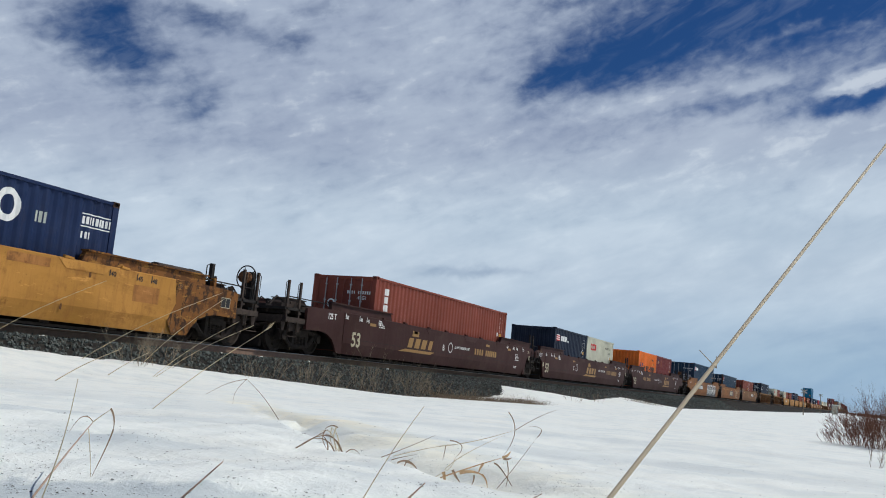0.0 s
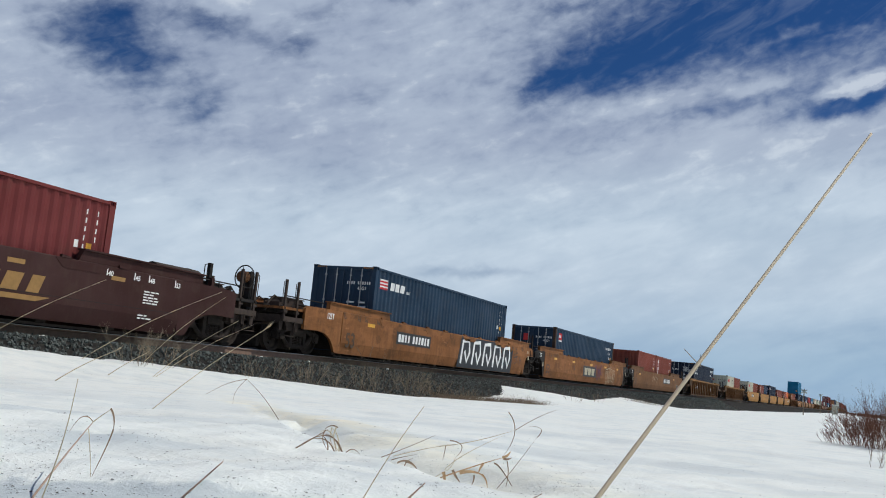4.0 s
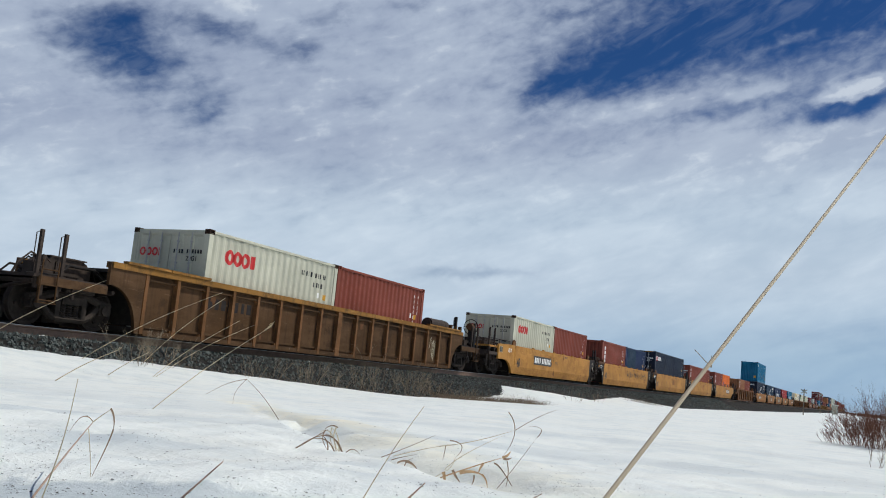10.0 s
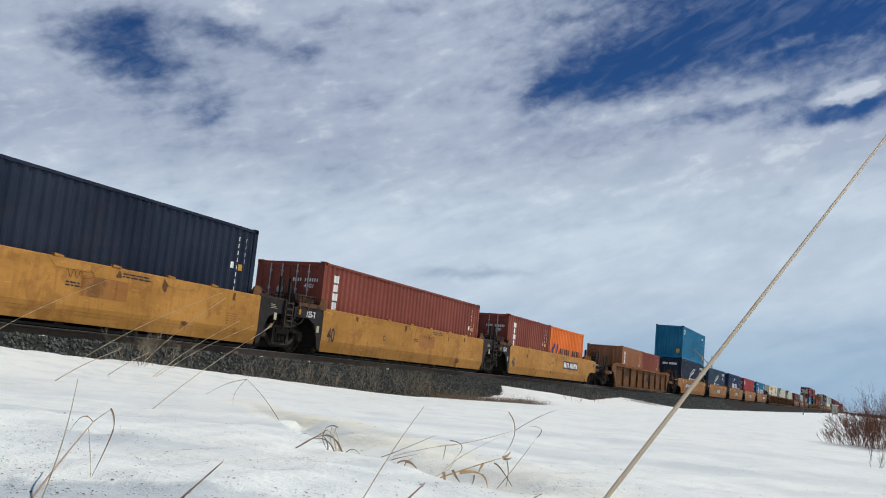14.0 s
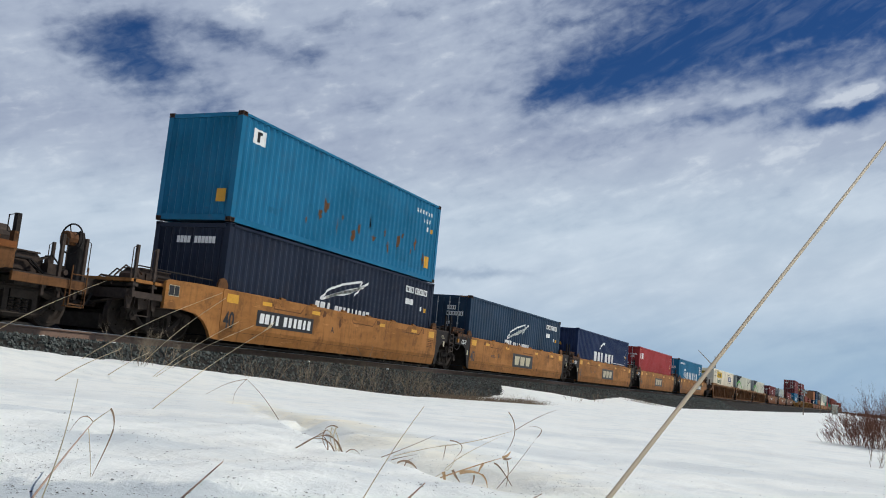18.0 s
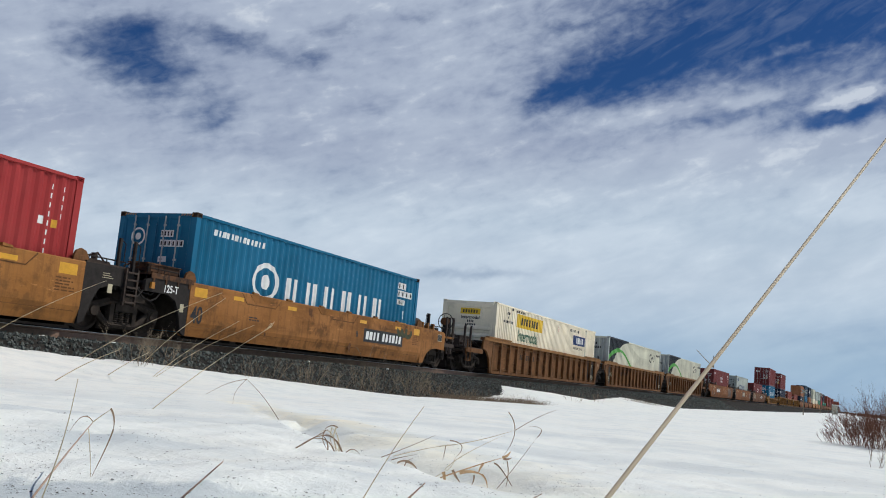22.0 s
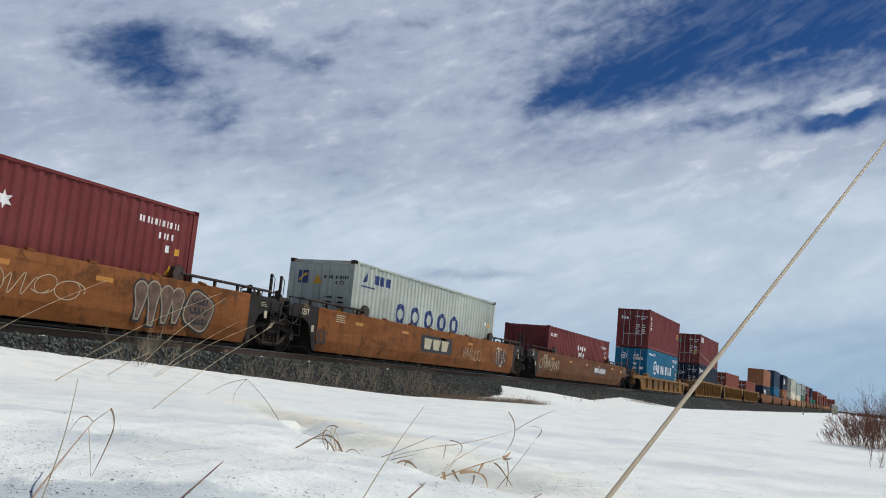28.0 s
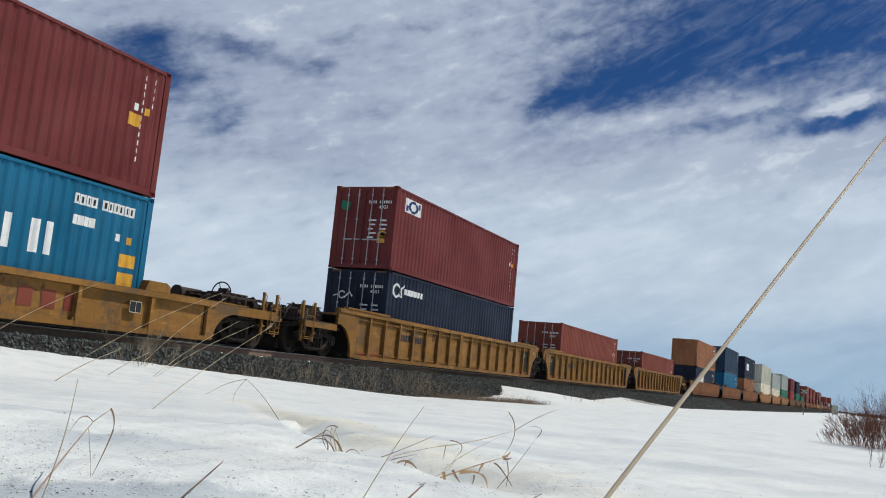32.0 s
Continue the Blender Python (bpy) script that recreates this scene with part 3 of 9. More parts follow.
def casting_mesh():
    def build(bm):
        box(bm, -0.004, 0.178, -0.004, 0.162, 0, 0.118)
        bm.normal_update()
        outer = [f for f in bm.faces if f.normal.x < -0.9 or f.normal.y < -0.9]
        bmesh.ops.inset_individual(bm, faces=outer, thickness=0.030)
        bmesh.ops.inset_individual(bm, faces=outer, thickness=0.003, depth=-0.045)
    return shared("corner_casting", build)


def roof_mesh(length):
    def build(bm):
        xs = corr_breaks(length)
        a, b = [], []
        for x in xs:
            z = -0.5 * corr_y(x, length)
            a.append(bm.verts.new((x, -W2 + 0.06, z)))
            b.append(bm.verts.new((x, W2 - 0.06, z)))
        for i in range(len(xs) - 1):
            bm.faces.new((a[i], a[i + 1], b[i + 1], b[i]))
    return shared(("roof", length), build)


def end_wall_mesh(height):
    """Corrugated front wall, seen from -x."""
    def build(bm):
        n = 9
        a, b = [], []
        for k in range(4 * n + 1):
            y = -W2 + 0.15 + (2 * W2 - 0.3) * k / (4 * n)
            x = (0.0, 0.0, 0.045, 0.045)[k % 4]
            a.append(bm.verts.new((x, y, 0.17)))
            b.append(bm.verts.new((x, y, height - 0.14)))
        for i in range(4 * n):
            bm.faces.new((a[i], a[i + 1], b[i + 1], b[i]))
    return shared(("end_wall", height), build)


def panel_end_mesh(height):
    """Flat end wall set back in its frame, stiffened by four pressed cross ribs."""
    def build(bm):
        box(bm, 0.06, 0.09, -W2 + 0.15, W2 - 0.15, 0.17, height - 0.14)
        for s in (-1, 1):
            box(bm, -0.01, 0.06, min(s * 0.98, s * 1.07), max(s * 0.98, s * 1.07), 0.17, height - 0.14)
        box(bm, -0.01, 0.06, -0.98, 0.98, height - 0.28, height - 0.14)
        for k in range(5):
            z = 0.30 + k * 0.33
            slab(bm, [(0.06, z), (-0.01, z + 0.02), (-0.01, z + 0.10), (0.06, z + 0.20)], -0.98, 0.98)
    return shared(("panel_end", height), build)


def door_mesh(height):
    """One door leaf, a single pressed sheet; hinge at y 0, reaching to y 1.06."""
    def build(bm):
        ys = [0.0, 0.05, 0.08, 0.33, 0.36, 0.41, 0.44, 0.67, 0.70, 0.76, 0.79, 1.01, 1.04, 1.06]
        xs = [0.0, 0.0, 0.03, 0.03, 0.0, 0.0, 0.03, 0.03, 0.0, 0.0, 0.03, 0.03, 0.0, 0.0]
        zs = [0.17, 0.22] + [z for i in range(1, 4) for z in (0.22 + (height - 0.41) * i / 4 - 0.03, 0.22 + (height - 0.41) * i / 4 + 0.03)] + [height - 0.19, height - 0.14]
        rows = []
        for k, z in enumerate(zs):
            flat = k in (0, len(zs) - 1) 
            rows.append([bm.verts.new((0.0 if flat else x, y, z)) for x, y in zip(xs, ys)])
        for r0, r1 in zip(rows, rows[1:]):
            for i in range(len(ys) - 1):
                bm.faces.new((r0[i], r0[i + 1], r1[i + 1], r1[i]))
    return shared(("door", height), build)


def lock_mesh(height):
    def build(bm):
        bar(bm, (0, 0, 0.12), (0, 0, height - 0.10), 0.017, 8)
        for z in (0.3, 1.0, 1.7, height - 0.35):
            box(bm, -0.015, 0.03, -0.032, 0.032, z, z + 0.045)
        box(bm, -0.05, -0.03, -0.02, 0.32, 0.98, 1.02)
    return shared(("locking_bar", height), build)


def conform(bm, length):
    """Cuts the shapes on a side wall at its ridges and lays them on it."""
    lo = min(v.co.x for v in bm.verts)
    hi = max(v.co.x for v in bm.verts)
    for x in corr_breaks(length):
        if lo < x < hi:
            bmesh.ops.bisect_plane(bm, geom=bm.verts[:] + bm.edges[:] + bm.faces[:], plane_co=(x, 0, 0), plane_no=(1, 0, 0))
    for v in bm.verts:
        v.co.y += corr_y(v.co.x, length)


def rect(bm, x, z, w, h, y=0.0, slant=0.0):
    """A flat mark on a side, its lower left corner at x, z."""
    bm.faces.new([bm.verts.new(p) for p in ((x, y, z), (x + w, y, z), (x + w + slant, y, z + h), (x + slant, y, z + h))])


def poly(bm, pts, y=0.0):
    bm.faces.new([bm.verts.new((px, y, pz)) for px, pz in pts])


def band(bm, pts, width, y=0.0):
    """A painted stroke of even width along pts (x, z), in one piece."""
    n = len(pts)
    closed = n > 3 and math.dist(pts[0], pts[-1]) < 1e-6
    rows = []
    for i, (px, pz) in enumerate(pts[:-1] if closed else pts):
        ax, az = pts[i - 1] if i else (pts[-2] if closed else pts[0])
        bx_, bz = pts[i + 1] if i + 1 < n else pts[i]
        dx, dz = bx_ - ax, bz - az
        d = math.hypot(dx, dz) or 1
        nx, nz = -dz / d * width / 2, dx / d * width / 2
        rows.append((bm.verts.new((px + nx, y, pz + nz)), bm.verts.new((px - nx, y, pz - nz))))
    if closed:
        rows.append(rows[0])
    for p, q in zip(rows, rows[1:]):
        bm.faces.new((p[0], p[1], q[1], q[0]))


def arc(cx, cz, rx, rz, a0, a1, n=16):
    return [(cx + rx * math.cos(radians(a0 + (a1 - a0) * i / n)), cz + rz * math.sin(radians(a0 + (a1 - a0) * i / n))) for i in range(n + 1)]


def strokes(bm, x, z, n, w, h, gap=0.3, seed=1, slant=0.0, thick=0.3, down=False):
    """Plain bars in the place of n characters, each w wide and h high."""
    rnd = random.Random(seed)
    for i in range(n):
        ox, oz = (x, z - i * h * (1 + gap)) if down else (x + i * w * (1 + gap), z)
        k = rnd.uniform(0.62, 1.0)
        rect(bm, ox + w * (1 - k) / 2, oz, w * k, h, 0, slant)


def word_mesh(text, size):
    """A readable word, in the built-in font, standing on the x axis in the plane y = 0."""
    cu = bpy.data.curves.new("word", "FONT")
    cu.body, cu.size, cu.offset = text, size, size * 0.022
    ob = new("word", cu)
    me = bpy.data.meshes.new_from_object(ob.evaluated_get(bpy.context.evaluated_depsgraph_get()))
    bpy.data.objects.remove(ob)
    bpy.data.curves.remove(cu)
    me.transform(Matrix.Rotation(radians(90), 4, "X"))
    return me


WORDS = {}


def word(name, text, size, x, y, z, material, parent, label="", narrow=1.0):
    if (text, size) not in WORDS:
        WORDS[(text, size)] = word_mesh(text, size)
    m = Matrix.Translation((x, y, z)) @ Matrix.Diagonal((narrow, 1, 1, 1))
    return put(name, WORDS[(text, size)], material, parent, m, label)


def islands(bm):
    """The connected pieces of a bmesh, as lists of faces."""
    left, out = set(bm.faces), []
    while left:
        heap, piece = [left.pop()], []
        while heap:
            f = heap.pop()
            piece.append(f)
            for v in f.verts:
                for g in v.link_faces:
                    if g in left:
                        left.remove(g)
                        heap.append(g)
        out.append(piece)
    return out


def painted(name, bm, material, thing, label, finish, few=9):
    """Paint as parts: a few pieces become parts of their own, many small ones stay one."""
    pieces = islands(bm)
    if len(pieces) == 1 or len(pieces) > few:
        finish(bm)
        ob = part(name, bm, material, thing, label)
        if len(pieces) > few:
            tagged(ob, kind="stuff")
        return [ob]
    made = []
    for piece in sorted(pieces, key=lambda fs: min(v.co.x for f in fs for v in f.verts)):
        one = bmesh.new()
        to = {}
        for f in piece:
            one.faces.new([to.setdefault(v, one.verts.new(v.co)) if v not in to else to[v] for v in f.verts])
        bmesh.ops.delete(one, geom=[v for v in one.verts if not v.link_faces], context="VERTS")
        finish(one)
        made.append(part(name, one, material, thing, label))
    bm.free()
    return made


def mark(name, shapes, material, thing, length, x=0.0, z=0.0, label="", out=0.0):
    """Paint on the near side of a container: shapes(bm) draws it, in metres from the lower left corner."""
    bm = bmesh.new()
    shapes(bm)

    def finish(b):
        for v in b.verts:
            v.co.x += x - length / 2
            v.co.z += z
        conform(b, length)
        for v in b.verts:
            v.co.y += -W2 + 0.016 - out - (WIDER if length > 16 else 0.0)
    return painted(name, bm, material, thing, label, finish)


CONTAINERS = []


def container(s, length, height, colour, label, doors=True, level=0.0, detail=2, end=None, castings=None, posts=None):
    """A container whose near lower left corner lies at s along the train; returns the thing."""
    thing = tagged(new("shipping_container"), label, "container", "containers on the train")
    CONTAINERS.append((thing, s + length / 2, YC, FLOOR + level))
    c = PAINTS[colour]
    e = end or c
    put("frame", frame_mesh(length, height), c, thing)
    put("side_wall", side_mesh(length, height), c, thing)
    put("side_wall", side_mesh(length, height), c, thing, Matrix.Rotation(math.pi, 4, "Z"))
    put("roof", roof_mesh(length), c, thing, Matrix.Translation((0, 0, height - 0.03)))
    for sx in (-1, 1):
        for sy in (-1, 1):
            m = Matrix.Diagonal((-sx, -sy, 1, 1))
            m = Matrix.Translation((sx * length / 2, sy * W2, 0)) @ m
            put("corner_post", post_mesh(height), posts or c, thing, m)
            if detail > 1:
                for z in (0, height - 0.118):
                    put("corner_casting", casting_mesh(), castings or c, thing, Matrix.Translation((0, 0, z)) @ m)
    put("end_wall", end_wall_mesh(height), c, thing, Matrix.Translation((length / 2 - 0.03, 0, 0)) @ Matrix.Rotation(math.pi, 4, "Z"))
    if doors == "panel":
        put("end_wall", panel_end_mesh(height), e, thing, Matrix.Translation((-length / 2 + 0.01, 0, 0)))
    elif not doors:
        put("end_wall", end_wall_mesh(height), e, thing, Matrix.Translation((-length / 2 + 0.03, 0, 0)))
    else:
        for sy in (-1, 1):
            m = Matrix.Translation((-length / 2 + 0.01, sy * 1.07, 0)) @ Matrix.Diagonal((1, -sy, 1, 1))
            put("door", door_mesh(height), e, thing, m)
            if detail > 1:
                for yy in (0.38, 0.80):
                    put("locking_bar", lock_mesh(height), GALV, thing, m @ Matrix.Translation((-0.03, yy, 0)), "galvanised locking bar")
    if length > 16:  # domestic boxes are wider than sea boxes
        for ob in thing.children:
            ob.matrix_basis = Matrix.Diagonal((1, 1 + WIDER / W2, 1, 1)) @ ob.matrix_basis
    return thing


def id_bars(thing, length, height, plate=False, seed=3, ink=WHITE, z=None, upright=False):
    """The unreadably small registration marks near the far end of a side."""
    z = height - 0.55 if z is None else z
    if upright:
        mark("registration", lambda bm: strokes(bm, 0, 0, 11, 0.042, 0.105, 0.75, seed, down=True), ink, thing, length, length - 0.75, height - 0.4)
        mark("registration", lambda bm: strokes(bm, 0, 0, 4, 0.042, 0.105, 0.75, seed + 1, down=True), ink, thing, length, length - 0.45, height - 0.4)
    elif plate:
        def plates(bm):
            for i in range(11):
                if i not in (4,):
                    rect(bm, i * 0.155, 0, 0.14, 0.22)
            for i in range(4):
                rect(bm, 0.02 + i * 0.15, -0.42, 0.14, 0.20)
        mark("registration_plate", plates, WHITE, thing, length, length - 2.2, z)
        mark("registration", lambda bm: strokes(bm, 0, 0, 11, 0.06, 0.13, 1.58, seed), INK, thing, length, length - 2.16, z + 0.045, "", 0.004)
    else:
        mark("registration", lambda bm: strokes(bm, 0, 0, 11, 0.065, 0.14, 0.95, seed), ink, thing, length, length - 1.9, z)
        mark("registration", lambda bm: strokes(bm, 0, -0.28, 4, 0.065, 0.14, 0.95, seed + 1), ink, thing, length, length - 1.2, z)
    def stickers(bm):
        rect(bm, 0, 0, 0.12, 0.16)
    mark("caution_sticker", stickers, SIGNAL_YELLOW, thing, length, length - 0.62, height - 1.15)
    mark("data_sticker", stickers, WHITE, thing, length, length - 0.95, height - 1.12)


def end_mark(thing, name, shapes, material, length, u=0.0, z=0.0, out=0.006, label=""):
    """Paint on the end that faces back along the line; u runs from the middle towards the near side."""
    bm = bmesh.new()
    shapes(bm)

    def finish(b):
        for v in b.verts:
            v.co = Vector((-length / 2 - out, -(v.co.x + u), v.co.z + z))
    return painted(name, bm, material, thing, label, finish, 6)


def end_word(thing, text, size, u, z, length, material, out=0.007):
    m = Matrix.Translation((-length / 2 - out, -u, z)) @ Matrix.Rotation(radians(-90), 4, "Z")
    if (text, size) not in WORDS:
        WORDS[(text, size)] = word_mesh(text, size)
    return put("lettering", WORDS[(text, size)], material, thing, m)


def door_marks(thing, length, height, seed=1, ink=WHITE, code="", plates=False):
    """The lines of figures on the near door leaf, and the warning stripes at the corners over the doors of tall ones."""
    if height == HC:
        for u in (-1.08, 0.72):
            end_mark(thing, "hazard_stripes", lambda bm: [rect(bm, k * 0.08, 0, 0.035, 0.05, 0, 0.04) for k in range(5)] and None, DULL_TAPE, length, u, height - 0.085, 0.008)
    if plates:
        def white(bm):
            for i in range(4):
                rect(bm, 0.05 + i * 0.1, 0, 0.095, 0.17)
            for i in range(6):
                rect(bm, 0.05 + i * 0.125, -0.24, 0.115, 0.17)
            rect(bm, 0.05, -0.62, 0.26, 0.14)
            rect(bm, 0.05, -0.95, 0.26, 0.16)
            rect(bm, 0.5, -0.95, 0.3, 0.2)
        end_mark(thing, "registration_plate", white, WHITE, length, 0.12, height - 0.62)
        end_mark(thing, "registration", lambda bm: (strokes(bm, 0.06, 0.03, 4, 0.05, 0.11, 1.0, seed), strokes(bm, 0.07, -0.21, 6, 0.06, 0.11, 1.08, seed + 1)), INK, length, 0.12, height - 0.62, 0.009)
        return

    def lines(bm):
        strokes(bm, 0.06, 0, 4, 0.06, 0.10, 0.4, seed)
        strokes(bm, 0.48, 0, 6, 0.06, 0.10, 0.4, seed + 1)
        for k in range(5):
            rect(bm, 0.12 + 0.03 * (k % 2), -0.62 - k * 0.15, 0.30 - 0.05 * (k % 3), 0.055)
            rect(bm, 0.56, -0.62 - k * 0.15, 0.26 + 0.04 * (k % 2), 0.055)
    end_mark(thing, "door_marking", lines, ink, length, 0.08, height - 0.62)
    if code:
        end_word(thing, code, 0.16, 0.56, height - 0.80, length, ink)
    end_mark(thing, "warning_sticker", lambda bm: rect(bm, 0, 0, 0.16, 0.18), SIGNAL_YELLOW, length, 0.72, height - 1.75)

# ---- well cars ----
CARS = []
FRONT_SETS, REAR_SETS = [], []
WHEEL_R = 0.457
SIDE_Y = 1.44
RECESS = 0.125           # how far the panels of a ribbed side lie behind its ribs


def wheelset_mesh():
    def build(bm):
        bar(bm, (0, -1.05, 0), (0, 1.05, 0), 0.075, 10)
        for s in (-1, 1):
            y = s * 0.755
            prof = [(-0.07 * s, 0.46), (-0.045 * s, WHEEL_R + 0.02), (-0.03 * s, WHEEL_R), (0.065 * s, WHEEL_R - 0.006), (0.065 * s, 0.39),
                    (0.0, 0.36), (-0.005 * s, 0.16), (0.07 * s, 0.13), (0.07 * s, 0.07)]
            n = 28
            rows = []
            for dy, r in prof:
                rows.append([bm.verts.new((r * math.cos(k * math.tau / n), y + dy, r * math.sin(k * math.tau / n))) for k in range(n)])
            for a, b in zip(rows, rows[1:]):
                for k in range(n):
                    bm.faces.new((a[k], a[(k + 1) % n], b[(k + 1) % n], b[k]))
            for k in range(4):
                a = k * math.tau / 4 + 0.4
                box_at = (0.25 * math.cos(a), y + 0.02 * s, 0.25 * math.sin(a))
                bar(bm, (box_at[0], box_at[1] - 0.03, box_at[2]), (box_at[0], box_at[1] + 0.03, box_at[2]), 0.03, 6)
    return shared("wheelset", build)


def side_frame_mesh():
    def build(bm):
        def strip(pts, w):
            for (ax, az), (bx_, bz) in zip(pts, pts[1:]):
                bar(bm, (ax, 0, az), (bx_, 0, bz), w, 6)
        strip([(-1.08, 0.56), (-0.75, 0.60), (-0.42, 0.70), (0.42, 0.70), (0.75, 0.60), (1.08, 0.56)], 0.085)
        strip([(-0.82, 0.55), (-0.52, 0.27), (-0.36, 0.20), (0.36, 0.20), (0.52, 0.27), (0.82, 0.55)], 0.075)
        for s in (-1, 1):
            box(bm, s * 0.34 - 0.06, s * 0.34 + 0.06, -0.07, 0.07, 0.2, 0.72)
            box(bm, s * 0.89 - 0.15, s * 0.89 + 0.15, -0.09, 0.09, 0.36, 0.60)
            drum(bm, s * 0.89, -0.13, -0.08, 0.46, 0.11, 12)
    return shared("side_frame", build)


def spring_mesh():
    def build(bm):
        pts = [(0.078 if k % 2 else 0.055, 0.22 + k * 0.023) for k in range(13)]
        rows = [[bm.verts.new((r * math.cos(a * math.tau / 10), r * math.sin(a * math.tau / 10), z)) for a in range(10)] for r, z in pts]
        for p, q in zip(rows, rows[1:]):
            for a in range(10):
                bm.faces.new((p[a], p[(a + 1) % 10], q[(a + 1) % 10], q[a]))
        bm.faces.new(rows[0][::-1])
        bm.faces.new(rows[-1])
    return shared("spring", build)


def bolster_mesh():
    def build(bm):
        box(bm, -0.22, 0.22, -0.95, 0.95, 0.50, 0.72)
        bar(bm, (0, 0, 0.70), (0, 0, 0.82), 0.32, 16)
    return shared("truck", build)


def body_bolster_mesh():
    return shared("body_bolster", lambda bm: box(bm, -0.38, 0.38, -1.28, 1.28, 0.74, 0.90) and None)


def truck(parent, x):
    put("body_bolster", body_bolster_mesh(), IRON, parent, Matrix.Translation((x, 0, 0)))
    tr = put("truck", bolster_mesh(), IRON, parent, Matrix.Translation((x, 0, 0)), "dusty cast iron two-axle truck")
    put("spring_plank", shared("spring_plank", lambda bm: box(bm, -0.30, 0.30, -0.62, 0.62, 0.10, 0.40) and None), IRON, tr)
    beam = shared("brake_beam", lambda bm: box(bm, -0.30, 0.30, -0.45, 0.45, 0.06, 0.22) and None)
    end = shared("end_beam", lambda bm: box(bm, -0.06, 0.06, -0.66, 0.66, 0.10, 0.42) and None)
    for s in (-1, 1):
        put("brake_beam", beam, IRON, tr, Matrix.Translation((s * 0.62, 0, 0)))
        put("end_beam", end, IRON, tr, Matrix.Translation((s * 1.34, 0, 0)))
    for s in (-1, 1):
        m = Matrix.Translation((0, s * 1.0, 0))
        if s > 0:
            m = m @ Matrix.Rotation(math.pi, 4, "Z")
        put("side_frame", side_frame_mesh(), IRON, tr, m)
        for k in (-0.17, 0.0, 0.17):
            put("spring", spring_mesh(), IRON, tr, m @ Matrix.Translation((k, 0, 0)))
        put("spring_seat", shared("spring_seat", lambda bm: box(bm, -0.27, 0.27, -0.1, 0.1, 0.50, 0.66) and None), IRON, tr, m)
    for xx, lst in ((-0.89, FRONT_SETS), (0.89, REAR_SETS)):
        w = put("wheelset", wheelset_mesh(), IRON, tr, Matrix.Translation((xx, 0, WHEEL_R)))
        lst.append(w)
    return tr


def well_side_mesh(kind, w):
    """The long side of the well on the near face, at y = -SIDE_Y."""
    def build(bm):
        if kind == "smooth":
            zb, zt = 0.13, 1.40
            prof = [(-SIDE_Y + 0.08, zb), (-SIDE_Y + 0.01, zb + 0.30), (-SIDE_Y, zb + 0.34), (-SIDE_Y, zt - 0.02), (-SIDE_Y + 0.02, zt),
                    (-SIDE_Y + 0.12, zt), (-SIDE_Y + 0.12, zb + 0.35), (-SIDE_Y + 0.30, zb + 0.04), (-SIDE_Y + 0.30, zb)]
        elif kind == "rib":
            zb, zt = 0.06, 1.38
            prof = [(-SIDE_Y + RECESS, zb), (-SIDE_Y + RECESS, zt), (-SIDE_Y + RECESS + 0.03, zt), (-SIDE_Y + RECESS + 0.03, zb)]
        else:
            zb, zt = 0.10, 0.90
            prof = [(-SIDE_Y + RECESS, zb), (-SIDE_Y + RECESS, zt), (-SIDE_Y + RECESS + 0.03, zt), (-SIDE_Y + RECESS + 0.03, zb)]
        a = [bm.verts.new((-w, y, z)) for y, z in prof]
        b = [bm.verts.new((w, y, z)) for y, z in prof]
        n = len(prof)
        for i in range(n):
            bm.faces.new((a[i], a[(i + 1) % n], b[(i + 1) % n], b[i]))
        bm.faces.new(a)
        bm.faces.new(b)
    return shared(("well_side", kind, w), build)


def chord_mesh(kind, w):
    def build(bm):
        zt = 1.38 if kind == "rib" else 0.90
        far = 1.15 if kind == "rib" else 0.3
        box(bm, -w - far, w + far, -SIDE_Y - 0.02, -SIDE_Y + 0.19, zt + 0.002, zt + 0.13)
    return shared(("top_chord", kind, w), build)


def rib_mesh(kind, half):
    """A post of the ribbed side with its flanged foot."""
    def build(bm):
        zb, zt = (0.06, 1.38) if kind == "rib" else (0.10, 0.90)
        slab(bm, [(-half, zb), (half, zb), (half - 0.008, zt), (-half + 0.008, zt)], -SIDE_Y, -SIDE_Y + RECESS - 0.002)
        box(bm, -half - 0.05, half + 0.05, -SIDE_Y + 0.03, -SIDE_Y + RECESS - 0.004, zb + 0.091, zb + 0.15)
        box(bm, -half - 0.03, half + 0.03, -SIDE_Y + 0.05, -SIDE_Y + RECESS - 0.004, zt - 0.16, zt - 0.10)
    return shared(("rib", kind, half), build)


def sill_mesh(kind, w):
    def build(bm):
        zb = 0.06 if kind == "rib" else 0.10
        box(bm, -w, w, -SIDE_Y + 0.01, -SIDE_Y + 0.20, zb - 0.03, zb + 0.09)
    return shared(("bottom_sill", kind, w), build)


def floor_mesh(w):
    def build(bm):
        n = max(5, int(w / 0.9))
        for i in range(n + 1):
            x = -w + 2 * w * i / n
            box(bm, x - 0.12, x + 0.12, -SIDE_Y + 0.22, SIDE_Y - 0.22, 0.08, 0.20)
        for s in (-1, 1):
            box(bm, -w, w, s * 1.0 - 0.15, s * 1.0 + 0.15, 0.19, 0.204)
        # added low plate: closes the gap to the sky, reads as shade
        box(bm, -w, w, -SIDE_Y + 0.21, SIDE_Y - 0.21, 0.02, 0.07)
    return shared(("well_floor", w), build)


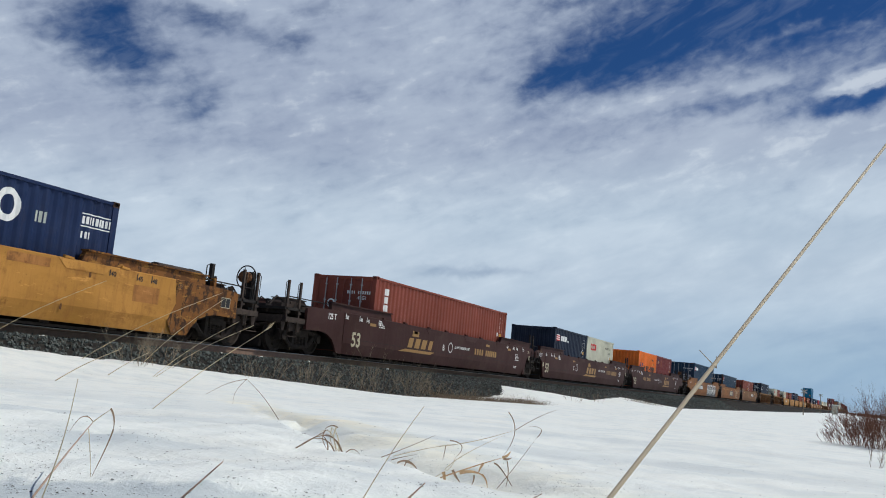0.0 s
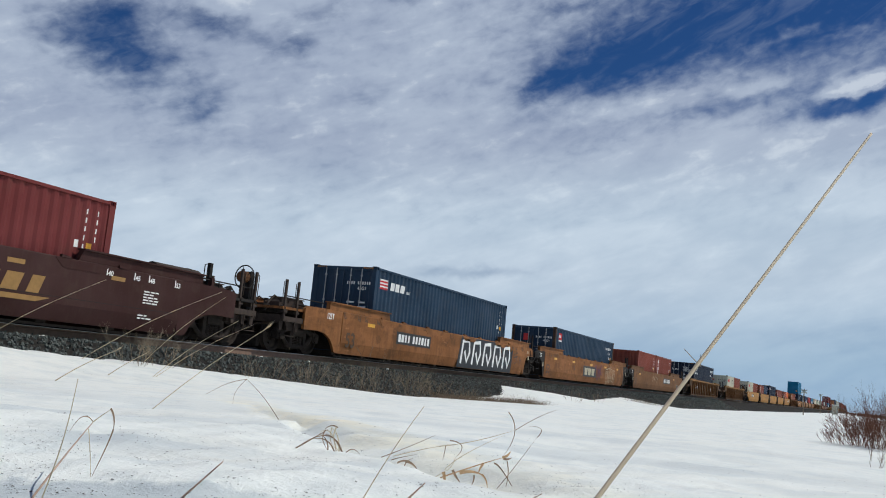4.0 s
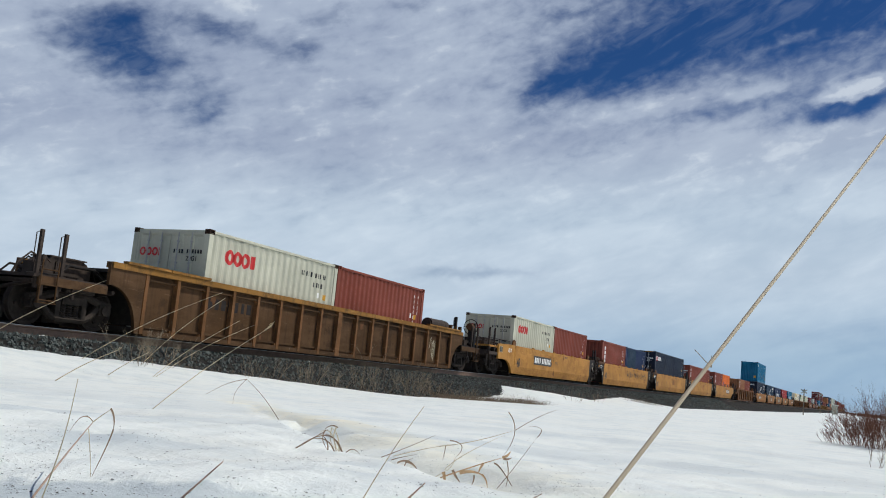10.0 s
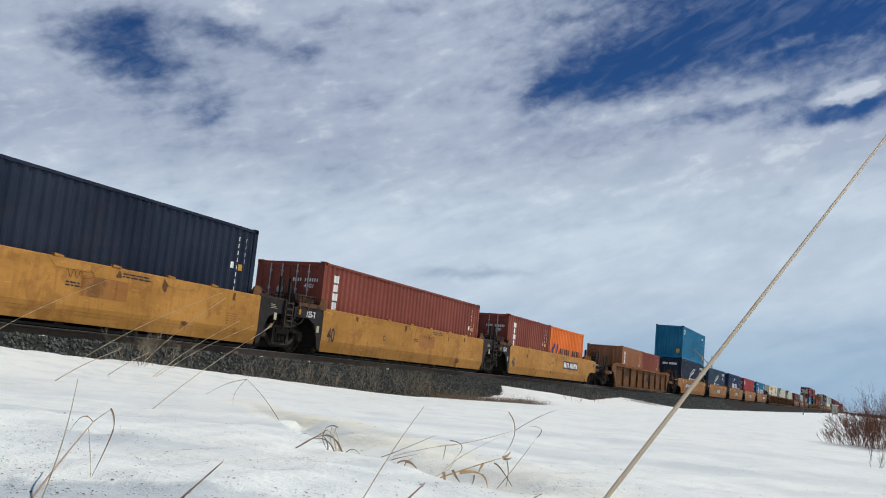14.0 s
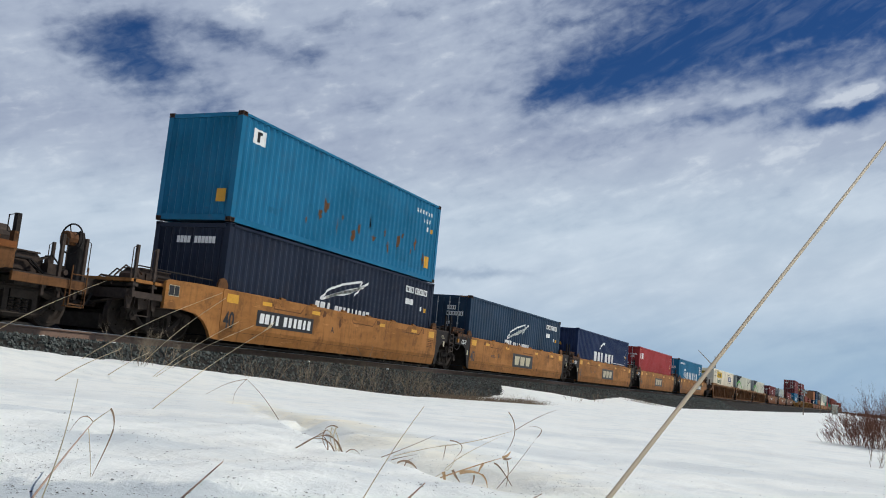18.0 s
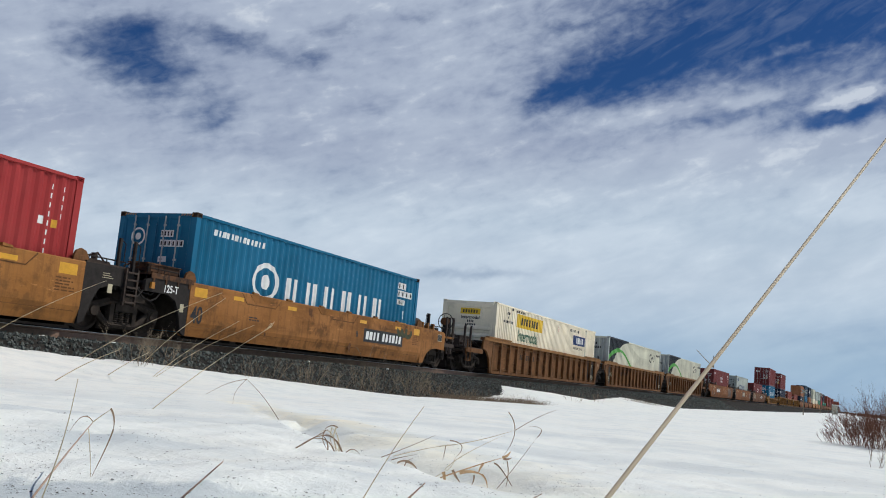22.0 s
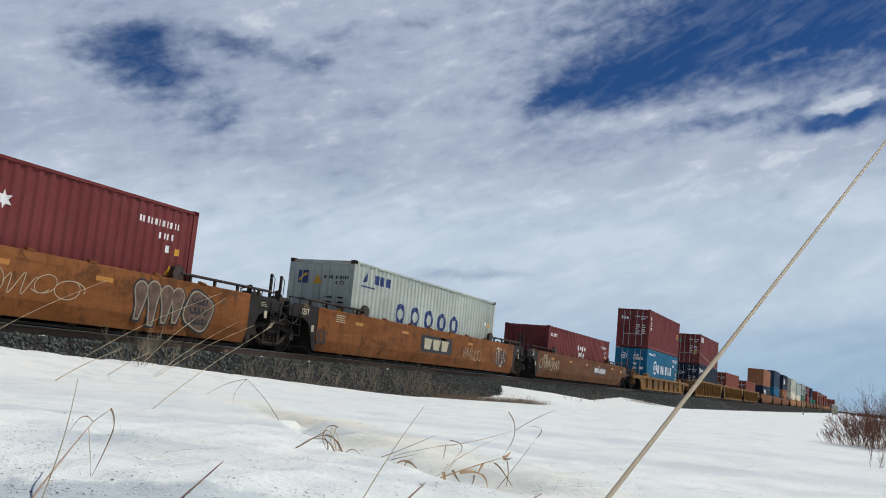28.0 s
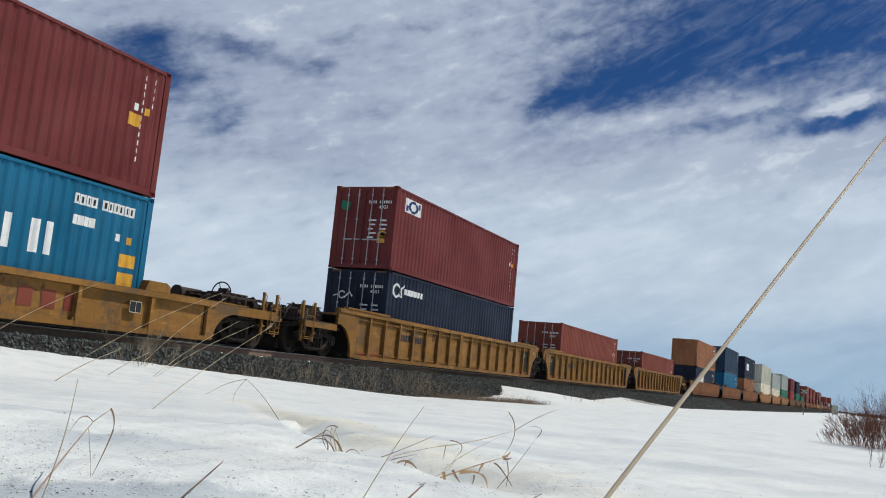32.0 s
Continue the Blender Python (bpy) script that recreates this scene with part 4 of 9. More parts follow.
def end_side_mesh(kind, reach):
    """The plate that carries a side from the well up and over the truck; x runs outwards from the well's end."""
    def build(bm):
        zt = {"smooth": 1.40, "rib": 1.51, "low": 1.03}[kind]
        zb = {"smooth": 0.13, "rib": 0.06, "low": 0.10}[kind]
        up = 1.02 if kind != "low" else 0.80
        inner = [(0, zt), (0, zb)]
        curve = arc(0.28 + 0.85, zb + 0.02, 0.85, up - zb - 0.02, 180, 96, 8) if kind != "smooth" else [(0.16, zb + 0.06), (0.30, 0.62), (0.46, up - 0.12), (0.75, up)]
        if kind == "smooth" and reach > 2:
            curve = [(0.30, zb + 0.02), (0.42, 0.34), (0.62, 0.54), (0.92, 0.67), (1.30, 0.72), (2.05, 0.70)]
            tail = [(2.05, zt - 0.09), (1.9, zt - 0.03), (0.9, zt)]
        elif kind == "rib":
            e = min(reach, 1.18)
            tail = [(e, up), (e, zt - 0.02), (e - 0.03, zt)]
        else:
            tail = [(reach, up), (reach, zt - 0.14), (reach - 0.35, zt)]
        slab(bm, inner + [(0.26, zb)] * (kind != "smooth") + curve + tail, -SIDE_Y + 0.015, -SIDE_Y + 0.10)
    return shared(("end_side", kind, reach), build)


END_TOP = {"smooth": 1.30, "rib": 1.40, "low": 0.98}


def deck_mesh(kind, reach):
    return shared(("deck", kind, reach), lambda bm: box(bm, 0.12, reach - 0.05, -SIDE_Y + 0.10, SIDE_Y - 0.10, END_TOP[kind] - 0.12, END_TOP[kind] - 0.05) and None)


def bulkhead_mesh(kind):
    return shared(("bulkhead", kind), lambda bm: box(bm, 0.0, 0.12, -SIDE_Y + 0.11, SIDE_Y - 0.11, 0.22, END_TOP[kind] - 0.05) and None)


def draft_sill_mesh(kind, reach):
    return shared(("draft_sill", kind, reach), lambda bm: box(bm, 0.12, reach + 0.25, -0.28, 0.28, 0.80, END_TOP[kind] - 0.125) and None)


def crossbar_mesh():
    return shared("crossbar", lambda bm: box(bm, -0.03, 0.03, -SIDE_Y + 0.11, SIDE_Y - 0.11, -0.10, 0.0) and None)


def guard_mesh():
    """The flared container guide on the end of a long smooth side."""
    def build(bm):
        slab(bm, [(-3.1, 1.405), (0.75, 1.405), (0.75, 1.60), (-3.0, 1.62)], -SIDE_Y + 0.03, -SIDE_Y + 0.16)
        slab(bm, [(-3.02, 1.622), (0.8, 1.602), (0.8, 1.635), (-3.02, 1.655)], -SIDE_Y - 0.03, -SIDE_Y + 0.20)
    return shared("container_guide", build)


def grating_mesh():
    """Thin walkway grating on legs beside the load, with an upright ear at its inner end."""
    def build(bm):
        box(bm, -2.7, 0.85, -SIDE_Y - 0.02, -SIDE_Y + 0.22, 1.545, 1.585)
        for x in (-2.3, -1.4, -0.5, 0.4):
            box(bm, x - 0.03, x + 0.03, -SIDE_Y + 0.03, -SIDE_Y + 0.09, 1.402, 1.545)
        slab(bm, [(-2.95, 1.402), (-2.62, 1.402), (-2.60, 1.62), (-2.74, 1.74), (-2.92, 1.68), (-2.98, 1.55)], -SIDE_Y + 0.01, -SIDE_Y + 0.14)
    return shared("side_grating", build)


def doubler_mesh():
    """Stiffening plate welded under the top edge of a smooth side."""
    return shared("doubler_plate", lambda bm: slab(bm, [(-0.72, 1.385), (-0.50, 1.20), (0.50, 1.20), (0.72, 1.385)], -SIDE_Y - 0.009, -SIDE_Y - 0.001))


def lug_mesh():
    return shared("lug", lambda bm: slab(bm, [(-0.12, 0.0), (0.12, -0.01), (0.11, 0.03), (-0.12, 0.055)], -0.045, 0.03))


def lip_mesh(w):
    return shared(("chord_lip", w), lambda bm: (box(bm, -w, w, -SIDE_Y + 0.045, -SIDE_Y + RECESS - 0.004, 1.25, 1.29), box(bm, -w, w, -SIDE_Y + 0.075, -SIDE_Y + RECESS - 0.004, 0.20, 0.25)) and None)


def horn_mesh():
    """The tilted locating plate at a short well's corner."""
    def build(bm):
        slab(bm, [(-0.20, 0), (0.18, 0), (0.18, 0.10), (0.10, 0.22), (-0.03, 0.26), (-0.15, 0.20), (-0.20, 0.09)], -0.06, 0.0)
    return shared("corner_guide", build)


def ladder_mesh():
    def build(bm):
        for x in (-0.2, 0.2):
            bar(bm, (x, 0, 0.45), (x, 0, 1.28), 0.016)
        for k in range(3):
            bar(bm, (-0.2, 0, 0.5 + k * 0.3), (0.2, 0, 0.5 + k * 0.3), 0.014)
    return shared("ladder", build)


def stanchion_mesh():
    def build(bm):
        box(bm, -0.03, 0.03, -0.03, 0.03, 0.9, 2.0)
        tube(bm, [(0.03, 0, 1.45), (0.16, 0, 1.5), (0.16, 0, 1.9), (0.03, 0, 1.97)], 0.012)
    return shared("stanchion", build)


def brake_wheel_mesh():
    def build(bm):
        ring(bm, (0, 0, 0), 0.31, 0.018, "x", 22)
        for k in range(5):
            a = k * math.tau / 5
            bar(bm, (0, 0, 0), (0, 0.31 * math.cos(a), 0.31 * math.sin(a)), 0.012, 5)
        bar(bm, (-0.12, 0, 0), (0.04, 0, 0), 0.035, 8)
    return shared("brake_wheel", build)


def coupler_mesh():
    def build(bm):
        box(bm, -0.6, 0.05, -0.09, 0.09, 0.78, 0.96)
        slab(bm, [(0.0, 0.70), (0.26, 0.72), (0.26, 1.04), (0.0, 1.06)], -0.17, 0.17)
    return shared("coupler", build)


def hose_mesh():
    def build(bm):
        tube(bm, [(0, 0, 0.85), (0.1, 0.02, 0.62), (0.25, 0.04, 0.50), (0.42, 0.02, 0.55)], 0.028, 6)
    return shared("air_hose", build)


def platform_mesh():
    """Low walkway over the truck at the end of a ribbed car."""
    def build(bm):
        box(bm, 1.20, 3.08, -SIDE_Y + 0.04, SIDE_Y - 0.04, 0.94, 1.0)
        for x in (2.0, 2.4, 2.8):
            box(bm, x - 0.03, x + 0.03, -SIDE_Y + 0.10, -SIDE_Y + 0.16, 0.60, 0.938)
    return shared("end_platform", build)


def valve_mesh():
    def build(bm):
        box(bm, -0.22, 0.22, -0.16, 0.16, -0.03, 0.26)
        bar(bm, (-0.10, 0, 0.26), (-0.10, 0, 0.42), 0.07, 10)
        bar(bm, (0.12, -0.3, 0.12), (0.12, 0.3, 0.12), 0.06, 8)
        tube(bm, [(-0.3, 0.1, 0.0), (-0.35, 0.1, 0.3), (0.1, 0.12, 0.45), (0.4, 0.1, 0.2), (0.5, 0.1, -0.02)], 0.022)
    return shared("valve_gear", build)


def cylinder_mesh():
    """Brake cylinder with its push rod."""
    def build(bm):
        bar(bm, (-0.42, 0, 0), (0.42, 0, 0), 0.17, 14)
        bar(bm, (-0.48, 0, 0), (-0.42, 0, 0), 0.20, 14)
        bar(bm, (0.42, 0, 0), (0.95, 0, 0.02), 0.03, 6)
        box(bm, -0.3, -0.2, -0.12, 0.12, -0.3, -0.1)
        box(bm, 0.2, 0.3, -0.12, 0.12, -0.3, -0.1)
    return shared("brake_cylinder", build)


def pipe_mesh():
    """A run of brake pipe bent over the end of a car."""
    def build(bm):
        tube(bm, [(0.2, 0, 0.1), (0.9, 0, 0.12), (1.2, 0.05, 0.3), (1.9, 0.05, 0.3), (2.2, 0, 0.06), (2.9, 0, 0.02)], 0.026)
    return shared("brake_pipe", build)


def truss_mesh():
    """Cross frame that carries the end platform."""
    def build(bm):
        for s in (-1, 1):
            bar(bm, (0, s * 1.3, 0.86), (0, 0, 0.62), 0.045, 6)
            bar(bm, (0, s * 1.3, 0.86), (0, s * 0.3, 0.86), 0.05, 6)
        bar(bm, (0, -0.3, 0.62), (0, 0.3, 0.62), 0.06, 6)
    return shared("cross_frame", build)


def post_loop_mesh():
    """A thick upright post with a thin hand loop on its face."""
    def build(bm):
        box(bm, -0.035, 0.035, -0.03, 0.03, -0.50, 0.64)
        box(bm, -0.075, 0.075, -0.06, 0.06, -0.27, -0.22)
        tube(bm, [(0.03, 0, -0.05), (0.12, 0, -0.02), (0.125, 0, 0.56), (0.03, 0, 0.61)], 0.011)
    return shared("safety_post", build)


def stirrup_mesh():
    """Foot step hung below the edge of an end platform."""
    return shared("step_stirrup", lambda bm: (tube(bm, [(-0.22, 0, 0.86), (-0.22, 0, 0.45), (0.22, 0, 0.45), (0.22, 0, 0.86)], 0.017), box(bm, -0.22, 0.22, -0.05, 0.05, 0.44, 0.465)) and None)


def housing_mesh():
    """Riveted housing of the brake gear, with lids, bolts and a bent lever."""
    def build(bm):
        slab(bm, [(-0.62, 0.0), (0.62, 0.0), (0.62, 0.30), (0.45, 0.42), (-0.40, 0.42), (-0.62, 0.24)], -0.26, 0.26)
        box(bm, -0.30, 0.34, -0.29, -0.262, 0.06, 0.34)
        box(bm, -0.45, 0.50, -0.30, 0.30, 0.421, 0.45)
        for k in range(5):
            bar(bm, (-0.50 + k * 0.25, -0.27, 0.05), (-0.50 + k * 0.25, -0.30, 0.05), 0.022, 6)
        tube(bm, [(0.5, -0.3, 0.3), (0.72, -0.34, 0.42), (0.78, -0.34, 0.12), (0.95, -0.3, -0.05)], 0.02)
        tube(bm, [(-0.62, -0.1, 0.1), (-0.8, -0.12, 0.3), (-0.95, -0.1, 0.02)], 0.025)
    return shared("gear_housing", build)


def end_frame_mesh():
    """The low dark frame past the side plate: edge beam, end beam, gratings and brackets."""
    def build(bm):
        box(bm, 2.06, 3.02, -SIDE_Y + 0.06, -SIDE_Y + 0.20, 0.84, 0.98)
        box(bm, 2.90, 3.06, -SIDE_Y + 0.20, SIDE_Y - 0.10, 0.80, 1.02)
        for k in range(8):
            box(bm, 2.08 + k * 0.105, 2.12 + k * 0.105, -SIDE_Y + 0.20, SIDE_Y - 0.20, 0.93, 0.97)
        for x in (2.2, 2.62, 2.98):
            slab(bm, [(x - 0.05, 0.60), (x + 0.05, 0.60), (x + 0.10, 0.84), (x - 0.10, 0.84)], -SIDE_Y + 0.16, -SIDE_Y + 0.22)
        box(bm, 2.06, 2.55, -SIDE_Y + 0.25, -0.2, 0.62, 0.84)
    return shared("end_frame", build)


def raised_walk_mesh():
    """Crossover walkway carried on short legs above the coupler end."""
    def build(bm):
        for y in (-1.15, -0.62, -0.1, 0.5):
            box(bm, 0.7, 2.95, y - 0.03, y + 0.03, 0.30, 0.35)
        for k in range(9):
            box(bm, 0.72 + k * 0.27, 0.80 + k * 0.27, -1.18, 0.53, 0.352, 0.375)
        for x in (0.8, 1.75, 2.85):
            for y in (-1.15, 0.5):
                box(bm, x - 0.03, x + 0.03, y - 0.03, y + 0.03, -0.05, 0.30)
    return shared("crossover_walk", build)


def end_gear(car, kind, at, ep, busy=True):
    """Brake gear, pipes, posts and the low walkway on the coupler end of a car."""
    top = {"smooth": 1.12, "rib": 1.01, "low": 0.94}[kind]
    near = -SIDE_Y + 0.13
    if kind == "rib":
        put("end_platform", platform_mesh(), GREASE, car, at)
        put("platform_beam", shared("platform_beam", lambda bm: box(bm, 1.19, 2.95, -SIDE_Y + 0.02, -SIDE_Y + 0.09, 0.80, 0.97) and None), ep, car, at)
    if kind == "smooth":
        put("end_frame", end_frame_mesh(), GREASE, car, at)
    if kind == "low":
        put("guide_block", shared("guide_block", lambda bm: slab(bm, [(-2.2, 1.035), (-1.4, 1.035), (-1.42, 1.20), (-1.55, 1.26), (-2.1, 1.26)], -SIDE_Y + 0.0, -SIDE_Y + 0.30)), ep, car, at)
        put("top_plate", shared("top_plate", lambda bm: box(bm, -1.35, 1.55, -SIDE_Y + 0.0, -SIDE_Y + 0.42, 1.034, 1.06) and None), ep, car, at)
        put("crossover_walk", raised_walk_mesh(), GREASE, car, at @ Matrix.Translation((0, 0, top)))
    if busy:
        put("valve_gear", valve_mesh(), GREASE, car, at @ Matrix.Translation((2.55, -0.85, top + 0.0)))
        put("valve_gear", valve_mesh(), BLACK, car, at @ Matrix.Translation((1.5, 0.45, top + 0.03)))
        put("gear_housing", housing_mesh(), GREASE, car, at @ Matrix.Translation((1.75, -0.55, top)), "greasy brown riveted brake housing")
        put("brake_cylinder", cylinder_mesh(), GREASE, car, at @ Matrix.Translation((1.0, 0.1, top + 0.30)))
    for y in (-1.05, -0.95, -0.25, 0.7):
        put("brake_pipe", pipe_mesh(), BLACK, car, at @ Matrix.Translation((0, y, top - 0.02)))
    for x in (0.9, 2.45, 3.0):
        put("cross_frame", truss_mesh(), GREASE, car, at @ Matrix.Translation((x, 0, 0)))
    foot = 1.36 if kind == "smooth" else 0.88 if ep is BROWN_YELLOW else top + 0.22
    for x, y in ((2.35, near), (2.95, near), (2.9, -near)):
        put("safety_post", post_loop_mesh(), ep if ep is BROWN_YELLOW else GREASE, car, at @ Matrix.Translation((x, y, foot)))
    put("step_stirrup", stirrup_mesh(), ep if kind != "smooth" else GREASE, car, at @ Matrix.Translation((2.72, -SIDE_Y + 0.04, 0)))


def joint_hose_mesh():
    def build(bm):
        tube(bm, [(-0.35, 0, 1.05), (-0.15, -0.03, 0.86), (0.05, -0.04, 0.80), (0.25, -0.03, 0.88), (0.4, 0, 1.02)], 0.02)
        tube(bm, [(-0.3, 0.06, 1.1), (-0.1, 0.03, 0.97), (0.15, 0.03, 0.95), (0.35, 0.06, 1.08)], 0.014)
    return shared("joint_hose", build)


def joint_deck_mesh():
    """Rusty crossover deck over the shared truck: plate, channel edge, tool box and brackets."""
    def build(bm):
        box(bm, -0.10, 1.36, -SIDE_Y + 0.02, SIDE_Y - 0.10, 1.405, 1.43)
        box(bm, -0.08, 1.34, -SIDE_Y - 0.01, -SIDE_Y + 0.018, 1.33, 1.45)
        box(bm, 0.12, 1.16, -SIDE_Y + 0.30, -SIDE_Y + 0.85, 1.50, 1.66)
        box(bm, 0.08, 1.22, -SIDE_Y + 0.27, -SIDE_Y + 0.88, 1.661, 1.69)
        for x in (0.16, 0.62, 1.10):
            box(bm, x - 0.04, x + 0.04, -SIDE_Y + 0.34, -SIDE_Y + 0.42, 1.43, 1.50)
        for x in (0.05, 0.45, 0.85, 1.25):
            slab(bm, [(x - 0.03, 1.33), (x + 0.03, 1.33), (x + 0.02, 1.22), (x - 0.02, 1.22)], -SIDE_Y - 0.008, -SIDE_Y + 0.014)
        tube(bm, [(1.30, -SIDE_Y + 0.1, 1.43), (1.30, -SIDE_Y + 0.1, 1.62), (1.05, -SIDE_Y + 0.1, 1.64), (1.05, -SIDE_Y + 0.1, 1.43)], 0.013)
    return shared("joint_deck", build)


def joint_steps_mesh():
    """Four flat rungs between two stringers, beside the joint."""
    def build(bm):
        for x in (-0.17, 0.17):
            box(bm, x - 0.02, x + 0.02, -0.03, 0.03, 0.62, 1.42)
        for k in range(5):
            box(bm, -0.15, 0.15, -0.05, 0.05, 0.68 + k * 0.16, 0.72 + k * 0.16)
    return shared("joint_ladder", build)


def rail_mesh(reach):
    """Hand rail along the edge of an end platform."""
    def build(bm):
        tube(bm, [(0.25, 0, 0), (0.25, 0, 0.28), (reach - 0.2, 0, 0.28), (reach - 0.2, 0, 0)], 0.016)
        bar(bm, (reach * 0.5, 0, 0), (reach * 0.5, 0, 0.28), 0.014)
    return shared(("hand_rail", reach), build)


def tank_mesh():
    def build(bm):
        bar(bm, (-0.80, 0, 0), (0.80, 0, 0), 0.24, 16)
        for x in (-0.86, 0.80):
            bar(bm, (x, 0, 0), (x + 0.06, 0, 0), 0.18, 16)
        bar(bm, (0.45, 0, 0), (0.53, 0, 0), 0.252, 16)
        for x in (-0.4, 0.4):
            box(bm, x - 0.04, x + 0.04, -0.2, 0.2, -0.30, -0.1)
    return shared("air_reservoir", build)


def well_car(c, kind, w, body, label, left, right, trim=None, end_paint=None, brake=0, end_dark=True, detail=2, pitch=1.035):
    """One well unit centred at c along the train. left, right: 'end' (coupler and own truck), 'share' (the truck of this joint is its own) or 'rest'."""
    car = tagged(new("well_car"), label, "rail car", "well cars of the train")
    CARS.append((car, c, YC, RAIL))
    trim = trim or body
    end_paint = end_paint or body
    zt = {"smooth": 1.40, "rib": 1.51, "low": 1.03}[kind]
    for sy in (1, -1):
        rot = Matrix.Identity(4) if sy > 0 else Matrix.Rotation(math.pi, 4, "Z")
        if sy < 0 and detail < 2:
            continue
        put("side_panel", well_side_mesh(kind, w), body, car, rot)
        if kind == "smooth" and sy > 0:
            n = 4 if w > 7 else 3
            for i in range(n):
                x = (-w + 3.0) + (2 * w - 6.0) * i / (n - 1)
                put("doubler_plate", doubler_mesh(), body, car, Matrix.Translation((x, 0, 0)))
                put("lug", lug_mesh(), body, car, Matrix.Translation((x - 0.45, -SIDE_Y + 0.03, zt)))
                put("lug", lug_mesh(), body, car, Matrix.Translation((x + 1.1, -SIDE_Y + 0.03, zt)))
        if kind == "rib" and sy > 0:
            put("chord_lip", lip_mesh(w), body, car)
        if kind != "smooth":
            put("top_chord", chord_mesh(kind, w), trim, car, rot)
            put("bottom_sill", sill_mesh(kind, w), body, car, rot)
            n = int((w + 0.1) / pitch) if sy > 0 else -1
            for i in range(-n, n + 1):
                # dirt-brown cars: lighter rib paint stands for light the recessed panels miss
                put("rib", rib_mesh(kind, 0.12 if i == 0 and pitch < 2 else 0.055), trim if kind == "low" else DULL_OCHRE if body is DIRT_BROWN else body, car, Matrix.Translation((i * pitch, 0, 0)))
    put("well_floor", floor_mesh(w), IRON, car)
    for sx, how in ((-1, left), (1, right)):
        flip = Matrix.Diagonal((sx, 1, 1, 1))
        reach = 3.1 if how == "end" else 1.48
        at = Matrix.Translation((sx * w, 0, 0)) @ flip
        ep = body if how == "end" and end_paint is not FLAKING else end_paint
        for sy in (1, -1):
            put("end_side", end_side_mesh(kind, reach), ep, car, at @ Matrix.Diagonal((1, sy, 1, 1)))
        dark = BLACK if how != "end" or end_dark else ep
        put("deck", deck_mesh(kind, min(reach, 1.22) if kind == "rib" else reach), dark, car, at)
        put("bulkhead", bulkhead_mesh(kind), IRON, car, at)
        put("draft_sill", draft_sill_mesh(kind if kind != "rib" else "low", reach), IRON, car, at)
        if detail > 1:
            for k in range(int((min(reach, 1.22) if kind == "rib" else reach) / 0.5)):
                put("crossbar", crossbar_mesh(), IRON, car, at @ Matrix.Translation((0.35 + k * 0.5, 0, END_TOP[kind] - 0.125)))
        if kind == "smooth" and w > 7:
            for sy in (1, -1):
                put("container_guide", grating_mesh() if body in (ORANGE_BROWN, SOOTY_BROWN) else guard_mesh(), GREASE if body in (ORANGE_BROWN, SOOTY_BROWN) else FLAKING if body is YELLOW else body, car, at @ Matrix.Diagonal((1, sy, 1, 1)))
        if kind == "smooth" and w < 7 and detail > 1:
            for sy in (1, -1):
                put("corner_guide", horn_mesh(), RUST_BROWN, car, Matrix.Diagonal((1, sy, 1, 1)) @ Matrix.Translation((sx * (w - 0.05), -SIDE_Y + 0.14, zt)))
        if kind == "rib":
            put("container_guide", shared("rib_guide", lambda b: (box(b, -2.0, -0.62, -SIDE_Y - 0.05, -SIDE_Y + 0.12, 1.515, 1.575), box(b, -0.60, 0.75, -SIDE_Y - 0.05, -SIDE_Y + 0.12, 1.515, 1.575)) and None), trim, car, at)
        if detail > 1:
            (kind == "smooth" and (w < 7 or how == "end")) or put("ladder", ladder_mesh(), BLACK if how != "end" else ep, car, at @ Matrix.Translation((reach - 0.35, -SIDE_Y - 0.02, 0)))
            kind != "smooth" or put("hand_rail", rail_mesh(reach), BLACK, car, at @ Matrix.Translation((0, -SIDE_Y + 0.2, zt - 0.12)))
            if how != "end" and sx > 0:
                for dx in ((-0.05, -0.5) if kind == "smooth" else (-0.5,)):
                    put("stanchion", stanchion_mesh(), BLACK, car, at @ Matrix.Translation((reach + dx, -SIDE_Y + 0.12, zt - (1.35 if kind == "smooth" else 1.75))))
        if how == "end" and detail > 1:
            end_gear(car, kind, at, ep, kind != "smooth" or sx < 0 or brake == sx)
        if how == "end":
            truck(car, sx * (w + 1.75))
            put("coupler", coupler_mesh(), IRON, car, Matrix.Translation((sx * (w + 3.38), 0, 0)) @ flip)
            if detail > 1:
                put("air_hose", hose_mesh(), BLACK, car, Matrix.Translation((sx * (w + 3.2), -0.4, 0)) @ flip)
                wz = 1.84
                if brake == sx and kind == "low":
                    m = Matrix.Translation((sx * (w + 1.25), -0.75, 1.32))
                    put("brake_wheel", brake_wheel_mesh(), BLACK, car, m, "black spoked hand brake wheel")
                    put("brake_stand", shared("low_stand", lambda b: slab(b, [(-0.10, -0.45), (0.35, -0.45), (0.22, 0.10), (0.05, 0.16)], -0.14, 0.14)), GREASE, car, m)
                if brake == sx and kind != "low":
                    put("brake_wheel", brake_wheel_mesh(), BLACK, car, Matrix.Translation((sx * (w + 2.78), -1.05, wz)), "black spoked hand brake wheel")
                    put("brake_stand", shared("brake_stand", lambda b: slab(b, [(-0.09, -0.9), (0.14, -0.9), (0.10, 0.02), (0.05, 0.16), (-0.06, 0.16)], -0.14, 0.14)), BLACK, car, Matrix.Translation((sx * (w + 2.92), -1.05, wz)))
                    put("wheel_hub", shared("wheel_hub", lambda b: (bar(b, (-0.03, 0, 0), (0.03, 0, 0), 0.12, 14), bar(b, (-0.24, 0, 0), (-0.03, 0, 0), 0.15, 12)) and None), STAIN, car, Matrix.Translation((sx * (w + 2.86), -1.05, wz)), "rusty gear case of the hand brake")
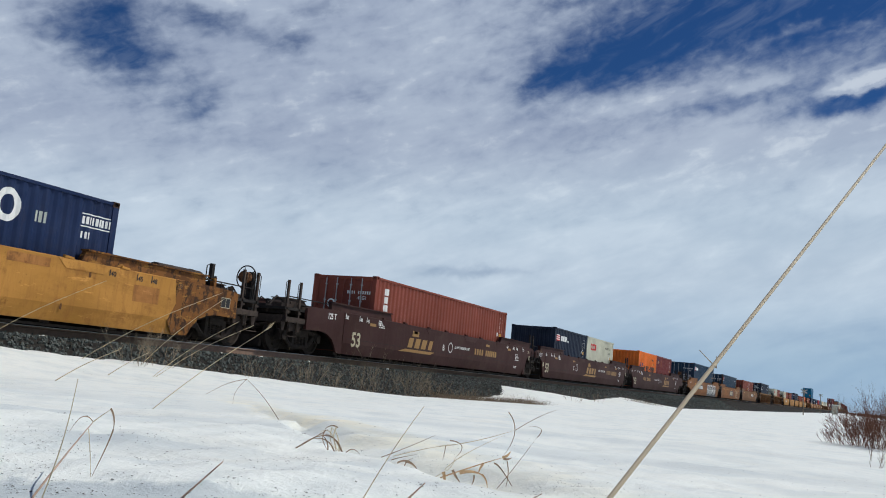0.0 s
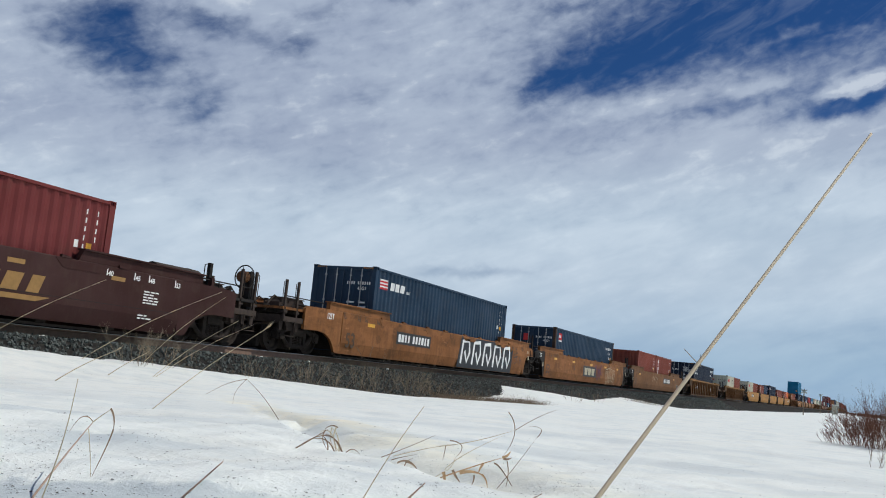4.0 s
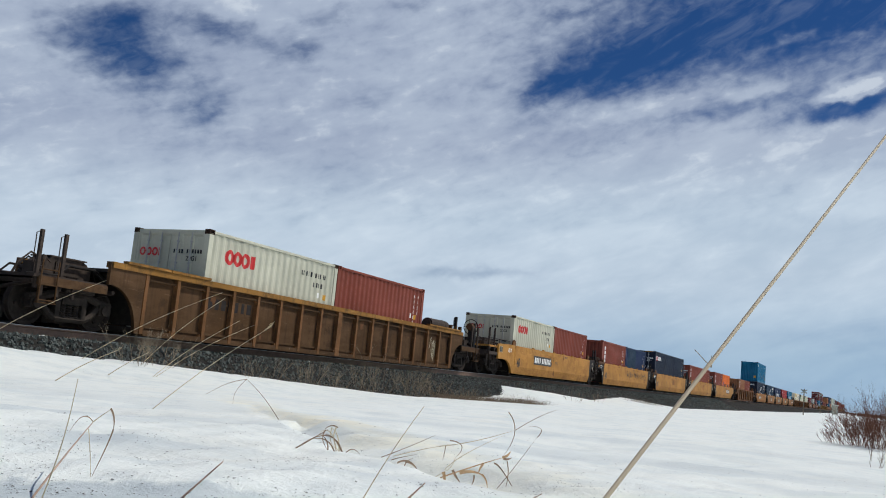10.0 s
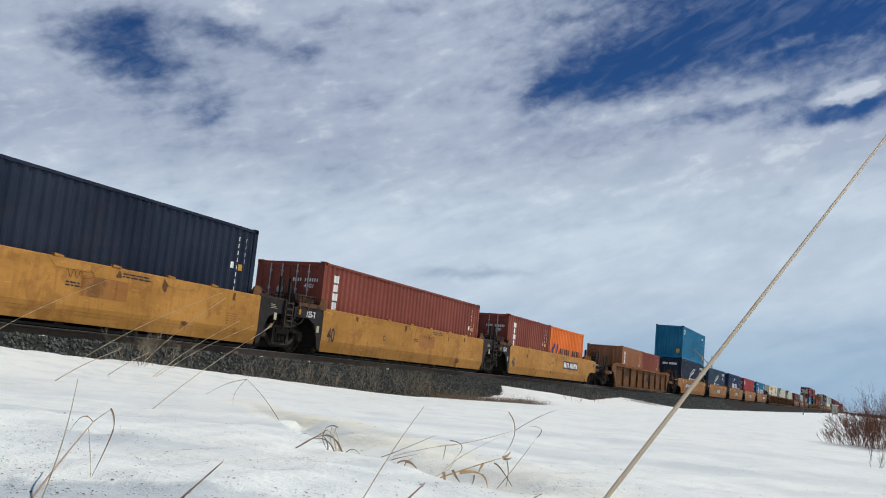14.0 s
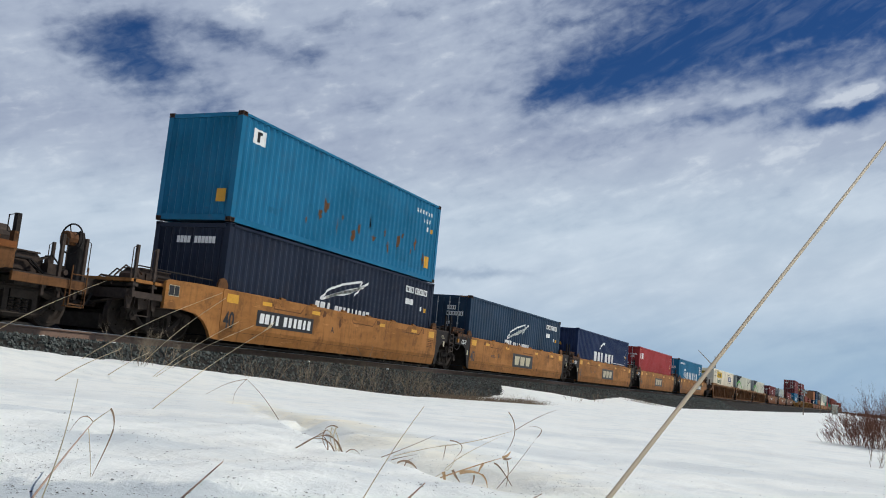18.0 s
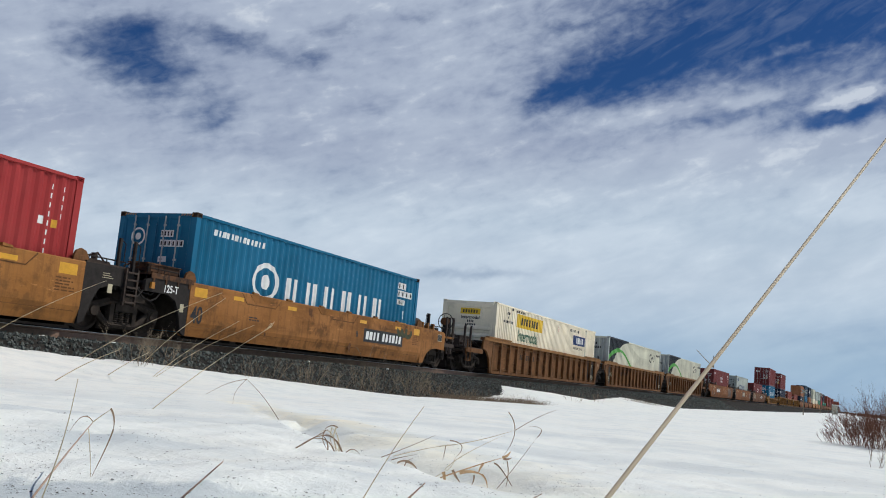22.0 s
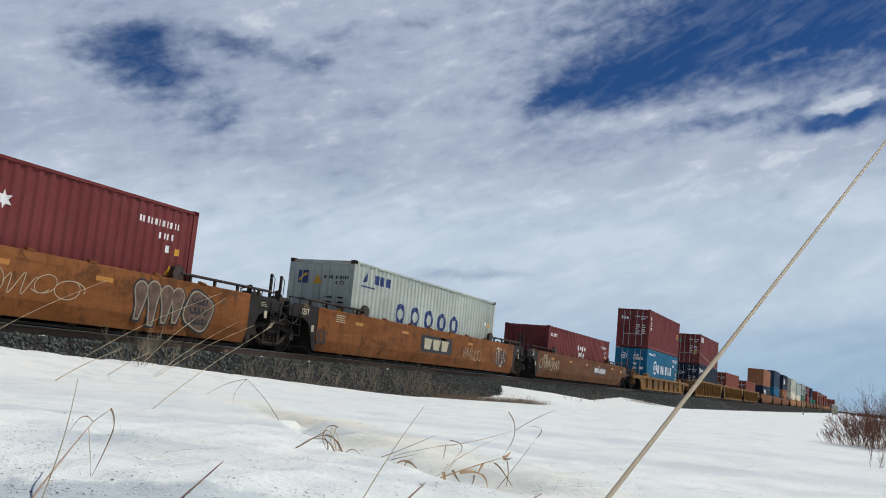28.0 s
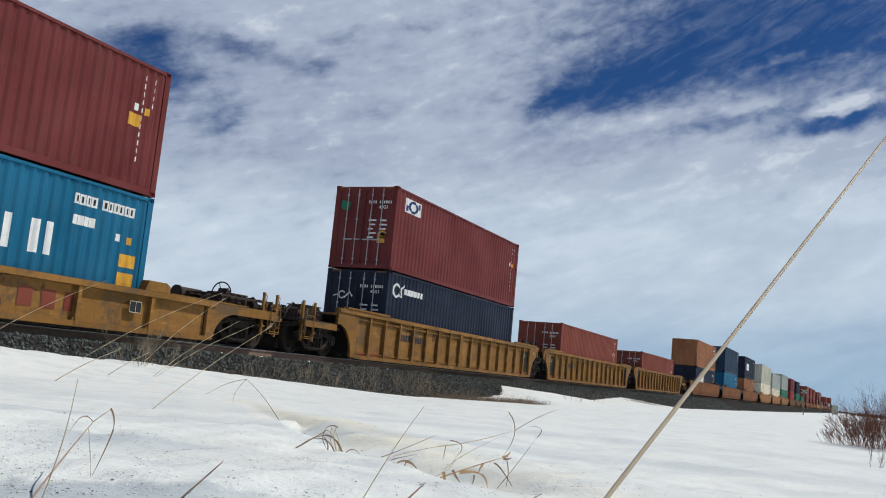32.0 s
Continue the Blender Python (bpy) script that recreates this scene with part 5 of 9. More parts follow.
                    put("air_reservoir", tank_mesh(), GREASE, car, Matrix.Translation((sx * (w + 0.95), -0.3, zt + 0.20)), "greasy brown air reservoir")
                    put("brake_post", shared("brake_post", lambda b: (box(b, -0.05, 0.05, -0.05, 0.05, -0.2, 0.62), tube(b, [(-0.05, 0, 0.2), (-0.2, 0, 0.25), (-0.2, 0, 0.55), (-0.05, 0, 0.6)], 0.014)) and None), BLACK, car, Matrix.Translation((sx * (w + 1.55), -0.9, zt)))
                    for dx in (0.35, 0.8, 1.25):
                        put("bracket", shared("bracket", lambda b: box(b, -0.05, 0.05, -0.06, 0.06, -0.14, 0.22) and None), ep, car, Matrix.Translation((sx * (w + dx), -SIDE_Y + 0.2, zt)))
        elif how == "share":
            truck(car, sx * (w + 1.6))
    for sx, how in ((-1, left), (1, right)):
        if detail > 1 and how != "end":
            kind == "rib" or side_mark(car, "label_plate", lambda bm: rect(bm, -0.065, 0, 0.13, 0.19), CREAM, sx * (w + (0.75 if sx > 0 else 0.22)), 0.84 if sx > 0 else 0.66, -0.011, "small pale label plate")
            side_mark(car, "small_print", lambda bm: [rect(bm, -0.15, 0.045 * k, 0.3 - 0.05 * k, 0.014) for k in range(3)] and None, CREAM if sx > 0 else GOLD_MARK, sx * (w + 0.65), 1.14 if sx > 0 else 1.33, -0.011)
            if kind == "smooth" and w < 7:
                at = Matrix.Translation((sx * w, 0, 0)) @ Matrix.Diagonal((sx, 1, 1, 1))
                if sx < 0:
                    put("joint_deck", joint_deck_mesh(), RUSTY_DECK, car, at, "rusty brown crossover deck")
                    put("marker_lamp", shared("marker_lamp", lambda b: box(b, -0.05, 0.05, -0.03, 0.03, -0.07, 0.07) and None), DULL_TAPE, car, at @ Matrix.Translation((1.30, -SIDE_Y - 0.016, 1.16)), "small dull orange marker plate")
                else:
                    put("joint_ladder", joint_steps_mesh(), GREASE, car, at @ Matrix.Translation((1.28, -SIDE_Y - 0.03, 0)))
                    put("walkway", shared("joint_walkway", lambda b: (box(b, 0.05, 1.2, -SIDE_Y + 0.03, SIDE_Y - 0.10, 1.405, 1.44), box(b, 0.35, 0.95, -1.1, -0.5, 1.44, 1.52)) and None), GREASE, car, at)
            put("air_hose", joint_hose_mesh(), BLACK, car, Matrix.Translation((sx * (w + 1.35), -SIDE_Y + 0.05, 0)))
            put("valve_gear", valve_mesh(), GREASE, car, Matrix.Translation((sx * (w + 1.0), -0.7, END_TOP[kind] - 0.02)))
    if detail > 1 and body is not MAROON:
        rust_runs(car, kind, w, int(c * 7))
    return car


def rust_runs(car, kind, w, seed):
    """Ragged rust stains bleeding down from the top edge and the weld lines."""
    rnd = random.Random(seed)
    top = {"smooth": 1.36, "rib": 1.24, "low": 0.86}[kind]

    def runs(bm):
        for _ in range(6):
            x, z = rnd.uniform(-w + 0.6, w - 0.6), rnd.choice((top, top, top - 0.2, 0.5))
            wide, long_ = rnd.uniform(0.03, 0.16), rnd.uniform(0.08, 0.34)
            pts = []
            for k in range(11):
                a = k * math.tau / 11
                q = rnd.uniform(0.45, 1.1)
                pts.append((x + wide * q * math.cos(a), z - long_ * 0.5 + long_ * 0.5 * q * math.sin(a)))
            poly(bm, pts, -0.0004 * _)
    side_mark(car, "rust_stain", runs, STAIN, 0, 0, 0.0065 if kind == "smooth" else -0.058)


def behind(out):
    """Paint on a recessed panel lies deeper than on the outer face."""
    return out - RECESS + 0.068 if -0.07 < out < -0.04 else out


def side_word(car, text, size, x, z, material, narrow=1.0, out=0.005, label=""):
    out = behind(out)
    return word("lettering", text, size, x, -SIDE_Y - out, z, material, car, label, narrow)


def side_mark(car, name, shapes, material, x, z, out=0.004, label=""):
    out = behind(out)
    bm = bmesh.new()
    shapes(bm)

    def finish(b):
        for v in b.verts:
            v.co += Vector((x, -SIDE_Y - out, z))
    return painted(name, bm, material, car, label, finish, 6)

# ---- the train, from front to back ----
L20, L40, L53, L53B = 6.058, 12.19, 16.15, 16.152
LOW, HC = 2.59, 2.90
RUST_CASTING = paint("rusted dark corner steel", (0.055, 0.030, 0.020), 0.7, 0.4, 0.6)


def squiggle(bm, x0, x1, z0, z1, seed, n=26, width=0.05, hump=5):
    """A looping spray-can line, each loop of its own height and width."""
    rnd = random.Random(seed)
    humps = int(hump) + 2
    tall = [rnd.uniform(0.35, 1.0) for _ in range(humps + 1)]
    mid = [rnd.uniform(-0.15, 0.15) for _ in range(humps + 1)]
    loop = [rnd.uniform(0.12, 0.42) / hump for _ in range(humps + 1)]
    pts = []
    for i in range(n * 4 + 1):
        f = i / (n * 4)
        k, g = int(f * hump), (f * hump) % 1
        t, m, q = (v[k] + (v[k + 1] - v[k]) * g for v in (tall, mid, loop))
        a = f * hump * math.tau
        x = x0 + (x1 - x0) * (0.08 + 0.84 * f - q * math.sin(a))
        z = (z0 + z1) / 2 + (z1 - z0) * (0.46 * t * math.cos(a) + m * (1 - t))
        pts.append((x, z))
    stroke(bm, pts, width)


def stroke(bm, pts, width, y=0.0):
    """A band whose later parts lie on top of the earlier ones."""
    old = len(bm.verts)
    band(bm, pts, width, y)
    bm.verts.ensure_lookup_table()
    n = len(bm.verts) - old
    for i in range(n):
        bm.verts[old + i].co.y -= 0.006 * i / n


def blob_tag(bm, x0, x1, z0, z1, seed):
    """Fat sprayed bubbles with a tail."""
    rnd = random.Random(seed)
    w, h = x1 - x0, z1 - z0
    for k in range(3):
        cx, cz = x0 + w * rnd.uniform(0.3, 0.7), z0 + h * (0.2 + 0.3 * k)
        rx, rz, p = w * rnd.uniform(0.2, 0.38), h * rnd.uniform(0.13, 0.24), rnd.uniform(0, 6)
        pts = []
        for i in range(19):
            a = i * math.tau / 18 * 0.96
            q = 1 + 0.22 * math.sin(2 * a + p) + 0.12 * math.sin(3 * a + 2 * p)
            pts.append((cx + rx * q * math.cos(a + p), cz + rz * q * math.sin(a + p)))
        stroke(bm, pts, 0.024, -0.002 * k)
        poly(bm, [(cx + (px - cx) * 0.72, cz + (pz - cz) * 0.72) for px, pz in pts[:-1]], -0.001 - 0.002 * k)


def tag_line(bm, x0, x1, z0, z1, seed, width, n):
    """A hand-sprayed tag: crowded round shapes that run into one another."""
    rnd = random.Random(seed)
    w, h = (x1 - x0) / n, z1 - z0

    def turn(cx, cz, rx, rz, a, b):
        return [(cx + rx * math.cos(radians(a + (b - a) * q / 30)), cz + rz * math.sin(radians(a + (b - a) * q / 30))) for q in range(31)]

    for k in range(n):
        cx, cz = x0 + w * (k + 0.5), (z0 + z1) / 2 + h * rnd.uniform(-0.08, 0.08)
        hw, hh, lean = w * rnd.uniform(0.6, 0.95), h * rnd.uniform(0.34, 0.50), rnd.uniform(-0.1, 0.3)
        a, form = rnd.uniform(0, 360), rnd.random()
        if form < 0.28:    # a loop drawn more than once round
            line = [(px * (1 - 0.014 * q), pz) for q, (px, pz) in enumerate(turn(0, 0, 0.75, 0.9, a, a + 470))]
        elif form < 0.62:  # a rounded wave
            line = [(-0.9 + 1.8 * q / 20, math.cos(q * 0.75 + a) * (0.95 - 0.3 * abs(q - 10) / 10)) for q in range(21)]
        else:              # a long hooked sweep
            line = [(-1.1, -0.3), (-0.7, 0.8), (-0.35, 0.95), (-0.2, 0.2), (0.0, -0.75), (0.4, -0.95), (0.75, -0.1), (0.7, 0.7), (0.35, 0.45), (1.1, 0.0)]
        stroke(bm, [(cx + hw * (px + lean * pz), cz + hh * pz) for px, pz in line], width * rnd.uniform(0.45, 0.7), -0.0012 * (k % 3))


def lobes(bm, x0, x1, z0, z1, grow, y, seed=3):
    """Four tall rounded lobes that narrow to points below, swollen by grow."""
    rnd = random.Random(seed)
    w, h = (x1 - x0) / 4, z1 - z0
    for k in range(4):
        cx, low = x0 + w * (k + 0.5 + rnd.uniform(-0.05, 0.05)), z0 + h * rnd.uniform(0.0, 0.2)
        r, foot = w * rnd.uniform(0.44, 0.52), cx - w * rnd.uniform(-0.1, 0.35)
        top = z1 - h * rnd.uniform(0.0, 0.12)
        pts = [(cx + (r + grow) * math.cos(a), top - r + (r + grow) * math.sin(a)) for a in (math.pi * q / 10 for q in range(11))]
        pts += [(cx - r * 0.55 - grow, top - h * 0.5), (foot - 0.05 - grow, low - grow), (foot + 0.06 + grow, low - grow), (cx + r * 0.6 + grow, top - h * 0.5)]
        poly(bm, pts[::-1], y - 0.0008 * k)


def bubble_line(bm, x0, x1, z0, z1, seed, width, n):
    """Fat outlined shapes pressed together, each with a small hole and rays round it."""
    rnd = random.Random(seed)
    w, h = (x1 - x0) / n, z1 - z0
    for k in range(n):
        cx, cz, p = x0 + w * (k + 0.5), (z0 + z1) / 2 + h * rnd.uniform(-0.05, 0.05), rnd.uniform(0, 6)
        out = []
        for i in range(25):
            a = i * math.tau / 24
            q = 1 + 0.14 * math.sin(3 * a + p) + 0.10 * math.sin(2 * a + 2 * p)
            sq = 1 / max(abs(math.cos(a)), abs(math.sin(a))) ** 0.55
            out.append((cx + w * 0.52 * q * sq * math.cos(a), cz + h * 0.40 * q * sq * math.sin(a)))
        stroke(bm, out, width, -0.002 * (k % 2))
        for dz in (-0.16, 0.18):
            hole = [(cx + w * (0.12 * math.cos(a) + rnd.uniform(-0.02, 0.02)), cz + h * (dz + 0.07 * math.sin(a))) for a in (i * math.tau / 9 for i in range(10))]
            stroke(bm, hole, width * 0.8, -0.001)
        for q in range(3):
            x, top = cx + w * rnd.uniform(-0.45, 0.45), rnd.choice((-1, 1))
            stroke(bm, [(x, cz + top * h * 0.50), (x + rnd.uniform(-0.03, 0.03), cz + top * h * 0.60)], width * 0.8, -0.001)


def graffiti(car, x0, x1, z0, z1, material, seed, width=0.05, hump=5, label="sprayed scribble"):
    n = max(2, round(hump * 0.8))
    return side_mark(car, "graffiti", lambda bm: tag_line(bm, x0, x1, z0, z1, seed, width, n), material, 0, 0, 0.004 + 0.001 * (seed % 3), label)


def star(bm, x, z, r, points=6):
    pts = []
    for k in range(points * 2):
        a = math.pi / 2 + k * math.pi / points
        q = r if k % 2 == 0 else r * 0.5
        pts.append((x + q * math.cos(a), z + q * math.sin(a)))
    poly(bm, pts)


def disc(bm, x, z, r, n=20):
    poly(bm, arc(x, z, r, r, 0, 360 - 360 / n, n - 1))


def hoop(bm, x, z, rx, rz, width, n=24):
    band(bm, arc(x, z, rx, rz, 0, 360, n), width)


# marks of trade on the containers: plain shapes in their colours
def flag_and_bars(thing, length, h):
    mark("emblem", lambda bm: [rect(bm, 0.0, k * 0.11, 0.52, 0.06, 0, -0.04) for k in range(3)], RED_MARK, thing, length, 0.42, h - 0.68, "red striped flag emblem")
    mark("emblem", lambda bm: [rect(bm, 0.0, k * 0.11 + 0.06, 0.52, 0.05, 0, -0.04) for k in range(3)], WHITE, thing, length, 0.42, h - 0.68)
    mark("trade_mark", lambda bm: (strokes(bm, 0, 0, 3, 0.33, 0.27, 0.18, 5, 0.03, 0.34), strokes(bm, 1.22, 0, 4, 0.07, 0.10, 0.3, 6)), WHITE, thing, length, 1.08, h - 0.66)


def column_bars(thing, length, h, x=0.72, ink=WHITE):
    mark("trade_mark", lambda bm: [rect(bm, 0.02 * (k % 2), -k * 0.27 - 0.19, 0.30 - 0.06 * (k % 2), 0.22) for k in range(4)], ink, thing, length, x, h - 0.36)


def red_rounds(thing, length, h, x=0.75, ends=True):
    """Four red rounded letters' places on pale grey."""
    def four(bm):
        hoop(bm, 0.16, 0.17, 0.13, 0.15, 0.10)
        hoop(bm, 0.48, 0.17, 0.13, 0.15, 0.10)
        hoop(bm, 0.80, 0.17, 0.13, 0.15, 0.10)
        rect(bm, 1.02, 0.0, 0.18, 0.34)
    mark("trade_mark", four, RED_MARK, thing, length, x, h - 0.74, "red rounded trade mark")
    if ends:
        def small(bm):
            for k in range(3):
                hoop(bm, 0.1 + k * 0.2, 0.1, 0.07, 0.085, 0.05)
            rect(bm, 0.62, 0.0, 0.05, 0.2)
        end_mark(thing, "trade_mark", small, RED_MARK, length, -0.95, h - 0.70)


def wing(thing, length, x, z, size=1.0, words=True):
    def feathers(bm):
        for k in range(4):
            x0, z0 = 0.35 + 0.25 * k, 0.42 + 0.07 * k
            band(bm, [(x0, z0), (x0 + 0.65, z0 + 0.20), (x0 + 1.25 + 0.1 * k, z0 + 0.28 + 0.04 * k), (x0 + 1.75 + 0.06 * k, z0 + 0.42 + 0.06 * k)], 0.075)
        band(bm, [(0.25, 0.40), (0.7, 0.75), (1.5, 1.00), (2.4, 1.18), (2.62, 1.22)], 0.07)
        band(bm, [(2.62, 1.22), (2.5, 0.95), (2.2, 0.72)], 0.06)
        if words:
            strokes(bm, 0.0, 0.0, 3, 0.26, 0.34, 0.2, 8, 0.03, 0.3)
            strokes(bm, 1.12, 0.0, 9, 0.18, 0.30, 0.35, 9, 0.02, 0.3)
        for v in bm.verts:
            v.co.x *= size
            v.co.z *= size
    return mark("emblem", feathers, WHITE, thing, length, x, z, "white feathered wing emblem")


def round_emblem_bars(thing, length, h):
    """White ring and six tall bars, with a line of small bars above."""
    mark("trade_mark", lambda bm: strokes(bm, 0, 0, 13, 0.125, 0.15, 0.33, 11, 0.02, 0.4), WHITE, thing, length, 0.72, h - 0.43)
    def big(bm):
        hoop(bm, 0.62, 0.42, 0.53, 0.45, 0.14)
        disc(bm, 0.62, 0.42, 0.20)
        for k in range(6):
            x = 1.60 + k * 1.0
            rect(bm, x, 0.02, 0.20, 0.66)
            rect(bm, x + 0.36, 0.02, 0.18, 0.66)
    mark("trade_mark", big, WHITE, thing, length, 2.45, h - 1.72, "white ring emblem and six tall bars")
    end_mark(thing, "emblem", lambda bm: (hoop(bm, 0, 0, 0.2, 0.2, 0.05), disc(bm, 0, 0, 0.09)), WHITE, length, -0.55, h - 0.62)


def seven_stars(thing, length, h):
    def stars(bm):
        for k in range(4):
            star(bm, k * 0.42, 0.36, 0.19)
        for k in range(3):
            star(bm, 0.2 + k * 0.42, 0.0, 0.19)
    mark("emblem", stars, WHITE, thing, length, 5.55, h - 1.18, "seven white stars")
    mark("trade_mark", lambda bm: strokes(bm, 0, 0, 10, 0.085, 0.17, 0.35, 4, 0, 0.4), WHITE, thing, length, 0.35, h - 0.52)


def placard(car, x, z, n=10, paint_=WHITE, h=0.26, seed=2, black=True):
    """The painted-out plate with the car's registration."""
    w = n * 0.235 + 0.35
    if black:
        side_mark(car, "registration_plate", lambda bm: rect(bm, 0, 0, w, h + 0.16), INK, x, z, 0.004, "black painted plate")
    def chars(bm):
        strokes(bm, 0.12, 0.08, 4, 0.19, h, 0.24, seed, 0.02, 0.28)
        strokes(bm, 0.12 + 4.6 * 0.235, 0.08, n - 4, 0.19, h, 0.24, seed + 7, 0.02, 0.28)
    side_mark(car, "registration", chars, paint_, x, z, 0.009)


def slab_mark(car, x=-1.25, z=0.44):
    """Black field with three white slab shapes."""
    side_mark(car, "trade_plate", lambda bm: rect(bm, 0, 0, 2.72, 0.60), INK, x, z, 0.004, "black painted field")
    def three(bm):
        for k in range(3):
            poly(bm, ((0.30 + k * 0.74, 0.10), (0.78 + k * 0.74, 0.10), (0.92 + k * 0.74, 0.49), (0.26 + k * 0.74, 0.49)))
    side_mark(car, "trade_mark", three, CREAM, x, z, 0.009)


def tape(car, xs_, z=1.13, w=0.46, h=0.10, paint_=SIGNAL_YELLOW):
    """Reflective yellow patches along a side."""
    for x in xs_:
        side_mark(car, "reflector_tape", lambda bm: rect(bm, -w / 2, 0, w, h), paint_, x, z)


def small_print(car, x, z, rows=4, w=0.55, ink=INK, seed=1):
    """Lines of print too small to read."""
    rnd = random.Random(seed)
    def lines(bm):
        for k in range(rows):
            x, end = 0.0, w * rnd.uniform(0.6, 1.0)
            while x < end:
                wide = min(rnd.uniform(0.06, 0.2), end - x + 0.02)
                rect(bm, x, -k * 0.062, wide, 0.030)
                x += wide + 0.03
    side_mark(car, "small_print", lines, ink, x, z, 0.005)


def load_points(car, w, ink):
    """The container positions lettered along the top of a side, both ends."""
    for sx in (-1, 1):
        for d, t in ((0.15, "53"), (1.0, "48"), (1.45, "45"), (2.25, "40")):
            side_word(car, t, 0.15, sx * (w - d) - 0.06, 1.20, ink)
            side_mark(car, "position_line", lambda bm: rect(bm, 0, 0, 0.03, 0.16), ink, sx * (w - d) - 0.10, 1.20)


def end_board(car, text, x, ink=WHITE, size=0.20, z=1.10):
    side_word(car, text, size, x, z, ink, 0.85, -0.012)


def box_placard(car, x, z=0.95, wide=0.36, tall=0.26, out=-0.010):
    side_mark(car, "inspection_panel", lambda bm: rect(bm, 0, 0, wide, tall), INK, x, z, out, "black inspection panel")
    side_mark(car, "grid_mark", lambda bm: (band(bm, [(0.01, 0.01), (wide - 0.01, 0.01), (wide - 0.01, tall - 0.01), (0.01, tall - 0.01), (0.01, 0.01)], 0.02), rect(bm, wide / 2, 0.01, 0.014, tall - 0.02)), CREAM, x, z, out + 0.004)


# -- last unit of an older yellow car
car = well_car(10.35, "smooth", 8.2, YELLOW, "yellow long well car with a rusted end, dark blue container aboard", "rest", "end", brake=1, end_paint=FLAKING)
side_mark(car, "rust_patch", lambda bm: poly(bm, ((0, 0.85), (0.1, 0.3), (-0.12, -0.1), (0.06, -0.4), (0.3, -0.4), (0.32, 0.85))), FLAKING, 7.88, 0.54)
side_mark(car, "faded_emblem", lambda bm: rect(bm, 0, 0, 0.6, 0.4, 0, 0.1), RED_MARK, 2.2, 0.72, 0.004, "faded orange block mark")
small_print(car, 2.0, 0.60, 1, 1.1, INK, 3)
load_points(car, 8.2, INK)
side_mark(car, "patch", lambda bm: rect(bm, 0, 0, 0.8, 0.36), OCHRE, 6.6, 0.75)
side_mark(car, "patch", lambda bm: rect(bm, 0, 0, 1.0, 0.18), OCHRE, 3.3, 1.15)
box_placard(car, 9.6, 0.92)
t = container(16.43 - L40, L40, LOW, "blue", "dark blue container with a white ring mark, rusty corner post", True, castings=RUST_CASTING)
mark("trade_mark", lambda bm: hoop(bm, 0, 0, 0.22, 0.26, 0.13), WHITE, t, L40, 9.46, 2.0, "white ring")
mark("registration", lambda bm: (strokes(bm, 0, 0, 9, 0.065, 0.16, 0.35, 2), rect(bm, -0.02, -0.06, 0.85, 0.025), rect(bm, -0.02, 0.2, 0.85, 0.025), strokes(bm, 0, -0.3, 3, 0.065, 0.14, 0.35, 3)), WHITE, t, L40, 11.28, 1.98)
mark("faded_marking", lambda bm: strokes(bm, 0, 0, 3, 0.07, 0.22, 0.4, 5), PAINTS["silver"], t, L40, 10.1, 1.80)

# -- maroon three-unit car
for i, c in enumerate((34.08, 53.64, 73.3)):
    car = well_car(c, "smooth", 8.2, MAROON, "dark maroon articulated well car with white and gold lettering", "end" if i == 0 else "rest", "end" if i == 2 else "share", brake=1 if i == 2 else 0)
    side_word(car, "53", 0.62, -8.15 if i else -7.7, 0.40, CREAM, 0.95)
    load_points(car, 8.2, WHITE)
    end_board(car, "125 T", -9.15, WHITE, 0.24, 1.12)
    side_word(car, "BCA"[i], 0.30, (-0.92, -3.3, 0.95)[i], 0.70, WHITE)
    lx = (-4.5, -1.3, 1.6)[i]
    def shield(bm):
        poly(bm, ((0, 0), (2.55, 0.0), (2.9, 0.10), (0.5, 0.10)))
        strokes(bm, 0.62, 0.16, 4, 0.44, 0.34, 0.22, 12, 0.12, 0.28)
        poly(bm, ((0.95, 0.56), (1.45, 0.56), (1.5, 0.66), (1.0, 0.66)))
    side_mark(car, "trade_mark", shield, GOLD_MARK, lx, 0.46, 0.005, "faded gold trade mark with a swept underline")
    wx = (0.2, 2.0, -1.3)[i]
    side_word(car, "LD LMT 118,300 PER UNIT", 0.13, wx, 0.84, WHITE)
    side_mark(car, "stencil_circle", lambda bm: hoop(bm, 0, 0, 0.18, 0.18, 0.03), WHITE, (-0.2, -2.6, 0.25)[i], 0.84)
    tape(car, (-6.4, -3.2, (lx + 1.2), 3.6, 6.2), 1.12, 0.4, 0.09, GOLD_MARK)
    small_print(car, 7.0, 0.98, 5, 0.5, WHITE, i + 4)
    small_print(car, -6.0, 1.30, 4, 0.5, WHITE, i + 8)
    small_print(car, 6.9, 0.45, 2, 0.4, WHITE, i + 12)
    nx = (2.2, 3.9, -5.3)[i]
    side_mark(car, "registration", lambda bm: (strokes(bm, 0, 0, 4, 0.20, 0.24, 0.25, 3), strokes(bm, 1.2, 0, 6, 0.17, 0.24, 0.25, 5)), GOLD_MARK, nx, 0.72, 0.005)
    side_mark(car, "seam", lambda bm: rect(bm, -8.0, 0, 16.0, 0.012), BLACK, 0, 0.60, 0.003)

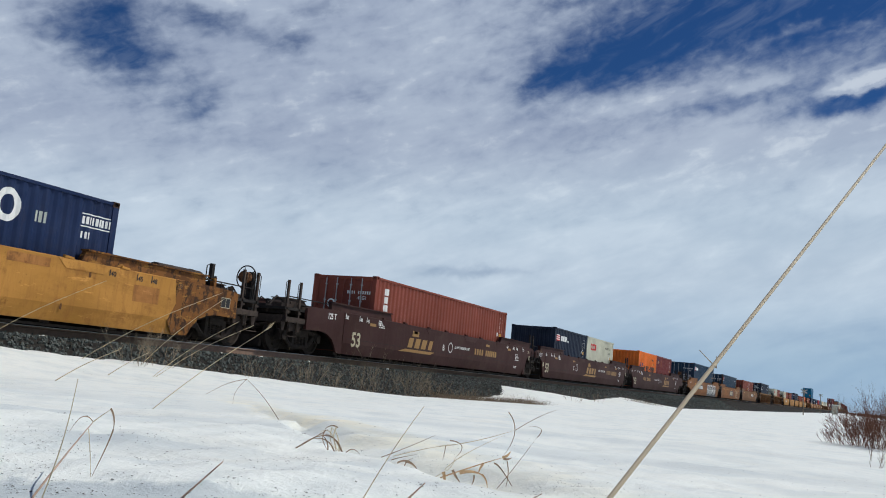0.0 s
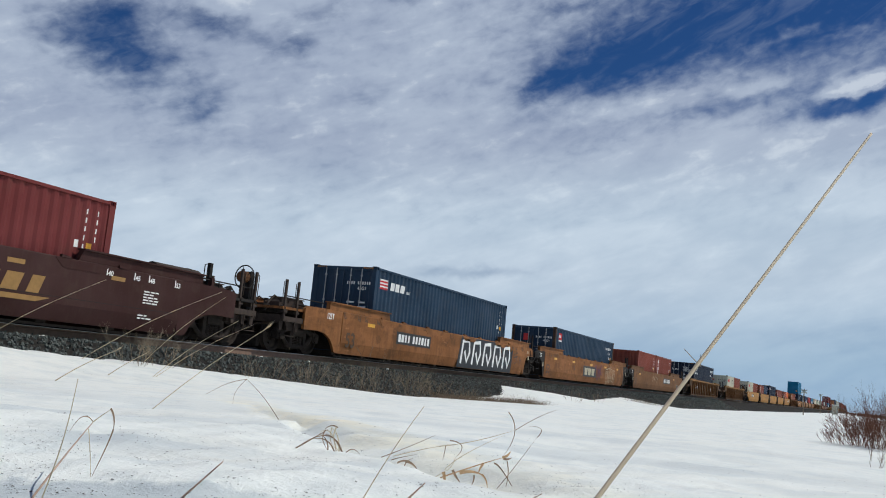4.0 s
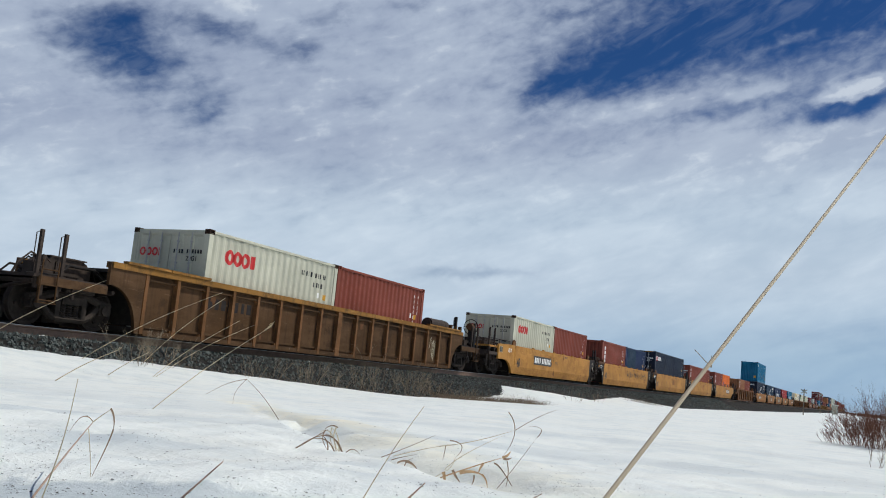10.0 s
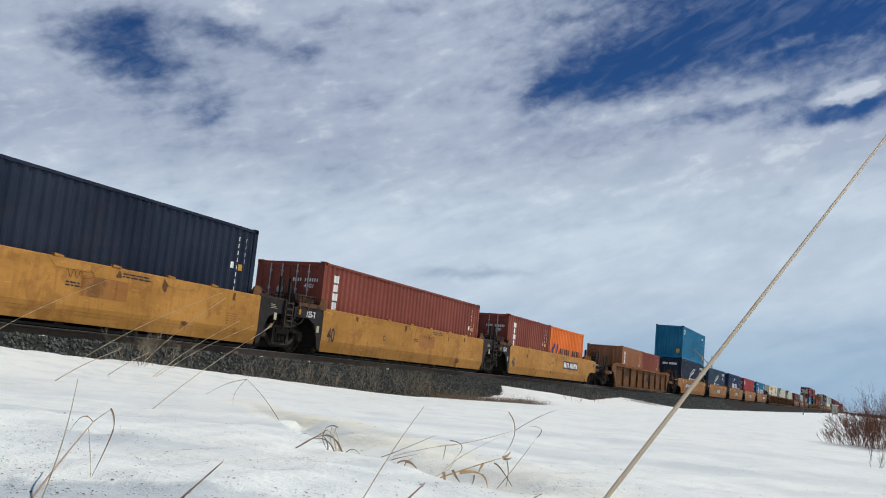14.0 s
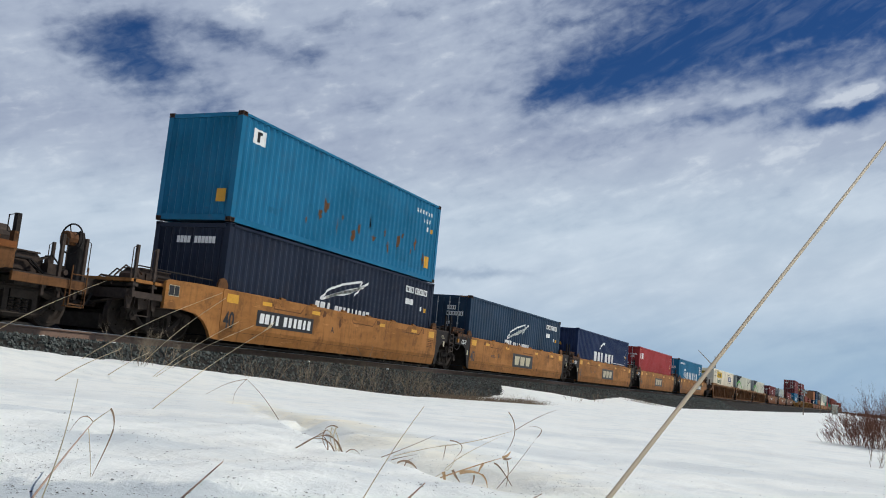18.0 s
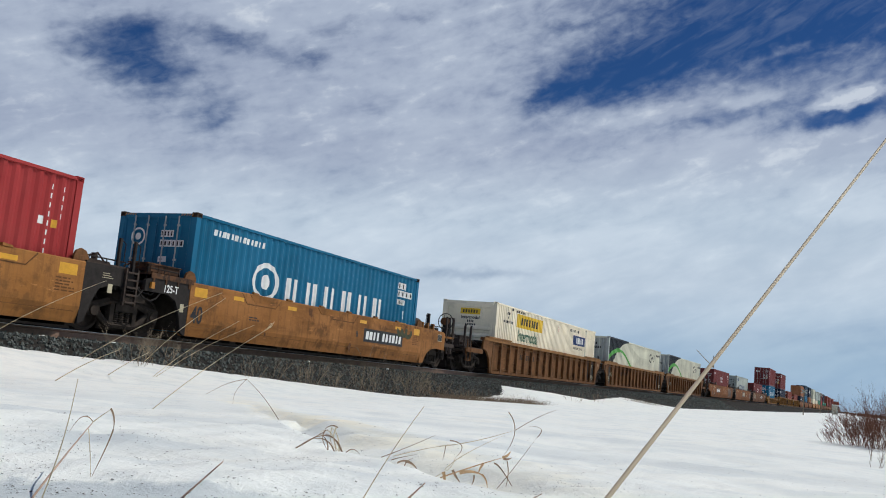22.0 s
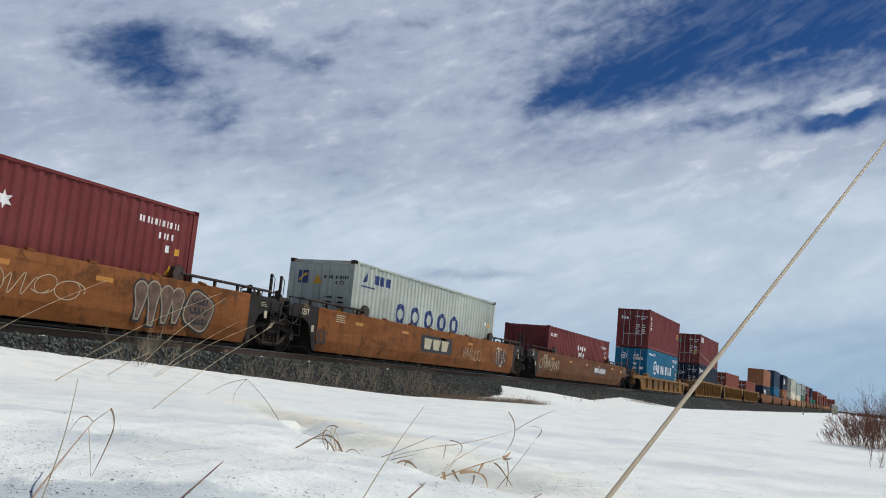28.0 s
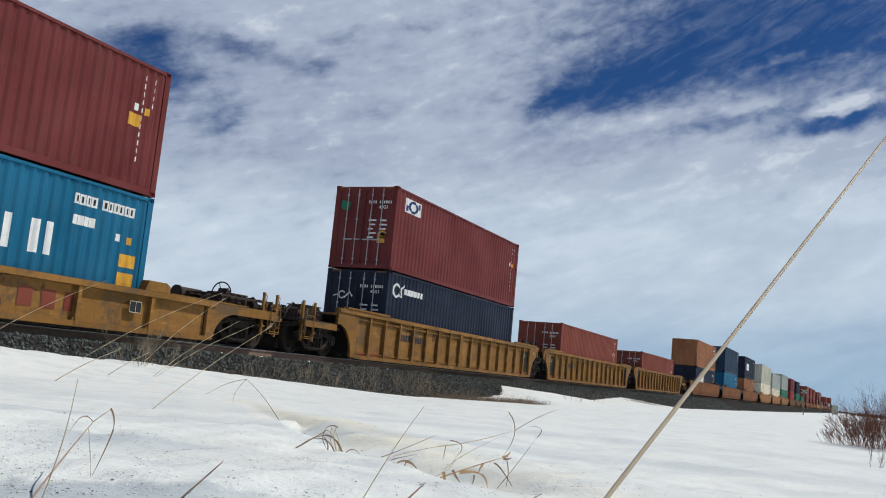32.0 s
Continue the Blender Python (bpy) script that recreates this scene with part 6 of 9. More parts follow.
t = container(28.0, L40, LOW, "red", "brick red container with a white column of marks on the side")
column_bars(t, L40, LOW)
id_bars(t, L40, LOW, upright=True)
door_marks(t, L40, LOW, 2, WHITE, "42G1")
end_mark(t, "emblem", lambda bm: hoop(bm, 0, 0, 0.13, 0.13, 0.05), WHITE, L40, -0.45, 1.62)
t = container(47.42, L20, LOW, "navy", "short navy container with a red striped flag emblem", False)
flag_and_bars(t, L20, LOW)
id_bars(t, L20, LOW, upright=True, seed=5)
t = container(53.6, L20, LOW, "grey", "short pale grey container with a red rounded mark", False)
red_rounds(t, L20, LOW, 0.85, False)
id_bars(t, L20, LOW, seed=6, ink=INK)
t = container(67.2, L20, LOW, "orange", "short bright orange container with large black bars and a blue emblem", False)
mark("emblem", lambda bm: (poly(bm, ((0, 0), (0.35, 0), (0.7, 0.5), (0.4, 0.5))), poly(bm, ((0.45, 0), (1.15, 0), (1.05, 0.14), (0.55, 0.14))), poly(bm, ((0.8, 0.18), (1.05, 0.18), (1.2, 0.5), (0.95, 0.5)))), BLUE_MARK, t, L20, 0.3, 1.28, "blue sail-shaped emblem")
mark("trade_mark", lambda bm: (strokes(bm, 0, 0.12, 5, 0.30, 0.36, 0.25, 3, 0, 0.28), rect(bm, 1.95, 0.24, 0.22, 0.08), strokes(bm, 2.25, 0.12, 5, 0.30, 0.36, 0.25, 8, 0, 0.28)), INK, t, L20, 1.78, 1.12, "large black bars")
id_bars(t, L20, LOW, seed=8, ink=INK)
mark("warning_triangle", lambda bm: poly(bm, ((0, 0), (0.26, 0), (0.13, 0.24))), SIGNAL_YELLOW, t, L20, 4.9, 1.72)
t = container(73.3, L20, LOW, "maroon", "short maroon container with a small blue and yellow emblem", False)
mark("emblem", lambda bm: rect(bm, 0, 0, 0.42, 0.36), BLUE_MARK, t, L20, 0.65, 1.95)
mark("emblem", lambda bm: (band(bm, [(0.06, 0.08), (0.2, 0.2), (0.36, 0.28)], 0.06), band(bm, [(0.1, 0.04), (0.24, 0.13), (0.38, 0.16)], 0.05)), SIGNAL_YELLOW, t, L20, 0.65, 1.95, out=0.004)
mark("worn_patch", lambda bm: rect(bm, 0, 0, 0.55, 0.5), PAINTS["red"], t, L20, 1.75, 1.80)
id_bars(t, L20, LOW, upright=True, seed=10)

# -- ochre three-unit car
for i, c in enumerate((97.0, 116.62, 136.25)):
    car = well_car(c, "smooth", 8.2, DULL_OCHRE if i == 2 else LONG_OCHRE, "ochre articulated well car with black numerals and sprayed scribbles", "end" if i == 0 else "rest", "end" if i == 2 else "share", end_paint=BLACK if i else LONG_OCHRE, end_dark=False)
    side_word(car, "53", 0.62, -7.95, 0.36, FADED_INK, 0.98)
    load_points(car, 8.2, FADED_INK)
    end_board(car, "125T", -9.1, WHITE, 0.24, 1.12)
    tape(car, (-6.45, -3.2, 0.4, 3.6, 6.6) if i == 1 else (-6.4, 6.4), 1.08, 0.48, 0.11)
    small_print(car, 6.9, 1.10, 5, 0.7, FADED_INK, i + 40)
    if i == 1:
        slab_mark(car)
        side_word(car, "C", 0.26, -3.1, 0.72, INK)
        graffiti(car, 1.35, 2.35, 0.20, 1.15, PURPLE, 5, 0.075, 3, "purple sprayed scribble")
        graffiti(car, 2.1, 2.9, 0.60, 1.30, PURPLE, 11, 0.05, 3, "purple sprayed scribble")
        graffiti(car, 1.25, 1.9, 0.85, 1.30, PURPLE, 12, 0.04, 3, "purple sprayed scribble")
        side_mark(car, "graffiti", lambda bm: bubble_line(bm, 3.7, 5.9, 0.22, 1.18, 8, 0.034, 5), CREAM, 0, 0, 0.006, "white sprayed outlined shapes")
    if i == 2:
        placard(car, 2.1, 0.70)
        graffiti(car, -2.2, -0.4, 0.70, 1.2, CREAM, 3, 0.025, 5)
        box_placard(car, 7.60, 0.50, 0.56, 0.24, 0.005)
    if i == 0:
        placard(car, -4.6, 0.68)
        side_mark(car, "graffiti", lambda bm: poly(bm, ((0, 0.0), (6.0, 0.0), (6.2, 1.0), (5.0, 1.22), (0.3, 1.22))), INK, 0.6, 0.14, 0.004, "black sprayed background")
        def throwup(bm):
            for k in range(5):
                x = 0.25 + k * 1.15
                band(bm, [(x, 0.12), (x + 0.15, 1.0), (x + 0.75, 1.05), (x + 0.85, 0.6), (x + 0.6, 0.2), (x + 0.35, 0.62)], 0.17)
        side_mark(car, "graffiti", throwup, WHITE, 0.7, 0.18, 0.009, "white sprayed block shapes")
        graffiti(car, 6.3, 8.0, 0.5, 1.0, INK, 6, 0.03, 6)
t = container(90.95, L40, HC, "slate", "tall slate blue container with a red striped flag emblem")
flag_and_bars(t, L40, HC)
id_bars(t, L40, HC, upright=True, seed=12)
door_marks(t, L40, HC, 5, WHITE, "45G1")
t = container(110.55, L40, LOW, "slate", "faded blue container with a small red square label", castings=RUST_CASTING, posts=RUST_CASTING)
mark("label_patch", lambda bm: rect(bm, 0, 0, 0.52, 0.34), RED_MARK, t, L40, 0.63, 1.98, "red square label")
mark("label_bars", lambda bm: strokes(bm, 0.06, 0.1, 3, 0.11, 0.14, 0.2, 3), WHITE, t, L40, 0.63, 1.98, out=0.004)
mark("label_patch", lambda bm: rect(bm, 0, 0, 0.52, 0.08), WHITE, t, L40, 0.63, 1.88)
end_mark(t, "label_patch", lambda bm: rect(bm, 0, 0, 0.30, 0.36), RED_MARK, L40, -0.55, 1.80)
door_marks(t, L40, LOW, 7, WHITE, "42G1")
id_bars(t, L40, LOW, seed=14)
t = container(130.05, L20, LOW, "red", "short brick red container with faint white figures", False)
id_bars(t, L20, LOW, upright=True, seed=15)
t = container(136.25, L20, LOW, "red", "short brick red container with a white column of marks", False)
column_bars(t, L20, LOW, 0.8)
id_bars(t, L20, LOW, upright=True, seed=17)

# -- two single ribbed cars
RIB_TOP = paint("worn yellow top chord", (0.30, 0.145, 0.032), 0.6, 0.6, 0.5, (0.08, 0.045, 0.02))
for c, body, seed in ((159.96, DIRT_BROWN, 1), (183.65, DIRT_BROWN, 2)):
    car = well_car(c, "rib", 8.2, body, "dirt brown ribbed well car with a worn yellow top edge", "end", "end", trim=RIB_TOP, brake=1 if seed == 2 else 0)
    tape(car, (-7.2, -4.6, -1.6, 1.6, 4.8, 7.4), 1.40, 0.55, 0.09)
    if seed == 1:
        side_mark(car, "registration_plate", lambda bm: rect(bm, 0, 0, 1.9, 0.34), INK, -5.95, 0.68, -0.06, "black painted plate")
        side_mark(car, "registration", lambda bm: (strokes(bm, 0.05, 0.06, 4, 0.16, 0.22, 0.25, 3), strokes(bm, 1.0, 0.06, 5, 0.14, 0.22, 0.25, 4)), WHITE, -5.95, 0.68, -0.055)
        side_word(car, "53", 0.40, 5.25, 0.70, RIB_TOP, 1, -0.055)
        side_mark(car, "trade_mark", lambda bm: (rect(bm, 0.1, 0, 0.34, 0.38), rect(bm, 0.66, 0, 0.34, 0.38), rect(bm, 1.24, 0, 0.34, 0.38)), WHITE, 3.2, 0.62, -0.055)
        for k, (x, sd) in enumerate(((-2.9, 3), (-1.7, 4), (-0.6, 8), (0.6, 5), (1.9, 6))):
            side_mark(car, "graffiti", lambda bm: blob_tag(bm, 0, 0.85, 0, 0.80, sd), SPRAY, x, 0.34, -0.06, "pale sprayed scribble")
        side_mark(car, "graffiti", lambda bm: tag_line(bm, 0, 2.2, 0, 0.3, 9, 0.035, 8), WHITE, 4.2, 0.14, -0.055)
        for x in (-7.2, -6.6, 6.6):
            side_mark(car, "stencil_patch", lambda bm: rect(bm, 0, 0, 0.28, 0.36), RIB_TOP, x, 0.75, -0.055)
        side_word(car, "45", 0.20, -6.6, 1.05, RIB_TOP, 1, -0.05)
    else:
        side_mark(car, "faded_marking", lambda bm: strokes(bm, 0, 0, 8, 0.2, 0.26, 0.3, 3), BLACK, -6.3, 0.85, -0.06)
        side_mark(car, "graffiti", lambda bm: tag_line(bm, 0, 0.35, 0, 1.0, 2, 0.04, 2), CREAM, 6.7, 0.2, -0.055)
t = container(153.9, L40, HC, "navy", "tall navy container with a small white wing emblem")
wing(t, L40, 0.7, 1.86, 0.52)
id_bars(t, L40, HC, True, 4)
door_marks(t, L40, HC, 4, WHITE, "", True)
end_mark(t, "emblem", lambda bm: [rect(bm, 0, k * 0.05, 0.2, 0.025) for k in range(4)] and strokes(bm, 0.28, 0.02, 3, 0.1, 0.14, 0.2, 3), WHITE, L40, -0.85, 2.1)
for s, lab in ((177.5, "short pale grey container with red rounded marks on side and doors"), (199.25, "short off-white container with red rounded marks on side and doors")):
    t = container(s, L20, LOW, "grey", lab, castings=RUST_CASTING)
    red_rounds(t, L20, LOW)
    id_bars(t, L20, LOW, seed=18, ink=INK)
    door_marks(t, L20, LOW, 9, INK, "22G1")
t = container(183.6, L20, LOW, "red", "short brick red container with small white figures", False)
id_bars(t, L20, LOW, upright=True, seed=19)
mark("data_sticker", lambda bm: disc(bm, 0, 0, 0.07), WHITE, t, L20, 0.4, 0.95)
t = container(205.4, L20, LOW, "red", "short dull red container with a dark worn patch", False)
id_bars(t, L20, LOW, upright=True, seed=21)
mark("worn_patch", lambda bm: rect(bm, 0, 0, 0.5, 0.55), PAINTS["red"], t, L20, 3.1, 1.75)

# -- yellow five-unit car
for i, c in enumerate((205.35, 221.18, 236.95, 252.58, 268.33)):
    car = well_car(c, "smooth", 6.25, YELLOW, "bright yellow short articulated well car with black ends and numerals", "end" if i == 0 else "rest", "end" if i == 4 else "share", end_paint=BLACK, brake=1 if i == 4 else 0, end_dark=False)
    side_word(car, "40", 0.56, -5.95, 0.46, INK, 0.75)
    end_board(car, "125-T" if i > 1 else "125 T", -7.15, WHITE, 0.24, 1.06)
    side_word(car, "BEDCA"[i], 0.24, (-0.9, -2.4, -2.5, -2.5, -0.5)[i], 0.72, INK)
    side_mark(car, "seam", lambda bm: rect(bm, -6.1, 0, 12.2, 0.012), OCHRE, 0, 0.36, 0.003)
    small_print(car, 4.9, 0.80, 5, 0.5, OCHRE, i)
    small_print(car, 1.3, 1.28, 2, 0.9, INK, i + 3)
    small_print(car, -0.2, 0.92, 2, 0.5, INK, i + 5)
    side_mark(car, "dent_stain", lambda bm: tag_line(bm, 0, 0.7, 0, 0.25, i + 2, 0.02, 2), STAIN, -1.6 + i * 0.7, 1.0)
    if i == 0 or i == 4:
        placard(car, -3.6 if i == 0 else 1.8, 0.68)
        box_placard(car, -8.2 if i == 0 else 7.7, 1.0)
    if i == 1:
        for k, x in enumerate((-0.35, 1.7, 3.85)):
            graffiti(car, x, x + 1.7, 0.62, 1.22, INK, 20 + k, 0.035, 4, "black sprayed tag")
            graffiti(car, x + 0.2, x + 1.6, 0.75, 1.15, INK, 30 + k, 0.03, 6, "black sprayed tag")
    if i in (3, 2):
        side_mark(car, "patch", lambda bm: rect(bm, 0, 0, 1.3, 0.42), OCHRE, 0.2, 0.70, 0.003, "brown repainted patch")
t = container(215.05, L20, LOW, "red", "short brick red container with a white column of marks", False)
column_bars(t, L20, LOW)
id_bars(t, L20, LOW, upright=True, seed=23)
t = container(221.25, L20, LOW, "blue", "short blue container repainted in two blues", False)
mark("repainted_part", lambda bm: rect(bm, 0, 0, 2.3, 2.36), PAINTS["slate"], t, L20, 0.75, 0.15, "slate blue older paint")
id_bars(t, L20, LOW, upright=True, seed=25)
t = container(230.87, L40, HC, "navy", "tall navy container with a red striped flag emblem")
flag_and_bars(t, L40, HC)
id_bars(t, L40, HC, upright=True, seed=27)
door_marks(t, L40, HC, 8, WHITE, "45G1")
end_mark(t, "hazard_stripes", lambda bm: [rect(bm, k * 0.12, 0, 0.06, 0.07, 0, 0.04) for k in range(5)], SIGNAL_YELLOW, L40, 0.4, 2.80)
t = container(246.45, L40, LOW, "red", "long brick red container with a white column of marks")
column_bars(t, L40, LOW, 0.62)
id_bars(t, L40, LOW, upright=True, seed=29)
door_marks(t, L40, LOW, 12, WHITE, "42G1")
end_mark(t, "emblem", lambda bm: disc(bm, 0, 0, 0.12), PAINTS["silver"], L40, -0.3, 1.7)
t = container(262.15, L20, LOW, "red", "short brick red container with closed doors and white marks")
column_bars(t, L20, LOW, 0.8)
id_bars(t, L20, LOW, upright=True, seed=31)
door_marks(t, L20, LOW, 13, WHITE, "22G1")
t = container(268.35, L20, LOW, "orange", "short orange container with black bars and a blue emblem", False)
mark("emblem", lambda bm: (poly(bm, ((0, 0), (0.35, 0), (0.7, 0.5), (0.4, 0.5))), poly(bm, ((0.8, 0.0), (1.05, 0.0), (1.2, 0.5), (0.95, 0.5)))), BLUE_MARK, t, L20, 0.3, 1.22)
mark("trade_mark", lambda bm: (strokes(bm, 0, 0.12, 5, 0.30, 0.36, 0.25, 3, 0, 0.28), strokes(bm, 2.25, 0.12, 5, 0.30, 0.36, 0.25, 8, 0, 0.28)), INK, t, L20, 1.78, 1.05)

# -- single rust brown ribbed car
car = well_car(290.0, "rib", 8.2, RUST_BROWN, "rust brown ribbed well car with faded black numerals", "end", "end", trim=ORANGE_BROWN, brake=1, pitch=2.07)
side_word(car, "53", 0.42, 4.6, 0.66, INK, 1, -0.055)
side_mark(car, "faded_marking", lambda bm: strokes(bm, 0, 0, 8, 0.18, 0.26, 0.3, 3), BLACK, -6.3, 0.85, -0.06)
side_mark(car, "faded_marking", lambda bm: strokes(bm, 0, 0, 5, 0.3, 0.36, 0.2, 5), BLACK, 1.2, 0.66, -0.06)
tape(car, (-7.0, -3.6, 0.0, 3.6, 7.0), 1.40, 0.6, 0.07, RIB_TOP)
t = container(283.85, L20, LOW, "tan", "short sun-faded terracotta container with a white column of marks", False)
column_bars(t, L20, LOW, 0.75)
id_bars(t, L20, LOW, upright=True, seed=33)
t = container(290.0, L20, LOW, "red", "short dull maroon container with faint lettering", False)
mark("faded_marking", lambda bm: strokes(bm, 0, 0, 3, 0.22, 0.30, 0.2, 3), PAINTS["red"], t, L20, 2.9, 1.85)
id_bars(t, L20, LOW, upright=True, seed=35)

# -- ochre five-unit car
for i, c in enumerate((311.8, 327.6, 343.28, 358.95, 374.7)):
    car = well_car(c, "smooth", 6.25, GRIMY_OCHRE if i == 4 else OCHRE, "ochre short articulated well car with yellow reflectors and black ends", "end" if i == 0 else "rest", "end" if i == 4 else "share", end_paint=BLACK, brake=1 if i == 4 else 0, end_dark=False)
    side_word(car, "40", 0.56, -6.15, 0.46, INK, 0.75)
    i == 0 or end_board(car, "125-T", -7.15, WHITE, 0.24, 1.06)
    side_word(car, "AEDCB"[i], 0.24, (-1.1, -3.1, -3.0, -3.0, 1.6)[i], 0.72, INK)
    side_mark(car, "corner_reflector", lambda bm: rect(bm, 0, 0, 0.46, 0.22), SIGNAL_YELLOW, -6.1, 1.08)
    side_mark(car, "corner_reflector", lambda bm: rect(bm, 0, 0, 0.46, 0.22), SIGNAL_YELLOW, 5.6, 1.08)
    tape(car, (-4.4, -2.0, 2.0, 4.4), 1.16, 0.42, 0.10)
    side_mark(car, "seam", lambda bm: rect(bm, -6.1, 0, 12.2, 0.012), RUST_BROWN, 0, 0.36, 0.003)
    for x in (-3.4, 0.8, 4.2):
        side_mark(car, "tie_down_panel", lambda bm: band(bm, [(0, 0.26), (0.25, 0), (1.5, 0), (1.75, 0.26)], 0.03), RUST_BROWN, x - 0.9, 1.12, 0.006)
    small_print(car, 5.55, 0.98, 5, 0.5, RUST_BROWN, i)
    small_print(car, -3.9, 0.78, 2, 0.5, INK, i + 9)
    if i in (1, 2, 3):
        slab_mark(car)
    if i in (0, 4):
        placard(car, -4.8 if i == 0 else 2.1, 0.60)
        box_placard(car, 7.65 if i == 4 else -8.2, 1.0)
    if i == 4:
        side_mark(car, "graffiti", lambda bm: (squiggle(bm, 0, 1.1, 0, 0.42, 4, 14, 0.15, 3)), OLIVE, 4.3, 0.86, 0.011, "dull green sprayed tag")
t = container(305.75, L40, HC, "navy", "tall navy container under a turquoise one, white wing emblem", False)
wing(t, L40, 4.3, 1.06, 1.0)
id_bars(t, L40, HC, True, 6)
end_mark(t, "registration_plate", lambda bm: [rect(bm, k * 0.115, 0, 0.10, 0.18) for k in range(11) if k != 4], WHITE, L40, -0.45, 2.35)
t = container(305.7, L40, HC, "sky", "turquoise container stacked on top, rust-stained, darker repaired patches", False, 2.93, castings=RUST_CASTING)
mark("emblem", lambda bm: rect(bm, 0, 0, 0.55, 0.40), WHITE, t, L40, 0.55, 2.2, "white square label")
mark("emblem", lambda bm: (rect(bm, 0.2, 0.06, 0.08, 0.28), rect(bm, 0.2, 0.26, 0.2, 0.08)), INK, t, L40, 0.55, 2.2, out=0.004)
for x, z, w, h in ((9.0, 0.42, 0.8, 0.42), (10.0, 0.30, 1.3, 0.36), (3.5, 0.9, 0.18, 0.3), (3.9, 0.85, 0.15, 0.25), (1.6, 0.55, 0.5, 0.16), (7.0, 1.1, 0.3, 0.5)):
    mark("repair_patch", lambda bm: rect(bm, 0, 0, w, h), PAINTS["hanjin"], t, L40, x, z, "darker blue repaired patch")
def ragged(bm, seed, wide, tall):
    """A stain with a torn outline, running downwards."""
    rnd = random.Random(seed)
    poly(bm, [(wide * q * math.cos(a), tall * q * math.sin(a)) for a, q in ((k * math.tau / 13, rnd.uniform(0.35, 1.0)) for k in range(13))])


for k in range(16):
    mark("rust_stain", lambda bm: ragged(bm, k, 0.07 + 0.05 * (k % 3), 0.14 + 0.07 * (k % 4)), STAIN, t, L40, 3.4 + 0.5 * k + 0.2 * (k % 2), 0.7 + 0.3 * ((k * 7) % 5) / 2)
mark("warning_plate", lambda bm: rect(bm, 0, 0, 0.42, 0.42), SIGNAL_YELLOW, t, L40, 11.2, 0.45, "yellow warning plate")
end_mark(t, "warning_plate", lambda bm: rect(bm, 0, 0, 0.3, 0.34), SIGNAL_YELLOW, L40, 0.68, 0.5)
id_bars(t, L40, HC, seed=38)
t = container(321.55, L40, HC, "slate", "tall weathered slate blue container with a white wing emblem", castings=RUST_CASTING)
wing(t, L40, 4.25, 1.06, 1.0)
id_bars(t, L40, HC, True, 8)
door_marks(t, L40, HC, 14, WHITE, "", True)
t = container(337.15, L40, HC, "blue", "tall dark blue container with broad white bars and a swoosh", False)
mark("trade_mark", lambda bm: (strokes(bm, 0, 0.0, 3, 0.62, 0.56, 0.22, 3, 0, 0.26), strokes(bm, 2.55, 0.0, 3, 0.62, 0.56, 0.22, 9, 0, 0.26), rect(bm, 4.75, 0.06, 2.8, 0.04), strokes(bm, 4.8, -0.2, 8, 0.14, 0.16, 0.9, 5)), WHITE, t, L40, 3.7, 1.24, "broad white bars")
mark("emblem", lambda bm: poly(bm, ((0, 0), (0.35, 0.30), (0.8, 0.48), (1.25, 0.52), (1.2, 0.36), (0.75, 0.34), (0.35, 0.18))), WHITE, t, L40, 4.85, 1.95, "white swoosh")
id_bars(t, L40, HC, upright=True, seed=41)
end_mark(t, "warning_triangle", lambda bm: poly(bm, ((0, 0), (0.2, 0), (0.1, 0.2))), SIGNAL_YELLOW, L40, 0.1, 1.9)
t = container(352.85, L40, HC, "bright_red", "tall bright red container with white block marks on side and doors")
def three_blocks(bm):
    for k in range(3):
        rect(bm, k * 0.36, 0.0, 0.26 - 0.1 * (k == 2), 0.40)
mark("trade_mark", three_blocks, WHITE, t, L40, 0.5, HC - 0.85)
end_mark(t, "trade_mark", three_blocks, WHITE, L40, -0.95, HC - 0.95)
mark("hazard_stripes", lambda bm: [rect(bm, k * 0.13, 0, 0.06, 0.06, 0, 0.04) for k in range(4)], SIGNAL_YELLOW, t, L40, 0.15, HC - 0.22)
id_bars(t, L40, HC, upright=True, seed=43)
door_marks(t, L40, HC, 16, WHITE, "45G1")
t = container(368.6, L40, HC, "hanjin", "tall petrol blue container with a white ring emblem and bars", castings=RUST_CASTING)
round_emblem_bars(t, L40, HC)
for row, (n, shift) in enumerate(((4, 0.0), (7, 0.0), (4, 0.0))):
    mark("registration_plate", lambda bm: [rect(bm, k * 0.145, 0, 0.135, 0.22 - 0.04 * (row == 2)) for k in range(n)], WHITE, t, L40, 10.72, HC - 0.52 - row * 0.27, "white plate with a black bar")
    if row < 2:
        mark("registration", lambda bm: strokes(bm, 0, 0, n, 0.055, 0.14, 1.62, 9 + row), INK, t, L40, 10.76, HC - 0.48 - row * 0.27, "", 0.004)
word("lettering", "45G1", 0.17, -L40 / 2 + 10.76, -W2 + 0.006, HC - 1.03, INK, t, "", 0.95)
mark("data_sticker", lambda bm: (rect(bm, 0, 0, 0.12, 0.03), rect(bm, 0, 0.05, 0.12, 0.10), rect(bm, 0.02, -0.12, 0.10, 0.08)), WHITE, t, L40, 11.15, HC - 1.40)
door_marks(t, L40, HC, 18, WHITE, "", True)
mark("height_plate", lambda bm: rect(bm, 0, 0, 0.56, 0.40), SIGNAL_YELLOW, t, L40, 11.02, 0.84, "orange height plate")
word("lettering", "HIGH", 0.20, -L40 / 2 + 11.20, -W2 + 0.004, 0.92, INK, t, "", 0.75)
word("lettering", "2", 0.18, -L40 / 2 + 11.06, -W2 + 0.004, 1.06, INK, t, "", 0.9)

